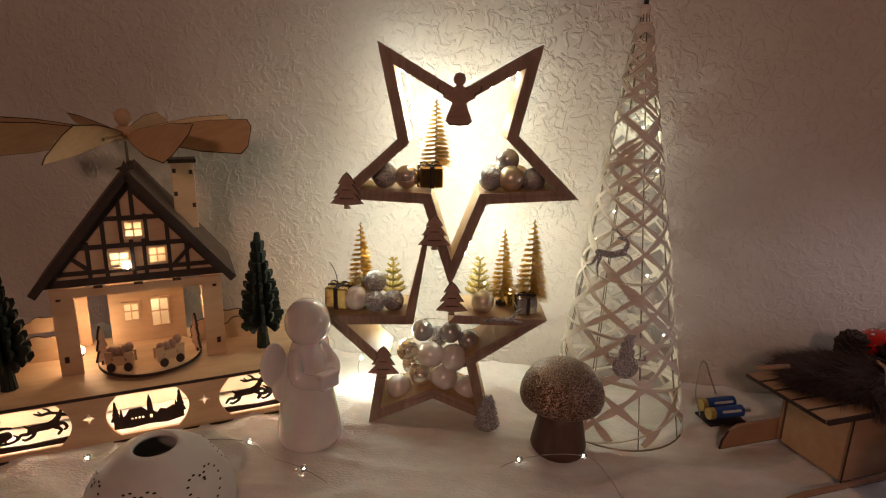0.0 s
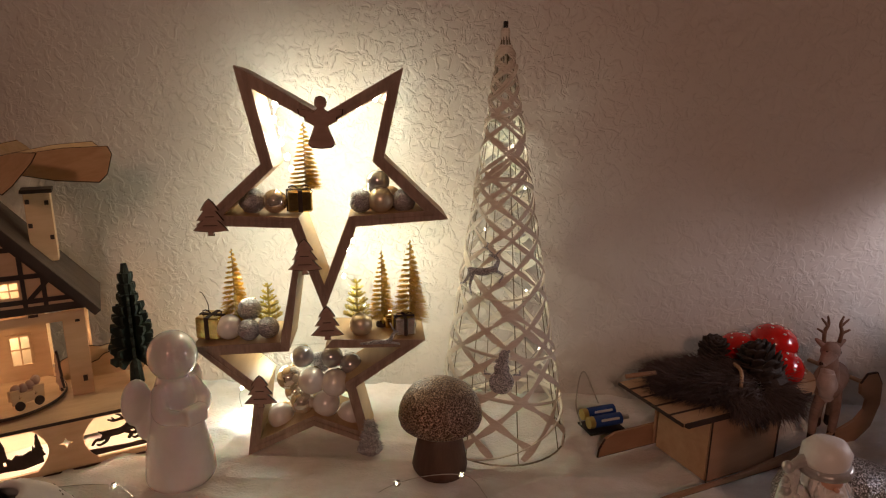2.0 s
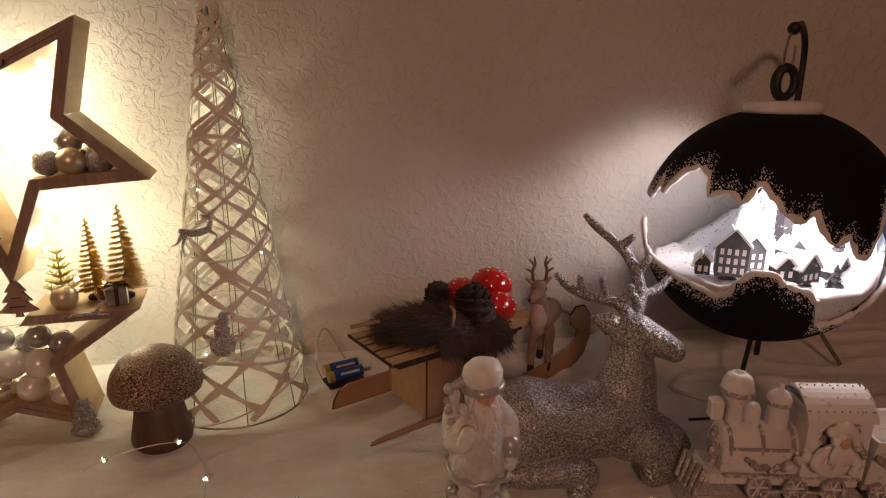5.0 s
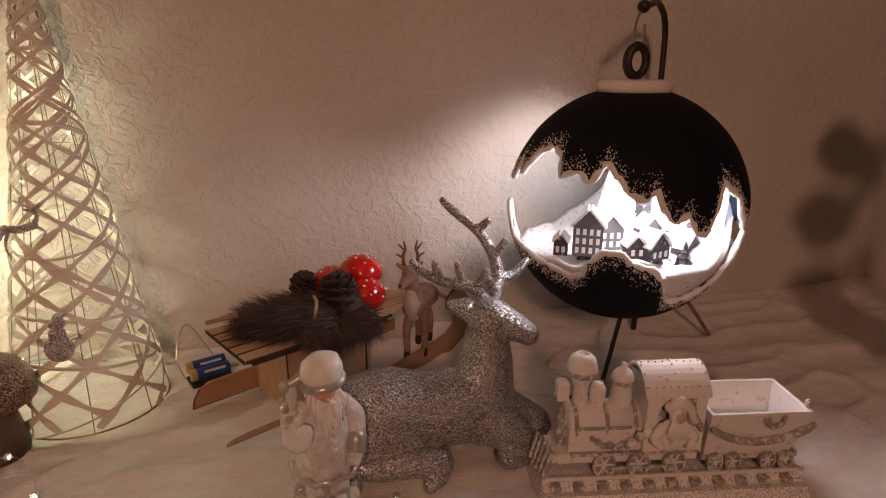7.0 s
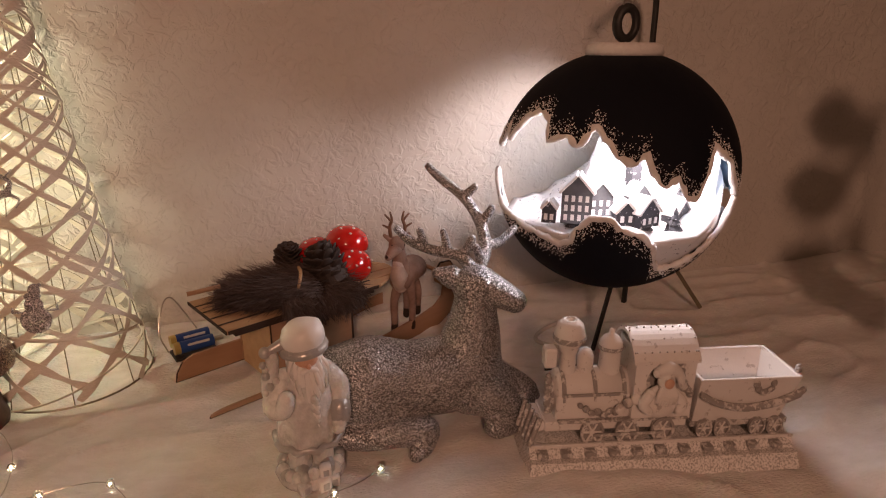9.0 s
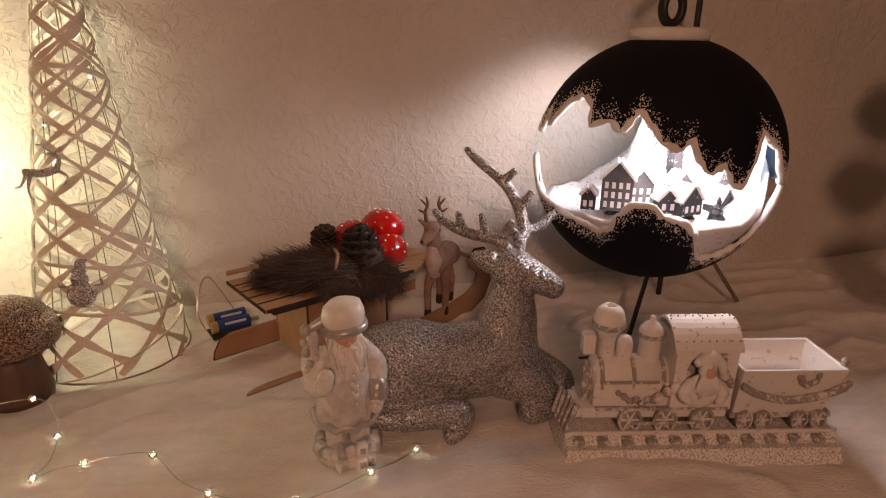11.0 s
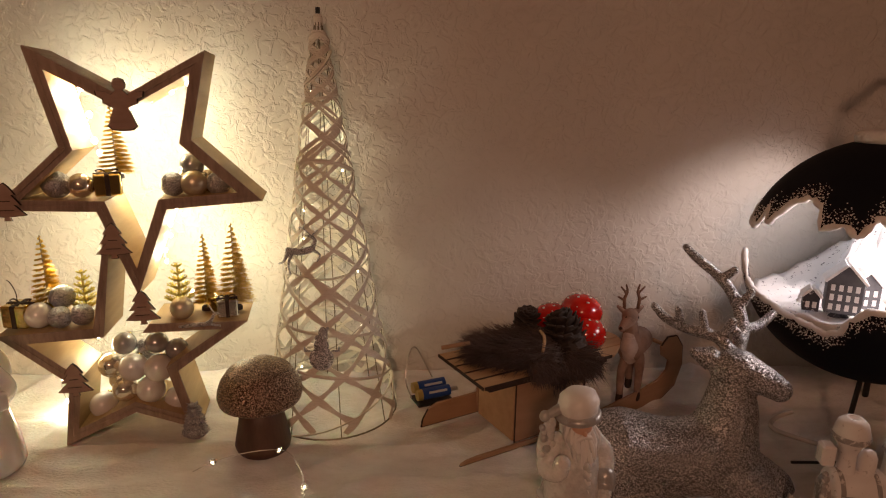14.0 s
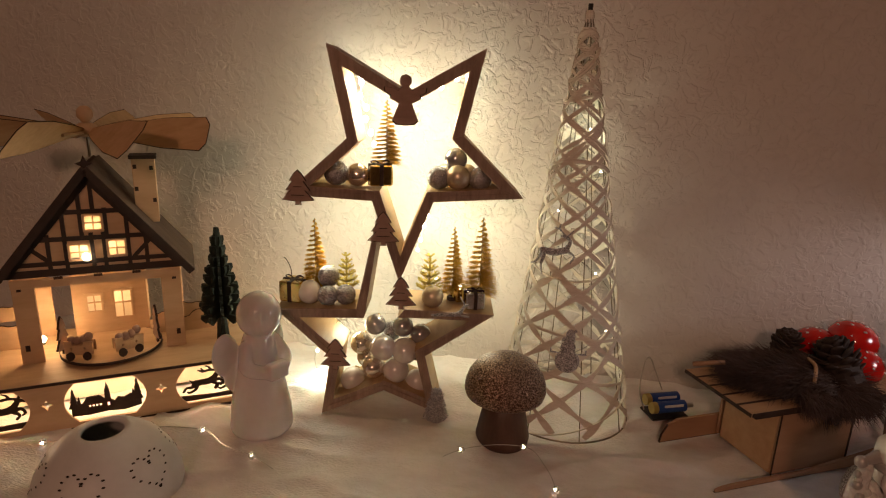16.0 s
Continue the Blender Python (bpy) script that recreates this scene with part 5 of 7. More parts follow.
def battery_pack():
    ob = thing("battery_pack", pose(0.464, 0.720, 0.011, 0, 0, 22) @ Matrix.Diagonal((1.05, 1.1, 1.1, 1)), "blue battery cells in a clear holder beside sled", "battery pack")
    for y, z in ((-0.008, 0.010), (0.008, 0.013)):
        ax = Matrix.Translation((0, y, z)) @ Matrix.Rotation(math.pi / 2, 4, "Y")
        c = part("cell", lathe([(0, -0.018), (0.0072, -0.018), (0.0072, 0.022), (0, 0.022)], 20, m=ax), BATTERY, ob, smooth=False)
        part("cell_end", lathe([(0, -0.025), (0.0071, -0.025), (0.0073, -0.0181), (0, -0.0181)], 20, m=ax), BATTERY_END, c)
        part("print", box(-0.010, 0.016, y - 0.0076, y - 0.0060, z + 0.003, z + 0.0055, 0), LABEL_WHITE, c, "white printed bar")
    part("tray", box(-0.026, 0.026, -0.016, 0.016, -0.004, -0.001, 0.001), BLACK, ob)
    part("spring", tube([(0.024, -0.008, 0.010), (0.034, -0.008, 0.010)], 0.003, 8), SILVER_WIRE, ob)
    part("cable", tube(curve([(-0.030, 0, 0.004), (-0.036, 0.006, 0.03), (-0.024, 0.02, 0.058), (-0.012, 0.028, 0.060), (0.000, 0.030, 0.040), (0.014, 0.030, 0.012)], 6), 0.0009, 6), SILVER_WIRE, ob)
    return ob


battery_pack()


def fur_bundle():
    rng = random.Random(21)
    bm = bmesh.new()
    A, B = Vector((0.045, 0.086, 0.104)), Vector((0.160, 0.014, 0.104))
    ax = (B - A).normalized()
    sd = Vector((-ax.y, ax.x, 0))
    for i in range(13000):
        t = rng.uniform(0.0, 1.0)
        o = rng.uniform(-1, 1)
        wdt = 0.041 * (0.30 + 0.70 * math.sin(math.pi * min(1, t * 0.72 + 0.10)))
        top = 0.030 * math.sqrt(max(0, 1 - o * o)) * math.sin(math.pi * min(1, 0.12 + t * 0.62))
        p = A.lerp(B, t) + sd * o * wdt
        p.z = 0.098 + top * rng.uniform(0.05, 1)
        d = (-ax * rng.uniform(0.3, 1.0) + sd * (o * 0.9 + rng.uniform(-0.4, 0.4)) + Vector((0, 0, rng.uniform(-0.15, 0.45)))).normalized()
        if t > 0.82:
            d = (ax * rng.uniform(0.2, 0.9) + sd * (o * 0.7 + rng.uniform(-0.5, 0.5)) + Vector((0, 0, rng.uniform(-0.7, 0.3)))).normalized()
        hair(bm, p, d, rng.uniform(0.012, 0.042), rng)
    # locks that hang over the near edge of the deck
    for i in range(4500):
        x = rng.uniform(0.070, 0.176)
        p = Vector((x, rng.uniform(-0.006, 0.012), 0.101 + rng.uniform(0, 0.012) - (0.016 * rng.random() if x > 0.10 else 0)))
        d = Vector((rng.uniform(-0.5, 0.35), -rng.uniform(0.3, 1.0), rng.uniform(-1.1, 0.1))).normalized()
        hair(bm, p, d, rng.uniform(0.010, 0.028), rng)
    solid("fur_bundle", bm, FUR, SLED, "tuft of grey-brown artificial fur on the sled", "fur", kind="stuff")
    solid("fur_cord", tube(curve([(0.095, 0.012, 0.118), (0.106, 0.024, 0.132), (0.112, 0.040, 0.134)], 5), 0.0022, 8), SLED_WOOD, SLED, "short tan cord tied round the fur", "cord")
    solid("twig", tube([(-0.006, 0.094, 0.114), (0.030, 0.082, 0.118)], 0.003, 8), SLED_SIDE, SLED, "short brown twig sticking out of fur", "twig")


fur_bundle()


def pine_cone(at, h, r, label):
    ob = thing("pine_cone", at, label, "pine cone", "pine cones on the sled")
    part("core", lathe([(0, 0), (r * 0.6, h * 0.1), (r * 0.62, h * 0.5), (r * 0.3, h * 0.85), (0, h * 0.95)], 14), CONE_SCALE, ob)
    n = 58
    for i in range(n):
        f = i / n
        a = i * 2.39996
        rr = r * math.sin(math.pi * (0.16 + 0.80 * f)) ** 0.7
        m = Matrix.Translation((0, 0, h * (0.05 + 0.86 * f))) @ Matrix.Rotation(a, 4, "Z") @ Matrix.Rotation(math.radians(-18 - 45 * f), 4, "Y")
        bm = ball((rr * 0.62, 0, 0), 1.0, 8, None, (rr * 0.42, r * 0.27, r * 0.075))
        bmesh.ops.transform(bm, matrix=m, verts=bm.verts)
        s = part("scale", bm, CONE_SCALE, ob, smooth=True)
    return ob


pine_cone(SLED @ pose(0.148, 0.010, 0.106, -32, 0, 20), 0.058, 0.033, "brown open pine cone lying in the fur")
pine_cone(SLED @ pose(0.122, 0.084, 0.112, 8, -8, 25), 0.038, 0.024, "dark brown pine cone behind another one")


def toadstool(at, r, h, label):
    ob = thing("toadstool", at, label, "toadstool", "red toadstools on the sled")
    part("stem", lathe([(0, 0), (r * 0.36, 0), (r * 0.42, h * 0.3), (r * 0.33, h), (0, h)], 18), DOT, ob, smooth=True)
    part("cap", lathe([(0, h * 0.9), (r * 0.8, h * 0.86), (r, h * 0.95), (r * 0.97, h + r * 0.22), (r * 0.78, h + r * 0.55), (r * 0.45, h + r * 0.76), (0, h + r * 0.84)], 28), RED, ob, smooth=True)
    rng = random.Random(int(r * 1e5))
    for k in range(15):
        a, t = k * 2.39996, 0.12 + 0.84 * (k / 15)
        rr = r * math.sin(t * 1.45)
        z = h + r * 0.84 * math.cos(t * 1.45) ** 0.8
        part("spot", ball((rr * math.cos(a), rr * math.sin(a), z), r * rng.uniform(0.04, 0.075), 8, scale=(1, 1, 0.5)), DOT, ob, smooth=True)
    return ob


toadstool(SLED @ pose(0.186, 0.056, 0.097, 4, 8, 0), 0.0295, 0.048, "glossy red toadstool with white spots on sled")
toadstool(SLED @ pose(0.163, 0.072, 0.097, -4, -8, 0), 0.0265, 0.036, "glossy red toadstool with white spots on sled")
toadstool(SLED @ pose(0.182, 0.046, 0.097, 32, 4, 0), 0.0270, 0.030, "glossy red toadstool leaning forward on sled")


# ---- small brown fawn ----
def fawn():
    coat, pale, dark, horn = 0, 1, 2, 3
    bm = bmesh.new()

    def dab(b2, k):
        for f in b2.faces:
            f.material_index = k
        merge(bm, b2)

    def lm(pts, rad, k, seg=12):
        dab(limb(bmesh.new(), pts, rad, seg), k)

    # barrel, rump to the back, chest turned to the room
    lm([(0.742, 0.704, 0.088), (0.752, 0.716, 0.094), (0.765, 0.732, 0.094), (0.772, 0.742, 0.090)], [0.0165, 0.0190, 0.0185, 0.0160], coat, 16)
    lm([(0.740, 0.699, 0.080), (0.738, 0.697, 0.096), (0.737, 0.698, 0.112)], [0.0100, 0.0125, 0.0085], pale)
    lm([(0.744, 0.705, 0.096), (0.740, 0.702, 0.118), (0.737, 0.700, 0.134)], [0.0135, 0.0105, 0.0095], coat)
    dab(ball((0.736, 0.698, 0.141), 0.0115, 16), coat)
    lm([(0.734, 0.695, 0.138), (0.727, 0.690, 0.132), (0.722, 0.687, 0.128)], [0.0095, 0.0070, 0.0052], coat)
    dab(ball((0.7205, 0.6855, 0.1285), 0.0034, 10), dark)
    for x, y in ((0.7285, 0.691), (0.7440, 0.692)):
        dab(ball((x, y, 0.1415), 0.0022, 8), dark)
    for x, y, b in ((0.731, 0.700, 0.014), (0.757, 0.703, 0.016), (0.774, 0.742, 0.020), (0.756, 0.736, 0.020)):
        lm([(x * 0.5 + 0.374, y, 0.086), (x, y, 0.058), (x, y, b + 0.008)], [0.0085, 0.0058, 0.0046], coat, 10)
        lm([(x, y, b + 0.009), (x - 0.001, y - 0.002, b)], [0.0048, 0.0050], dark, 10)
    for sx, bx in ((-1, 0.7285), (1, 0.7470)):
        b = Vector((bx, 0.702, 0.151))
        lm([b, b + Vector((0.001 * sx, 0, 0.014)), b + Vector((-0.002 * sx, 0, 0.024)), b + Vector((0.000, 0, 0.034))], [0.0026, 0.0024, 0.0020, 0.0012], horn, 8)
        lm([b + Vector((0.001 * sx, 0, 0.012)), b + Vector((0.010 * sx, 0, 0.017))], [0.0022, 0.0012], horn, 8)
        lm([b + Vector((-0.001 * sx, 0, 0.022)), b + Vector((0.007 * sx, 0, 0.031))], [0.0020, 0.0011], horn, 8)
        lm([Vector((0.737 + 0.007 * sx, 0.702, 0.146)), Vector((0.737 + 0.017 * sx, 0.704, 0.153))], [0.0050, 0.0022], coat, 8)
    ob = solid("toy_fawn", bm, FAWN, Matrix.Identity(4), "small brown felt deer standing beside the sled", "deer figure")
    for m in (FAWN_PALE, BURNT, HORN):
        ob.data.materials.append(m)
    return ob


fawn()


# ---- silver glitter reindeer ----
def reindeer():
    bm = bmesh.new()
    # barrel of the body, lying, chest to +x
    limb(bm, [(0.634, 0.512, 0.055), (0.665, 0.506, 0.059), (0.705, 0.500, 0.055), (0.745, 0.497, 0.056), (0.772, 0.497, 0.062)], [0.039, 0.045, 0.041, 0.042, 0.038], 18)
    limb(bm, [(0.770, 0.500, 0.066), (0.778, 0.503, 0.098), (0.782, 0.508, 0.124), (0.786, 0.512, 0.142)], [0.041, 0.0315, 0.0245, 0.0225], 16)
    ball((0.784, 0.512, 0.148), 0.0245, 16, bm, (1.05, 0.95, 0.95))
    limb(bm, [(0.788, 0.509, 0.149), (0.806, 0.497, 0.144), (0.820, 0.488, 0.137)], [0.0225, 0.0165, 0.0130], 14)
    # ears
    limb(bm, [(0.773, 0.520, 0.155), (0.760, 0.522, 0.158), (0.745, 0.524, 0.163)], [0.007, 0.0140, 0.0065], 10)
    limb(bm, [(0.795, 0.532, 0.160), (0.803, 0.548, 0.168)], [0.007, 0.0055], 10)
    # forelegs stretched out
    limb(bm, [(0.772, 0.484, 0.046), (0.798, 0.466, 0.032), (0.812, 0.460, 0.014), (0.792, 0.454, 0.012)], [0.032, 0.022, 0.0155, 0.0150], 14)
    limb(bm, [(0.785, 0.505, 0.046), (0.820, 0.505, 0.030), (0.845, 0.500, 0.015), (0.836, 0.494, 0.012)], [0.028, 0.020, 0.0155, 0.014], 14)
    # folded hind leg
    limb(bm, [(0.640, 0.494, 0.050), (0.664, 0.484, 0.044), (0.692, 0.476, 0.036)], [0.034, 0.029, 0.019], 14)
    limb(bm, [(0.622, 0.474, 0.016), (0.655, 0.462, 0.018), (0.690, 0.456, 0.022), (0.712, 0.452, 0.020)], [0.0135, 0.0150, 0.0165, 0.0165], 14)
    limb(bm, [(0.712, 0.452, 0.020), (0.708, 0.444, 0.010), (0.700, 0.438, 0.005)], [0.0165, 0.0125, 0.0085], 12)
    # antlers
    def a(p, r):
        limb(bm, p, [q * 1.22 for q in r], 10, 4)
    a([(0.782, 0.522, 0.166), (0.772, 0.535, 0.177), (0.745, 0.545, 0.182), (0.722, 0.552, 0.192), (0.708, 0.555, 0.206)], [0.0062, 0.0056, 0.0050, 0.0044, 0.0036])
    a([(0.738, 0.548, 0.184), (0.731, 0.545, 0.205)], [0.0045, 0.0034])
    a([(0.762, 0.541, 0.179), (0.756, 0.541, 0.203)], [0.0045, 0.0034])
    a([(0.776, 0.533, 0.175), (0.785, 0.530, 0.196)], [0.0045, 0.0042])
    a([(0.795, 0.530, 0.163), (0.806, 0.545, 0.180), (0.803, 0.556, 0.206), (0.788, 0.565, 0.232), (0.762, 0.580, 0.255), (0.751, 0.586, 0.266)], [0.0064, 0.0062, 0.0056, 0.0050, 0.0046, 0.0036])
    a([(0.786, 0.566, 0.233), (0.797, 0.560, 0.246)], [0.0046, 0.0036])
    a([(0.804, 0.555, 0.204), (0.815, 0.553, 0.222)], [0.0050, 0.0038])
    a([(0.806, 0.546, 0.181), (0.826, 0.549, 0.184), (0.843, 0.553, 0.197)], [0.0054, 0.0048, 0.0038])
    a([(0.797, 0.532, 0.168), (0.790, 0.528, 0.186)], [0.0046, 0.0036])
    ob = solid("glitter_reindeer_statue", bm, SILVER_GLITTER, Matrix.Identity(4), "silver glitter reindeer statue lying on the snow", "reindeer statue")
    return melt(ob, 0.0016, 2)


reindeer()


# ---- glazed figurine with hat ----
def figurine():
    """White glazed gift-bringer: round cap with silver band, long beard, coat with grey hem, blocks at the feet."""
    paints = [SANTA, PEARL_GREY, FLESH, DOT]
    bm = bmesh.new()

    def dab(b2, k):
        for f in b2.faces:
            f.material_index = k
        merge(bm, b2)

    def lm(pts, rad, k, seg=10):
        dab(limb(bmesh.new(), pts, rad, seg), k)

    rng = random.Random(8)
    dab(lathe([(0, 0), (0.034, 0), (0.0365, 0.005), (0.034, 0.011), (0.026, 0.016), (0, 0.018)], 28), 0)
    for k in range(22):
        a = 2 * math.pi * k / 22
        dab(ball((0.030 * math.cos(a), 0.028 * math.sin(a), 0.009 + rng.uniform(0, 0.009)), rng.uniform(0.0045, 0.0085), 9), 1 if k % 3 == 0 else 0)
    for k, (x, y, z, w, rz) in enumerate(((0.004, -0.033, 0.006, 0.0065, 8), (0.017, -0.030, 0.005, 0.0055, -18), (0.007, -0.030, 0.019, 0.0058, -6), (-0.016, -0.031, 0.006, 0.0060, 14))):
        m = pose(x, y, z, 0, 0, rz)
        dab(box(-w, w, -w, w, -w, w, 0.0012, None, m), 0 if k % 2 else 3)
        dab(box(-w * 0.5, w * 0.5, -w - 0.0008, -w + 0.001, -w * 0.55, w * 0.55, 0.0003, None, m), 1)
    for sx in (-1, 1):
        lm([(sx * 0.012, -0.006, 0.014), (sx * 0.0125, -0.002, 0.034), (sx * 0.013, 0, 0.056)], [0.0125, 0.0125, 0.0145], 0, 12)
        lm([(sx * 0.013, -0.010, 0.017), (sx * 0.014, -0.021, 0.014)], [0.0085, 0.0075], 1)
    # coat with folds, hem and belt
    prof = [(0, 0.040), (0.027, 0.042), (0.0335, 0.050), (0.0315, 0.066), (0.0275, 0.084), (0.0255, 0.100), (0.0195, 0.116), (0, 0.122)]
    coat = lathe(prof, 40)
    for v in coat.verts:
        a = math.atan2(v.co.y, v.co.x)
        k = 1 + 0.045 * math.sin(7 * a + v.co.z * 60) * max(0.0, (0.105 - v.co.z) / 0.06)
        v.co.x, v.co.y = v.co.x * k, v.co.y * k
    dab(coat, 0)
    dab(tube([((0.0335 + 0.0014 * math.sin(q * 1.9)) * math.cos(q * math.pi / 16), (0.0335 + 0.0014 * math.sin(q * 1.9)) * math.sin(q * math.pi / 16), 0.047 + 0.0022 * math.sin(q * 2.3)) for q in range(32)], 0.0040, 8, None, True), 1)
    for q in range(11):
        lm([(0.002 + rng.uniform(-0.001, 0.001), -0.0255, 0.098 - 0.0048 * q), (0.004, -0.0275, 0.094 - 0.0048 * q)], [0.0040, 0.0032], 3 if q % 2 else 0, 8)
    # arms: one holds a sack at the shoulder, one hangs with a fur cuff
    lm([(0.020, 0.002, 0.112), (0.033, -0.002, 0.094), (0.030, -0.016, 0.074)], [0.0120, 0.0128, 0.0100], 0, 14)
    lm([(0.030, -0.016, 0.076), (0.029, -0.019, 0.070)], [0.0122, 0.0115], 1, 12)
    lm([(0.029, -0.020, 0.070), (0.025, -0.026, 0.061)], [0.0090, 0.0075], 0, 10)
    lm([(-0.020, 0.002, 0.112), (-0.034, -0.006, 0.092), (-0.028, -0.020, 0.092), (-0.025, -0.024, 0.104)], [0.0115, 0.0120, 0.0098, 0.0085], 0, 14)
    lm([(-0.031, 0.002, 0.084), (-0.034, 0.001, 0.104), (-0.033, 0.001, 0.122), (-0.030, 0.000, 0.138)], [0.0085, 0.0100, 0.0085, 0.0060], 0, 12)
    for q in range(9):
        dab(ball((-0.034 + rng.uniform(-0.007, 0.005), -0.006 + rng.uniform(-0.003, 0.004), 0.090 + 0.0055 * q), rng.uniform(0.0030, 0.0050), 8), 1 if q % 2 == 0 else 0)
    # head, cheeks, beard and moustache
    dab(ball((0.001, 0.000, 0.130), 0.0190, 20), 3)
    dab(ball((0.000, -0.0115, 0.1335), 1.0, 16, None, (0.0125, 0.0088, 0.0080)), 2)
    dab(ball((0.000, -0.0205, 0.1305), 0.0028, 10), 2)
    for sx in (-1, 1):
        lm([(sx * 0.001, -0.0205, 0.1275), (sx * 0.007, -0.0195, 0.1250), (sx * 0.013, -0.0160, 0.1200)], [0.0026, 0.0030, 0.0012], 3, 8)
    for k in range(34):
        a = -math.pi / 2 + (k / 33 - 0.5) * 2.3
        z = 0.124 + 0.012 * abs(k / 33 - 0.5) * 2
        ln = 0.030 + rng.uniform(-0.008, 0.006) - 0.008 * abs(k / 33 - 0.5)
        sw = rng.uniform(-0.004, 0.004) + 0.004
        lm([(0.0155 * math.cos(a), 0.0175 * math.sin(a), z), (0.0195 * math.cos(a) + sw * 0.4, 0.0235 * math.sin(a), z - ln * 0.5), (0.0165 * math.cos(a) + sw, 0.0250 * math.sin(a), z - ln)], [0.0032, 0.0034, 0.0012], 3 if k % 4 else 0, 7)
    # cap slumped to one side, silver fur band, tassel
    band = [(0.0205 * math.cos(q * math.pi / 16) + 0.001, 0.0205 * math.sin(q * math.pi / 16) - 0.001, 0.1430 + 0.0016 * math.cos(q * math.pi / 16)) for q in range(32)]
    dab(tube(band, 0.0046, 8, None, True), 1)
    for q in range(40):
        b = Vector(band[(q * 7) % 32])
        dab(ball(b + Vector((rng.uniform(-0.002, 0.002), rng.uniform(-0.003, 0.001), rng.uniform(-0.003, 0.003))), rng.uniform(0.0016, 0.0027), 6), 1)
    cap = lathe([(0.0200, 0.1450), (0.0222, 0.1520), (0.0212, 0.1600), (0.0160, 0.1670), (0.0080, 0.1700), (0, 0.1702)], 28)
    for v in cap.verts:
        v.co.x += 0.003 * (v.co.z - 0.145) / 0.025 + 0.0010 * math.sin(v.co.z * 420 + 3 * math.atan2(v.co.y, v.co.x))
    dab(cap, 3)
    lm([(-0.016, 0.002, 0.150), (-0.027, 0.001, 0.147), (-0.034, 0.000, 0.145)], [0.0065, 0.0050, 0.0040], 1)
    dab(ball((-0.037, 0.000, 0.1445), 0.0060, 10), 1)
    ob = solid("glazed_figurine", bm, SANTA, pose(0.598, 0.449, -0.002, 0, 0, 12) @ Matrix.Diagonal((0.90, 0.88, 0.95, 1)), "pearly white glazed winter figurine with a round hat", "figurine")
    for m in paints[1:]:
        ob.data.materials.append(m)
    return ob


figurine()


# ---- lantern globe with a village inside ----
def profile(pairs, a):
    a = (a + 360) % 360
    n = len(pairs)
    for i in range(n):
        a0, v0 = pairs[i]
        a1, v1 = pairs[(i + 1) % n]
        if i == n - 1:
            a1 += 360
            if a < a0:
                a += 360
        if a0 <= a <= a1:
            t = (a - a0) / (a1 - a0)
            t = t * t * (3 - 2 * t)
            return v0 + (v1 - v0) * t
    return pairs[0][1]


# azimuth and elevation of the broken edges, in degrees
UPPER = [(0, -8), (20, -6), (40, 0), (52, 8), (62, 26), (75, 36), (90, 42), (110, 40), (122, 34), (132, 28), (141, 21), (148, 13), (154, 16), (160, 14), (166, 16), (171, 25), (176, 18), (181, 24), (187, 31), (195, 34), (203, 31), (207, 21), (216, 24), (222, 20), (229, 29), (235, 23), (241, 16), (246, 14), (252, 18), (255, 10), (260, 5), (266, 8), (271, 0), (275, -1), (279, 7), (284, 17), (287, 21), (291, 17), (297, 14), (303, 3), (308, -3), (325, -6), (340, -6)]
LOWER = [(0, -18), (40, -8), (62, -8), (74, -14), (98, -22), (115, -34), (130, -38), (143, -32), (148, -22), (152, -4), (155, 0), (158, -4), (163, -14), (170, -17), (185, -19), (197, -22), (208, -24), (215, -26), (221, -24), (226, -15), (232, -10), (239, -10), (245, -15), (253, -17), (259, -22), (265, -34), (269, -39), (280, -38), (290, -34), (298, -29), (303, -22), (307, -12), (311, -5), (318, -8), (330, -18)]


def on_globe(az, el, r):
    a, e = math.radians(az), math.radians(el)
    return Vector((math.cos(a) * math.cos(e), math.sin(a) * math.cos(e), math.sin(e))) * r


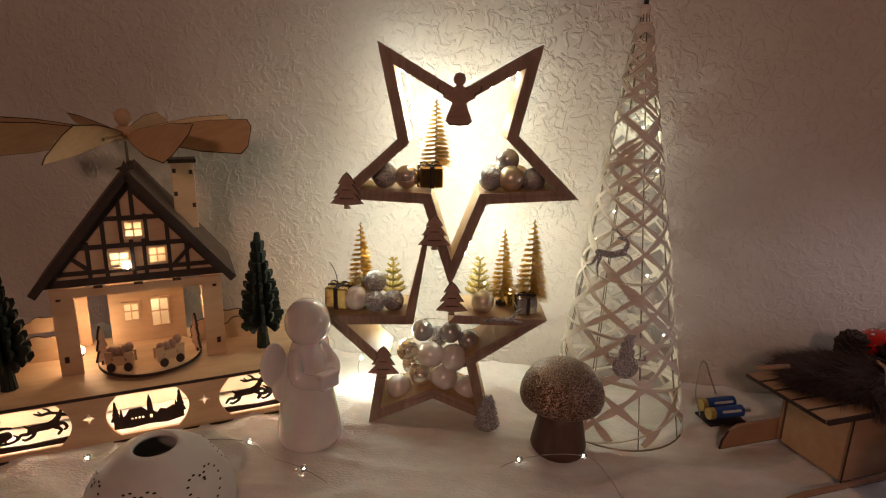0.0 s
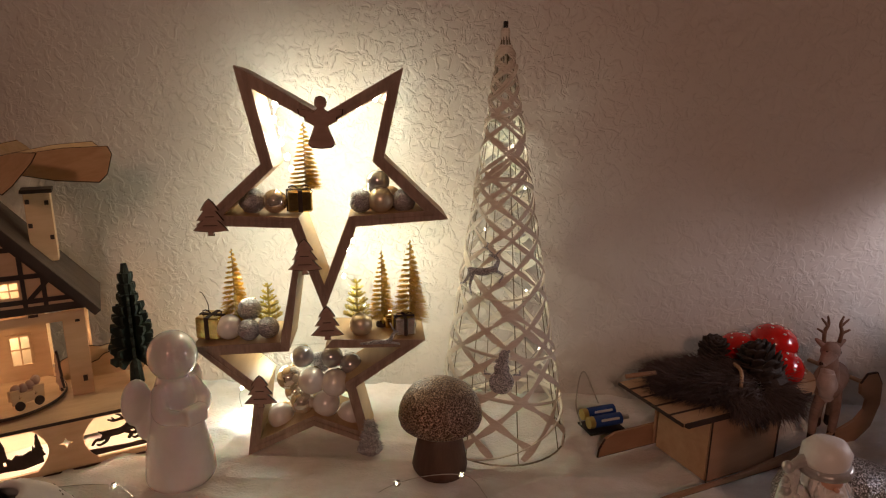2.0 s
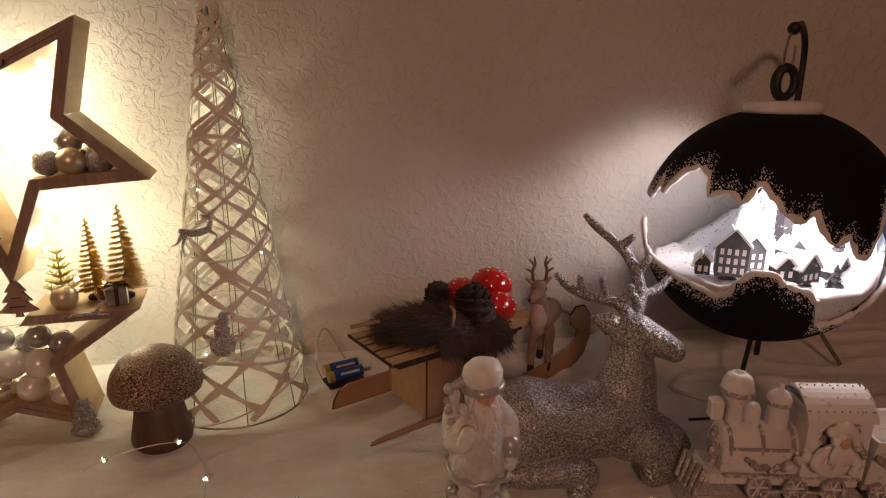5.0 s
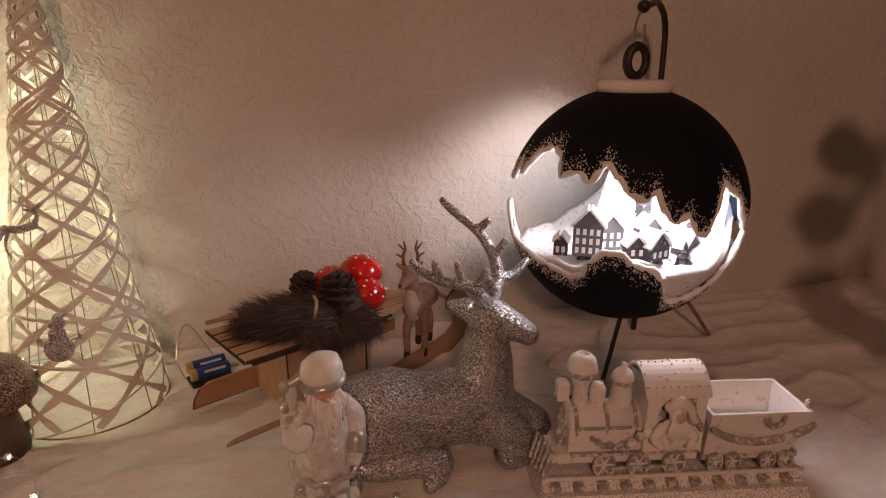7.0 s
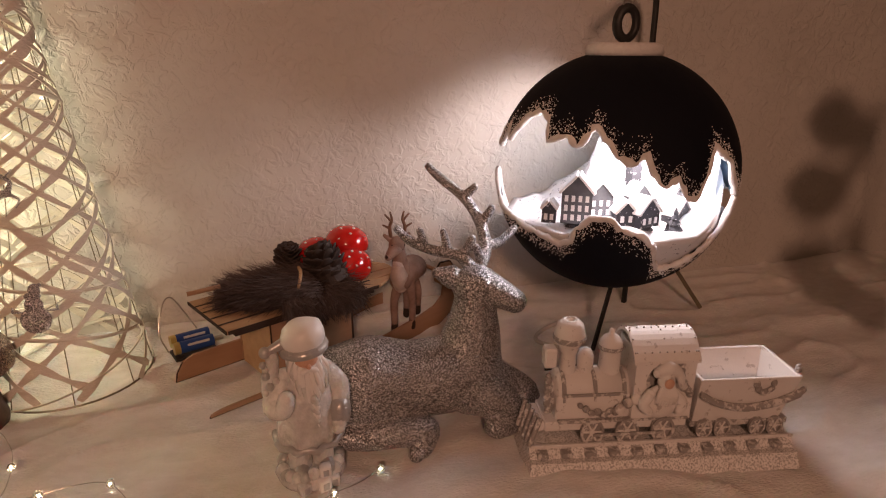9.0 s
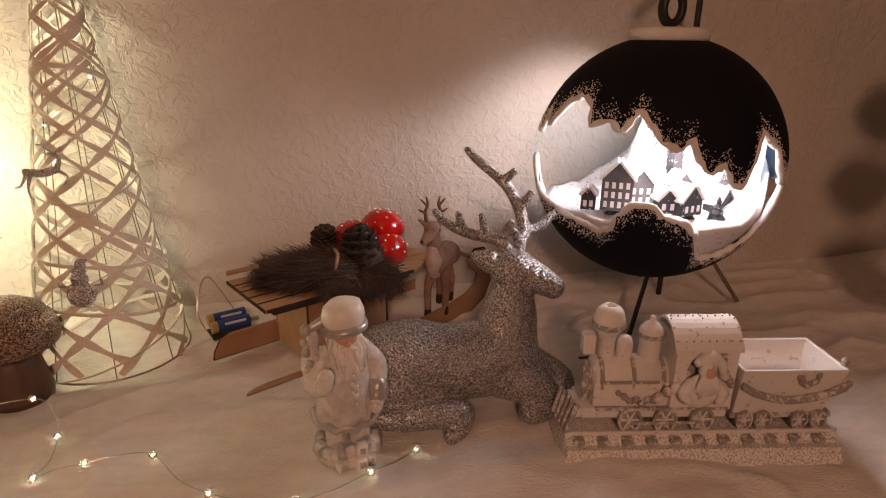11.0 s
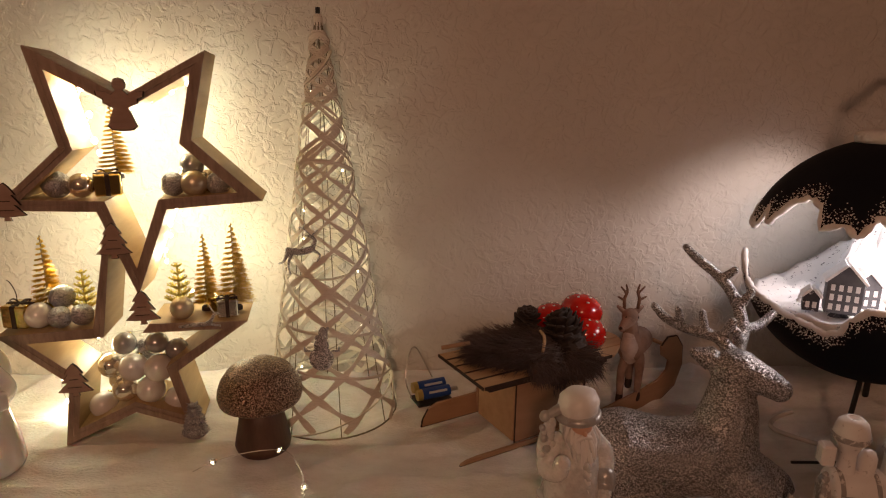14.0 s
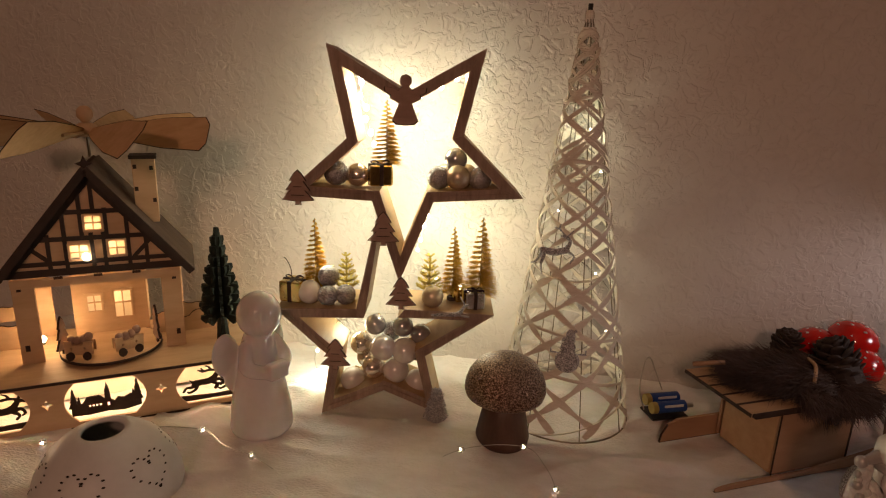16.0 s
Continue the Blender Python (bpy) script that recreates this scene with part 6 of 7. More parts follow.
def make_globe():
    R, t = 0.1445, 0.006
    ob = thing("globe_lantern", Matrix.Translation(GLOBE), "midnight blue globe lantern broken open on lit snowy village", "globe lantern")
    n = 240
    for name, prof, far, lab in (("upper_shell", UPPER, 90, "dark blue upper shell with snowy jagged edge"), ("lower_shell", LOWER, -90, "dark blue lower bowl with snowy rim")):
        bm = bmesh.new()
        steps = 26
        for rad in (R, R - t):
            rows = []
            for j in range(steps + 1):
                f = j / steps
                rows.append([bm.verts.new(on_globe(360 * i / n, profile(prof, 360 * i / n) * (1 - f) + far * f * 0.985, rad * (1 + 0.0015 * noise.noise((i * 0.2, j * 0.3, rad))))) for i in range(n)])
            for ra, rb in zip(rows, rows[1:]):
                for i in range(n):
                    k = (i + 1) % n
                    bm.faces.new((ra[i], ra[k], rb[k], rb[i]))
            if rad == R:
                edge = rows[0]
        inner = rows[0]
        for i in range(n):
            k = (i + 1) % n
            bm.faces.new((edge[i], edge[k], inner[k], inner[i]))
        shell = part(name, bm, NAVY, ob, lab, smooth=True)
        shell.data.materials.append(INNER_BLUE if far > 0 else SNOW_PAINT)
        # inner skin is whitewashed
        for f in shell.data.polygons:
            c = f.center
            if c.length < R - t * 0.7:
                f.material_index = 1
        rim = []
        rr = []
        for i in range(n):
            az = 360 * i / n
            rim.append(on_globe(az, profile(prof, az) + 1.0 * noise.noise((i * 0.7, 8.0, far)), R - t * 0.40 + 0.0010 * noise.noise((i * 0.5, 1.0, far))))
            rr.append(0.0036 + 0.0022 * noise.noise((i * 0.31, 3.0, far)) + 0.0016 * noise.noise((i * 0.93, 5.0, far)))
        part("snowy_rim", tube(rim, rr, 8, closed=True), SNOW_PAINT, shell, "rough white snow rim", smooth=True)
        # flecks of snow scattered near the rim
        rng = random.Random(9)
        fl = bmesh.new()
        for i in range(1500):
            az = rng.uniform(140, 330)
            off = abs(rng.gauss(0, 3.4)) + 1.2
            el = profile(prof, az) + (off if far > 0 else -off)
            p = on_globe(az, el, R + 0.0004)
            ball(p, 1.0, 5, fl, (0.00052 * rng.uniform(0.5, 1.5),) * 3)
        tagged(part("snow_speckle", fl, SNOW_PAINT, shell, "specks of white paint"), kind="stuff")
    # collar, loop
    part("collar", lathe([(0.030, 0.1380), (0.043, 0.1370), (0.0445, 0.141), (0.044, 0.149), (0.036, 0.152), (0, 0.152)], 40), SNOW_PAINT, ob, smooth=True)
    loop = [(0.0125 * math.cos(2 * math.pi * k / 20), 0, 0.173 + 0.017 * math.sin(2 * math.pi * k / 20)) for k in range(20)]
    part("hanging_loop", tube(loop, 0.0062, 8, closed=True, flat=0.8), IRON, ob, "thick dark hanging loop", smooth=True)
    # snowy hill and village inside
    bm = bmesh.new()
    nr, na = 14, 60
    rows = []
    for j in range(nr + 1):
        f = j / nr
        row = []
        for i in range(na):
            a = 2 * math.pi * i / na
            rr = 0.128 * f
            x, y = rr * math.cos(a), rr * math.sin(a)
            hill = 0.085 * max(0, (0.3 * y + 0.95 * x) / 0.13) ** 1.2 if 0.3 * y + 0.95 * x > 0 else 0
            z = -0.052 + hill + 0.010 * noise.noise((x * 40, y * 40, 1.0))
            lim = math.sqrt(max(0, 0.138 ** 2 - rr * rr))
            row.append(bm.verts.new((x, y, max(-lim, min(z, lim)))))
        rows.append(row)
    for ra, rb in zip(rows, rows[1:]):
        for i in range(na):
            k = (i + 1) % na
            try:
                bm.faces.new((ra[i], ra[k], rb[k], rb[i]))
            except ValueError:
                pass
    edge = rows[-1]
    for j in range(1, 6):
        row = []
        for i in range(na):
            az = 360 * i / na
            low = min(-24, profile(LOWER, az) - 3)
            row.append(bm.verts.new(on_globe(az, -22.2 + (low + 22.2) * j / 5, 0.1375 + 0.0012 * noise.noise((i * 0.8, j * 1.1, 4.0)))))
        for i in range(na):
            k = (i + 1) % na
            bm.faces.new((edge[i], edge[k], row[k], row[i]))
        edge = row
    part("snow_hill", bm, HILL, ob, "white snowy hill", smooth=True)
    # ridge of peaks along the back
    bm = bmesh.new()
    front, back = [], []
    for i in range(49):
        az = -42 + 106 * i / 48
        a = math.radians(az)
        peak = 0.030 + 0.040 * abs(math.sin(i * 0.37)) + 0.012 * noise.noise((i * 0.6, 2.0, 1.0)) - 0.07 * max(0, (az - 42) / 22) - 0.06 * max(0, (-20 - az) / 22)
        col_f, col_b = [], []
        for j in range(9):
            f = j / 8
            z = -0.06 + (peak + 0.06) * f
            r = 0.100 + 0.018 * f + 0.007 * noise.noise((i * 0.5, j * 0.9, 5.0))
            r = min(r, math.sqrt(max(0.0001, 0.137 ** 2 - z * z)))
            col_f.append(bm.verts.new((r * math.cos(a), r * math.sin(a), z)))
            rb = min(r + 0.010 * (1 - f) + 0.002, math.sqrt(max(0.0001, 0.1385 ** 2 - z * z)))
            col_b.append(bm.verts.new((rb * math.cos(a), rb * math.sin(a), z)))
        front.append(col_f)
        back.append(col_b)
    for i in range(48):
        for j in range(8):
            bm.faces.new((front[i][j], front[i + 1][j], front[i + 1][j + 1], front[i][j + 1]))
            bm.faces.new((back[i][j], back[i][j + 1], back[i + 1][j + 1], back[i + 1][j]))
        bm.faces.new((front[i][8], front[i + 1][8], back[i + 1][8], back[i][8]))
    part("mountain_ridge", bm, HILL, ob, "rough white mountain ridge")
    for cx, cy, top, rb in ((0.000, 0.028, 0.062, 0.040), (0.045, 0.040, 0.092, 0.058), (0.078, -0.008, 0.050, 0.050)):
        bm = bmesh.new()
        rings = []
        for j in range(13):
            f = j / 12
            ring = []
            for i in range(28):
                a = 2 * math.pi * i / 28
                g = 1 + 0.38 * noise.noise((math.cos(a) * 1.6 + cx * 90, math.sin(a) * 1.6, f * 3.0)) + 0.16 * noise.noise((math.cos(a) * 5, math.sin(a) * 5 + cy * 80, f * 8))
                p = Vector((cx + rb * (1 - f) ** 1.25 * g * math.cos(a), cy + rb * (1 - f) ** 1.25 * g * math.sin(a), -0.058 + (top + 0.058) * f))
                if p.length > 0.134:
                    p *= 0.134 / p.length
                ring.append(bm.verts.new(p))
            rings.append(ring)
        for ra, rb2 in zip(rings, rings[1:]):
            for i in range(28):
                k = (i + 1) % 28
                bm.faces.new((ra[i], ra[k], rb2[k], rb2[i]))
        part("mountain_peak", bm, HILL, ob, "rough white mountain peak")

    def cottage(x, y, z, w, d, h, rz, wins):
        m = pose(x, y, z, 0, 0, rz)
        g = [(-w / 2, 0), (w / 2, 0), (w / 2, h), (0, h + w * 0.55), (-w / 2, h)]
        c = part("cottage", plate(g, (), d, m=m), VILLAGE_DARK if h > 0.02 else VILLAGE, ob, "small grey-washed cottage")
        for s in (-1, 1):
            mm = m @ Matrix.Translation((0, 0, h + w * 0.56)) @ Matrix.Rotation(s * math.atan2(0.55, 0.5), 4, "Y")
            ln = w * 0.82
            part("roof", box(0 if s > 0 else -ln, ln if s > 0 else 0, -0.002, d + 0.002, 0.0, 0.003, 0.0004, m=mm), SNOW_PAINT, c)
        for i in range(wins):
            for j in range(3 if h > 0.03 else 2 if h > 0.02 else 1):
                wx = -w / 2 + w * (i + 0.7) / (wins + 0.4)
                wz = 0.004 + j * 0.011
                part("window", box(wx - 0.002, wx + 0.002, -0.0008, -0.0002, wz, wz + 0.007, 0, m=m), SNOW_PAINT, c)

    cottage(-0.078, -0.058, -0.046, 0.034, 0.026, 0.036, -30, 4)
    cottage(-0.106, -0.046, -0.046, 0.016, 0.018, 0.016, -30, 2)
    cottage(-0.008, -0.098, -0.044, 0.030, 0.024, 0.016, 14, 3)
    cottage(-0.034, -0.092, -0.042, 0.022, 0.018, 0.014, -12, 2)
    cottage(0.050, -0.080, -0.054, 0.030, 0.020, 0.016, 22, 3)
    cottage(0.020, -0.040, -0.046, 0.026, 0.020, 0.022, 5, 2)
    cottage(-0.030, -0.030, -0.050, 0.030, 0.020, 0.026, -10, 3)
    # church with steeple
    ch = part("church_tower", box(0.026, 0.040, -0.004, 0.012, -0.034, 0.020, 0.0005), VILLAGE, ob, "grey-washed church tower")
    part("spire", lathe([(0.011, 0.020), (0.0085, 0.026), (0.002, 0.058), (0, 0.060)], 8, m=Matrix.Translation((0.033, 0.004, 0))), VILLAGE, ch)
    rng = random.Random(4)
    for k in range(22):
        a = rng.uniform(math.radians(175), math.radians(355))
        rr = rng.uniform(0.055, 0.112)
        h = rng.uniform(0.016, 0.032)
        x, y = rr * math.cos(a), rr * math.sin(a)
        z = -0.054 + (0.085 * max(0, (0.3 * y + 0.95 * x) / 0.13) ** 1.2 if 0.3 * y + 0.95 * x > 0 else 0)
        pr = []
        for q in range(4):
            pr += [(h * 0.34 * (1 - q * 0.23), h * (0.1 + q * 0.22)), (h * 0.16 * (1 - q * 0.23), h * (0.30 + q * 0.2))]
        part("snowy_fir", lathe([(0, h * 0.08)] + pr + [(0, h)], 9, m=Matrix.Translation((x, y, z))), VILLAGE if k % 2 else SNOW_PAINT, ob)
    part("lamp_bulb", ball((0.000, -0.020, 0.110), 0.008, 14), LED, ob, "small glowing bulb", smooth=True)
    return ob


make_globe()


def hanger():
    ob = thing("lantern_stand", pose(1.111, 0.722, 0.0), "thin dark metal stand with curved hook and legs", "stand")
    x, y = GLOBE.x - 1.111, GLOBE.y - 0.722
    part("pole", tube(curve([(0, 0, 0.004), (0.0, 0.0, 0.20), (0.0, 0.0, 0.40), (-0.006, -0.005, 0.468), (-0.040, -0.036, 0.492), (x * 0.7, y * 0.7, 0.486), (x * 0.92, y * 0.92, 0.480)], 8), 0.0042, 10), IRON, ob, smooth=True)
    part("knob", ball((x * 0.94, y * 0.94, 0.480), 0.0075, 14), IRON, ob, smooth=True)
    part("wire_hook", tube(curve([(x * 0.94, y * 0.94, 0.478), (x * 0.99 - 0.006, y, 0.465), (x - 0.006, y, 0.44), (x - 0.002, y, 0.431), (x + 0.005, y, 0.437), (x + 0.005, y - 0.002, 0.46)], 6), 0.0016, 8), SILVER_WIRE, ob)
    for ex, ey in ((-0.132, -0.135), (0.106, -0.05), (0.0, 0.06)):
        part("leg", tube([(0, 0, 0.16), (ex * 0.5, ey * 0.5, 0.085), (ex, ey, 0.004)], 0.0032, 8), IRON if ex < 0 else WIRE, ob)
    return ob


hanger()


def cable_ring():
    pts = [(0.975 + 0.058 * math.cos(a), 0.625 + 0.050 * math.sin(a), 0.008 + 0.006 * math.sin(a * 2)) for a in [math.radians(95 + 22 * k) for k in range(9)]]
    tagged(solid("lamp_cable", tube(curve(pts, 5), 0.0030, 8), PLAIN_WALL, Matrix.Identity(4), "pale lamp cable curled on the snow", "cable"))
    tagged(solid("dark_rod", tube([(0.893, 0.553, 0.008), (0.952, 0.548, 0.010)], 0.0018, 8), IRON, Matrix.Identity(4), "thin dark metal rod on the snow", "rod"))


cable_ring()


# ---- resin train ----
def wheel(parent, x, z, r, y=0.0):
    m = Matrix.Translation((x, y, z)) @ Matrix.Rotation(math.pi / 2, 4, "X")
    w = part("wheel", lathe([(r * 0.78, 0.000), (r * 0.78, 0.004), (r, 0.004), (r, 0.0)], 24, m=m), RESIN_GREY, parent)
    part("hub", lathe([(0, 0.0045), (r * 0.24, 0.004), (r * 0.24, 0.0)], 12, m=m), RESIN, w)
    for k in range(6):
        a = 2 * math.pi * k / 6
        p = Vector((x, y - 0.002, z))
        part("spoke", tube([p + Vector((math.cos(a), 0, math.sin(a))) * r * 0.2, p + Vector((math.cos(a), 0, math.sin(a))) * r * 0.82], r * 0.085, 6), RESIN, w)
    part("disc", lathe([(0, 0.0005), (r * 0.8, 0.0005)], 20, m=m), RESIN_GREY, w)
    return w


def wreath(parent, pts, r, n, material, seed):
    rng = random.Random(seed)
    line = curve(pts, n)
    for p in line:
        part("garland_tuft", ball(p + Vector((0, rng.uniform(-0.001, 0.001), rng.uniform(-0.0015, 0.0015))), 1.0, 8, None, (r * rng.uniform(0.8, 1.3), r * 0.7, r * rng.uniform(0.6, 1.0)),
                                  Matrix.Rotation(rng.uniform(-0.8, 0.8), 4, "Y")), material, parent, smooth=True)


def make_train():
    ob = thing("resin_train", TRAIN, "antique white resin steam engine with wagon on gravel base", "toy train")
    # gravel bed with sleepers and rail
    bm = bmesh.new()
    nx, ny = 70, 14
    rows = []
    for j in range(ny + 1):
        y = -0.026 + 0.115 * j / ny
        rows.append([bm.verts.new((0.315 * i / nx, y + (0.003 * noise.noise((i * 0.4, 0, 1)) if j == 0 else 0), -0.006 if j == 0 or j == ny or i in (0, nx) else (0.008 if y < -0.008 else 0.017) + 0.0012 * noise.noise((i * 1.1, j * 1.3, 4)))) for i in range(nx + 1)])
    for a, b in zip(rows, rows[1:]):
        for i in range(nx):
            bm.faces.new((a[i], a[i + 1], b[i + 1], b[i]))
    part("gravel_bed", bm, GRAVEL, ob, "gravel bed with coarse glitter", smooth=False)
    for k in range(11):
        part("sleeper", box(0.012 + 0.027 * k, 0.024 + 0.027 * k, -0.014, -0.003, 0.010, 0.0155, 0.0008), RESIN_GREY, ob)
    part("rail", box(0.004, 0.312, -0.004, 0.0, 0.0165, 0.0195, 0.0004), RESIN, ob)
    part("rail", box(0.004, 0.312, 0.055, 0.059, 0.0165, 0.0195, 0.0004), RESIN, ob)
    # engine
    fr = part("frame", box(0.022, 0.185, 0.004, 0.054, 0.030, 0.040, 0.0012), RESIN, ob)
    part("boiler", lathe([(0, 0.0), (0.019, 0.001), (0.0225, 0.004), (0.0225, 0.082), (0, 0.082)], 28, m=Matrix.Translation((0.034, 0.029, 0.062)) @ Matrix.Rotation(math.pi / 2, 4, "Y")), RESIN, ob, smooth=True)
    part("boiler_skirt", box(0.034, 0.118, 0.0055, 0.0525, 0.040, 0.066, 0.002), RESIN, ob)
    for x in (0.040, 0.075, 0.108):
        part("boiler_band", lathe([(0.0226, 0), (0.0238, 0.001), (0.0238, 0.004), (0.0226, 0.005)], 28, m=Matrix.Translation((x, 0.029, 0.062)) @ Matrix.Rotation(math.pi / 2, 4, "Y")), RESIN_GREY, ob)
    part("smokebox_door", lathe([(0, -0.006), (0.012, -0.004), (0.0165, 0.0), (0, 0.0)], 24, m=Matrix.Translation((0.033, 0.029, 0.060)) @ Matrix.Rotation(math.pi / 2, 4, "Y")), RESIN_GREY, ob, smooth=True)
    part("headlamp", box(0.022, 0.036, 0.021, 0.037, 0.088, 0.108, 0.002), RESIN, ob)
    wreath(ob, [(0.026, 0.012, 0.048), (0.024, 0.010, 0.066), (0.026, 0.016, 0.082)], 0.004, 4, RESIN_GREY, 1)
    part("chimney", lathe([(0.010, 0.080), (0.009, 0.086), (0.0085, 0.100), (0.011, 0.108), (0.0165, 0.114), (0.0175, 0.119), (0.0165, 0.124), (0.014, 0.131), (0.0085, 0.135), (0.005, 0.135), (0.005, 0.128), (0, 0.128)], 28, m=Matrix.Translation((0.050, 0.029, 0))), RESIN, ob, smooth=True)
    part("chimney_band", lathe([(0.0176, 0.1145), (0.0186, 0.1165), (0.0186, 0.1185), (0.0176, 0.1200)], 28, m=Matrix.Translation((0.050, 0.029, 0))), RESIN_GREY, ob)
    part("sand_dome", lathe([(0.009, 0.080), (0.009, 0.098), (0.006, 0.104), (0, 0.105)], 20, m=Matrix.Translation((0.070, 0.029, 0))), RESIN, ob, smooth=True)
    part("steam_dome", lathe([(0.012, 0.080), (0.0115, 0.104), (0.0135, 0.107), (0.0125, 0.112), (0.008, 0.117), (0.003, 0.119), (0.003, 0.124), (0, 0.125)], 24, m=Matrix.Translation((0.098, 0.029, 0))), RESIN, ob, smooth=True)
    part("dome_band", lathe([(0.0136, 0.1045), (0.0146, 0.1065), (0.0136, 0.1085)], 24, m=Matrix.Translation((0.098, 0.029, 0))), RESIN_GREY, ob)
    # cow catcher
    for k in range(5):
        part("catcher_bar", tube([(0.016 - 0.002 * k, 0.002 + 0.010 * k, 0.046), (0.003 - 0.001 * k, -0.004 + 0.010 * k, 0.020)], 0.0030, 6), RESIN_GREY, ob)
    part("buffer_beam", box(0.014, 0.022, 0.006, 0.046, 0.030, 0.040, 0.001), RESIN, ob)
    # cab
    cab = part("cab", plate(rect(0.118, 0.186, 0.040, 0.104), [[(0.133 + 0.014 * math.cos(2 * math.pi * k / 16) + 0.012, 0.080 + 0.016 * math.sin(2 * math.pi * k / 16)) for k in range(16)]], 0.003, m=Matrix.Translation((0, 0.001, 0))), RESIN, ob)
    part("cab_inside", box(0.1225, 0.1815, 0.0065, 0.0085, 0.042, 0.103, 0.0003), RESIN_GREY, cab)
    part("cab_side", box(0.118, 0.186, 0.054, 0.057, 0.040, 0.104, 0.0005), RESIN, cab)
    part("cab_front", box(0.118, 0.121, 0.0042, 0.0538, 0.040, 0.110, 0.0005), RESIN, cab)
    part("cab_back", box(0.183, 0.186, 0.0042, 0.0538, 0.040, 0.110, 0.0005), RESIN, cab)
    arc = [(-0.034 + 0.068 * k / 12, 0.104 + 0.020 * (1 - ((k - 6) / 6) ** 2)) for k in range(13)]
    prof = [(x, z) for x, z in arc] + [(x, z - 0.003) for x, z in arc[::-1]]
    roof = part("cab_roof", plate(prof, (), 0.074, m=Matrix.Translation((0.113, 0.029, 0)) @ Matrix.Rotation(-math.pi / 2, 4, "Z") @ Matrix.Diagonal((-1, 1, 1, 1))), RESIN, ob, "curved cab roof with rows of rivets")
    for i in range(9):
        for q in (1, 6):
            x, z = arc[q]
            part("rivet", ball((0.117 + 0.0082 * i, 0.029 + x, z + 0.0004), 0.0010, 6), RESIN_GREY, roof)
    for q in range(1, 12, 2):
        for xx in (0.1150, 0.150, 0.1850):
            part("rivet", ball((xx, 0.029 + arc[q][0], arc[q][1] + 0.0004), 0.0010, 6), RESIN_GREY, roof)
    # parcels and a plain rounded bust at the window
    bust = bmesh.new()
    ball((0.148, -0.003, 0.062), 0.0165, 16, bm=bust, scale=(1.25, 0.55, 1.05))
    ball((0.150, -0.006, 0.084), 0.0095, 14, bm=bust)
    limb(bust, [(0.140, -0.004, 0.092), (0.152, -0.004, 0.096), (0.164, -0.004, 0.090), (0.168, -0.005, 0.080)], [0.0050, 0.0085, 0.0055, 0.0040], 10)
    for k in range(13):
        a = (k / 12 - 0.5) * 2.2
        limb(bust, [(0.150 + 0.0065 * math.sin(a), -0.0105, 0.080), (0.150 + 0.0110 * math.sin(a), -0.0130, 0.072), (0.149 + 0.0120 * math.sin(a) + 0.001 * (k % 3), -0.0110, 0.060 + 0.004 * abs(math.sin(a)))], [0.0026, 0.0030, 0.0012], 7)
    limb(bust, [(0.134, -0.005, 0.070), (0.126, -0.009, 0.062), (0.132, -0.011, 0.056)], [0.0060, 0.0056, 0.0044], 10)
    limb(bust, [(0.162, -0.005, 0.070), (0.170, -0.009, 0.062), (0.166, -0.011, 0.055)], [0.0060, 0.0056, 0.0044], 10)
    part("cab_bust", bust, RESIN, ob, "plain rounded figure at the cab window", smooth=True)
    part("face", ball((0.150, -0.0142, 0.0850), 1.0, 12, None, (0.0056, 0.0026, 0.0050)), FLESH, ob, "painted reddish face", smooth=True)
    for k, (x, z, r) in enumerate(((0.112, 0.060, 0.006), (0.121, 0.064, 0.0065), (0.131, 0.062, 0.006), (0.104, 0.054, 0.006), (0.164, 0.088, 0.006), (0.170, 0.078, 0.006))):
        part("parcel", ball((x, -0.001, z), r, 10, scale=(1, 0.7, 0.9)), RESIN if k % 2 else RESIN_GREY, ob, smooth=True)
    wreath(ob, [(0.060, 0.002, 0.056), (0.080, 0.001, 0.049), (0.100, 0.001, 0.052)], 0.0045, 3, RESIN_GREY, 2)
    wreath(ob, [(0.165, -0.001, 0.100), (0.172, -0.001, 0.080), (0.182, -0.001, 0.066)], 0.0045, 3, RESIN_GREY, 3)
    part("side_rail", box(0.040, 0.112, 0.0030, 0.0052, 0.066, 0.069, 0.0005), RESIN_GREY, ob)
    part("running_board", box(0.036, 0.184, -0.001, 0.010, 0.040, 0.0425, 0.0006), RESIN_GREY, ob)
    for x in (0.075, 0.115, 0.156):
        wheel(ob, x, 0.030, 0.0135, 0.002)
    part("coupling_rod", box(0.075, 0.156, -0.0055, -0.0035, 0.0275, 0.0305, 0.0005), RESIN_GREY, ob)
    # wagon: open tapered box
    part("wagon_chassis", box(0.190, 0.306, 0.004, 0.054, 0.028, 0.034, 0.001), RESIN_GREY, ob)
    bm = bmesh.new()
    o = [((0.192, 0.294), (0.004, 0.054), 0.034), ((0.188, 0.304), (-0.010, 0.068), 0.085)]
    inn = [((0.192, 0.300), (-0.006, 0.064), 0.085), ((0.198, 0.290), (0.008, 0.050), 0.055)]
    loops = []
    for (xa, xb), (ya, yb), z in o + inn:
        loops.append([bm.verts.new(v) for v in ((xa, ya, z), (xb, ya, z), (xb, yb, z), (xa, yb, z))])
    for a, b in zip(loops, loops[1:]):
        for k in range(4):
            j = (k + 1) % 4
            bm.faces.new((a[k], a[j], b[j], b[k]))
    bm.faces.new(loops[0][::-1])
    bm.faces.new(loops[3])
    bevel(bm, bm.edges[:], 0.0008)
    wg = part("wagon_body", bm, RESIN, ob, "open pale wagon box with garland")
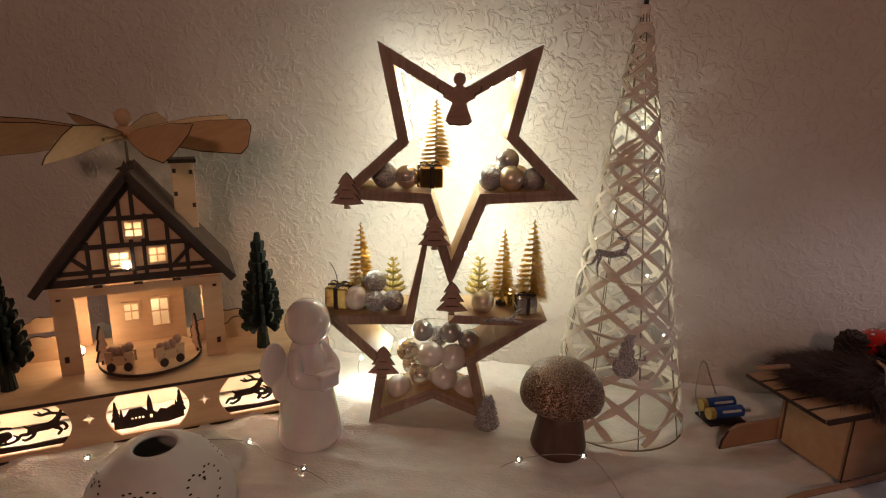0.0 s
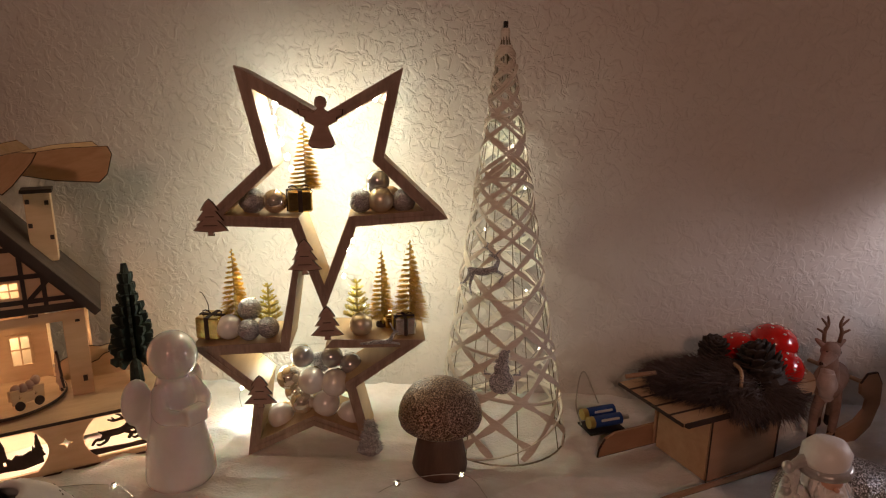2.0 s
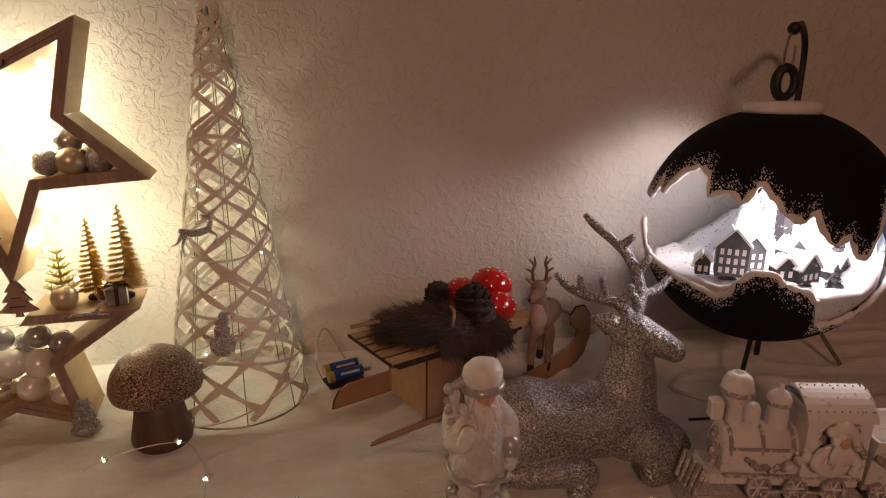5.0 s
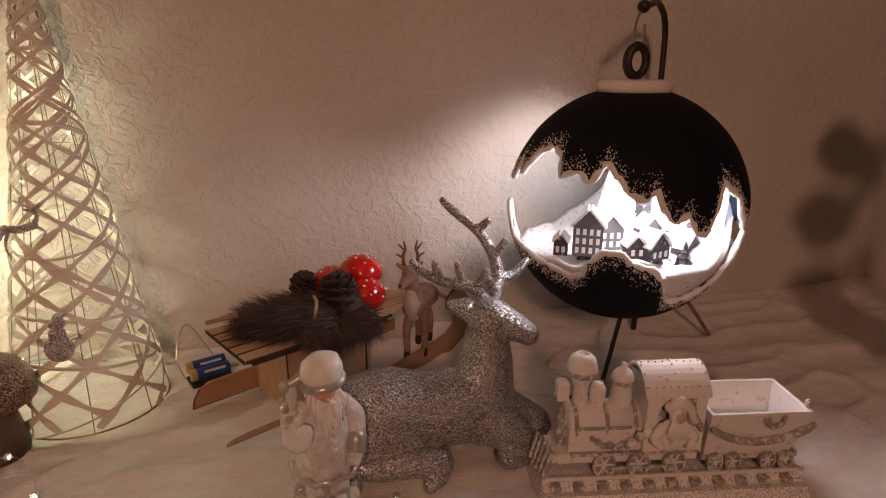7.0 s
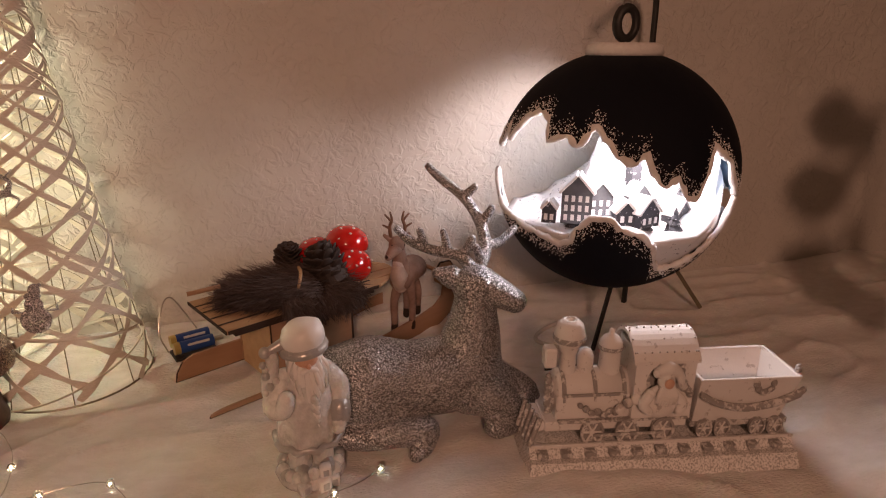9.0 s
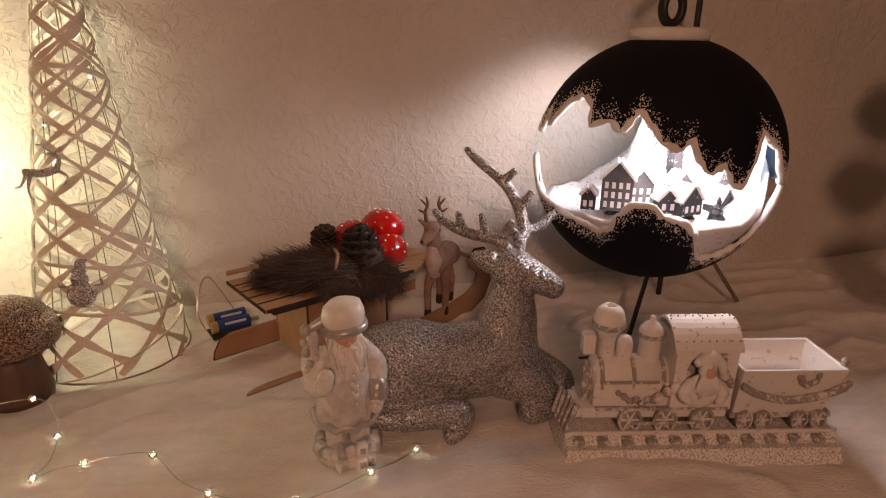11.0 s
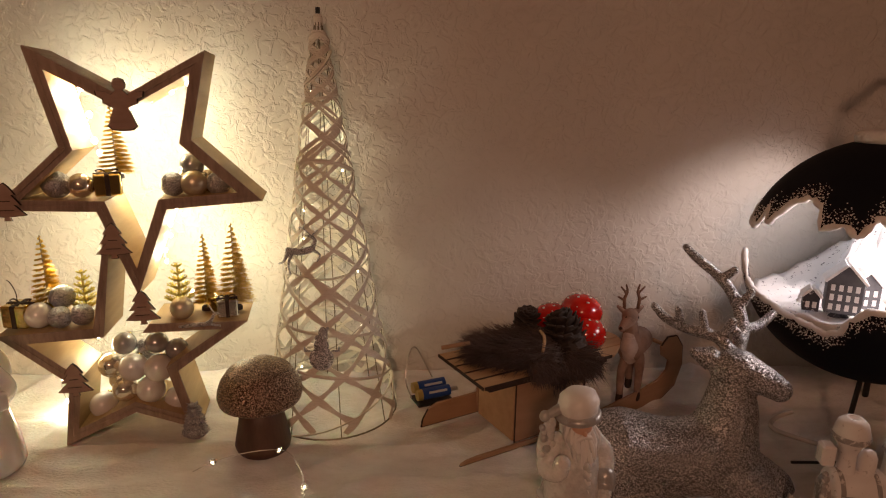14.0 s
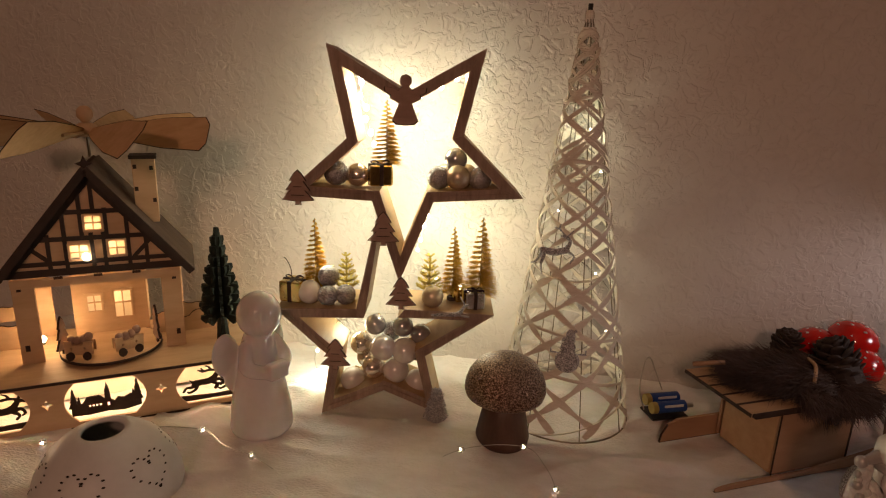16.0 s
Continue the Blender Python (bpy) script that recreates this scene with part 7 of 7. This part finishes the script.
    part("swag", tube(curve([(0.190, -0.0085, 0.070), (0.212, -0.0070, 0.059), (0.245, -0.0050, 0.052), (0.280, -0.0065, 0.057), (0.303, -0.0105, 0.068)], 6), 0.0040, 8, None, False, 0.6), RESIN_GREY, wg, "grey swag ribbon", smooth=True)
    wreath(wg, [(0.298, -0.010, 0.066), (0.306, -0.011, 0.070)], 0.004, 3, RESIN_GREY, 4)
    wreath(wg, [(0.252, -0.0095, 0.078), (0.262, -0.0085, 0.070), (0.272, -0.0095, 0.078)], 0.004, 3, RESIN_GREY, 5)
    wreath(wg, [(0.304, 0.000, 0.086), (0.308, 0.006, 0.087)], 0.004, 2, RESIN_GREY, 6)
    for x in (0.205, 0.226, 0.268, 0.289):
        wheel(ob, x, 0.028, 0.0098, 0.003)
    return ob


make_train()


# ---- bead light wire on the snow ----
def bead_chain():
    ob = thing("bead_light_wire", Matrix.Identity(4), "thin silver wire with clear teardrop bead lights", "light chain")
    spots = [(-0.288, 0.465), (-0.200, 0.53), (-0.127, 0.542), (-0.085, 0.520), (-0.042, 0.508), (0.045, 0.492), (0.120, 0.520), (0.202, 0.568), (0.277, 0.590), (0.305, 0.560), (0.317, 0.527), (0.322, 0.490), (0.318, 0.463),
             (0.335, 0.470), (0.355, 0.478), (0.385, 0.482), (0.417, 0.470), (0.445, 0.435), (0.474, 0.409), (0.510, 0.392), (0.548, 0.389), (0.580, 0.388), (0.615, 0.404), (0.640, 0.422), (0.663, 0.433)]
    lit = {0, 2, 4, 7, 8, 10, 12, 14, 16, 18, 20, 22, 24}
    pts = [(x, y, snow_height(x, y) + 0.005 + 0.003 * math.sin(i * 2.1)) for i, (x, y) in enumerate(spots)]
    for k in (5, 6):
        pts[k] = (pts[k][0], pts[k][1], pts[k][2] - 0.022)
    pts[8] = (0.277, 0.583, 0.014)
    part("wire", tube(curve(pts, 6), 0.0005, 5), SILVER_WIRE, ob)
    for i in lit:
        x, y, z = pts[i]
        m = pose(x, y, z, 40 * math.sin(i * 3.3), 50 * math.cos(i * 1.7), 40 * i)
        bead = part("bead", lathe([(0, -0.0055), (0.0022, -0.004), (0.0042, 0.0005), (0.0034, 0.0035), (0, 0.0048)], 7, m=m), LENS, ob, "clear faceted bead")
        part("light", ball((x, y, z), 0.0009, 6), LED, bead)
    return ob


bead_chain()


# ---- unseen plant added at the far right, whose leaves shade the wall ----
def unseen_plant():
    ob = thing("unseen_plant", pose(1.47, 0.39, -0.03), "unseen broad-leaved plant added to cast leaf shadows on the wall", "plant")
    part("pot", lathe([(0, 0), (0.05, 0), (0.065, 0.09), (0.060, 0.09), (0.055, 0.08), (0, 0.08)], 28), BLACK, ob)
    part("stem", tube(curve([(0, 0, 0.08), (-0.02, 0.0, 0.2), (-0.03, 0.01, 0.34), (-0.06, 0.0, 0.48)], 5), 0.004, 8), FIR, ob)
    rng = random.Random(31)
    for k, (z, a, ln) in enumerate(((0.14, 200, 0.16), (0.17, 150, 0.15), (0.24, 185, 0.18), (0.29, 230, 0.16), (0.33, 170, 0.17), (0.40, 195, 0.17), (0.45, 140, 0.15), (0.21, 20, 0.16), (0.36, 330, 0.16), (0.48, 210, 0.13))):
        out = []
        for i in range(11):
            t = i / 10
            out.append((ln * (0.25 + 0.75 * t), 0.048 * math.sin(math.pi * t) ** 0.8))
        poly = out + [(x, -y) for x, y in out[::-1][1:-1]]
        m = Matrix.Translation((-0.03, 0, z)) @ Matrix.Rotation(math.radians(a), 4, "Z") @ Matrix.Rotation(math.radians(rng.uniform(-10, 35)), 4, "Y") @ Matrix.Rotation(math.radians(rng.uniform(-40, 40)), 4, "X")
        leaf = part("leaf", plate(poly, (), 0.0012, m=m), FIR, ob)
        part("leaf_stalk", tube([(-0.03, 0, z), m @ Vector((ln * 0.27, 0, 0))], 0.0015, 6), FIR, leaf)


unseen_plant()
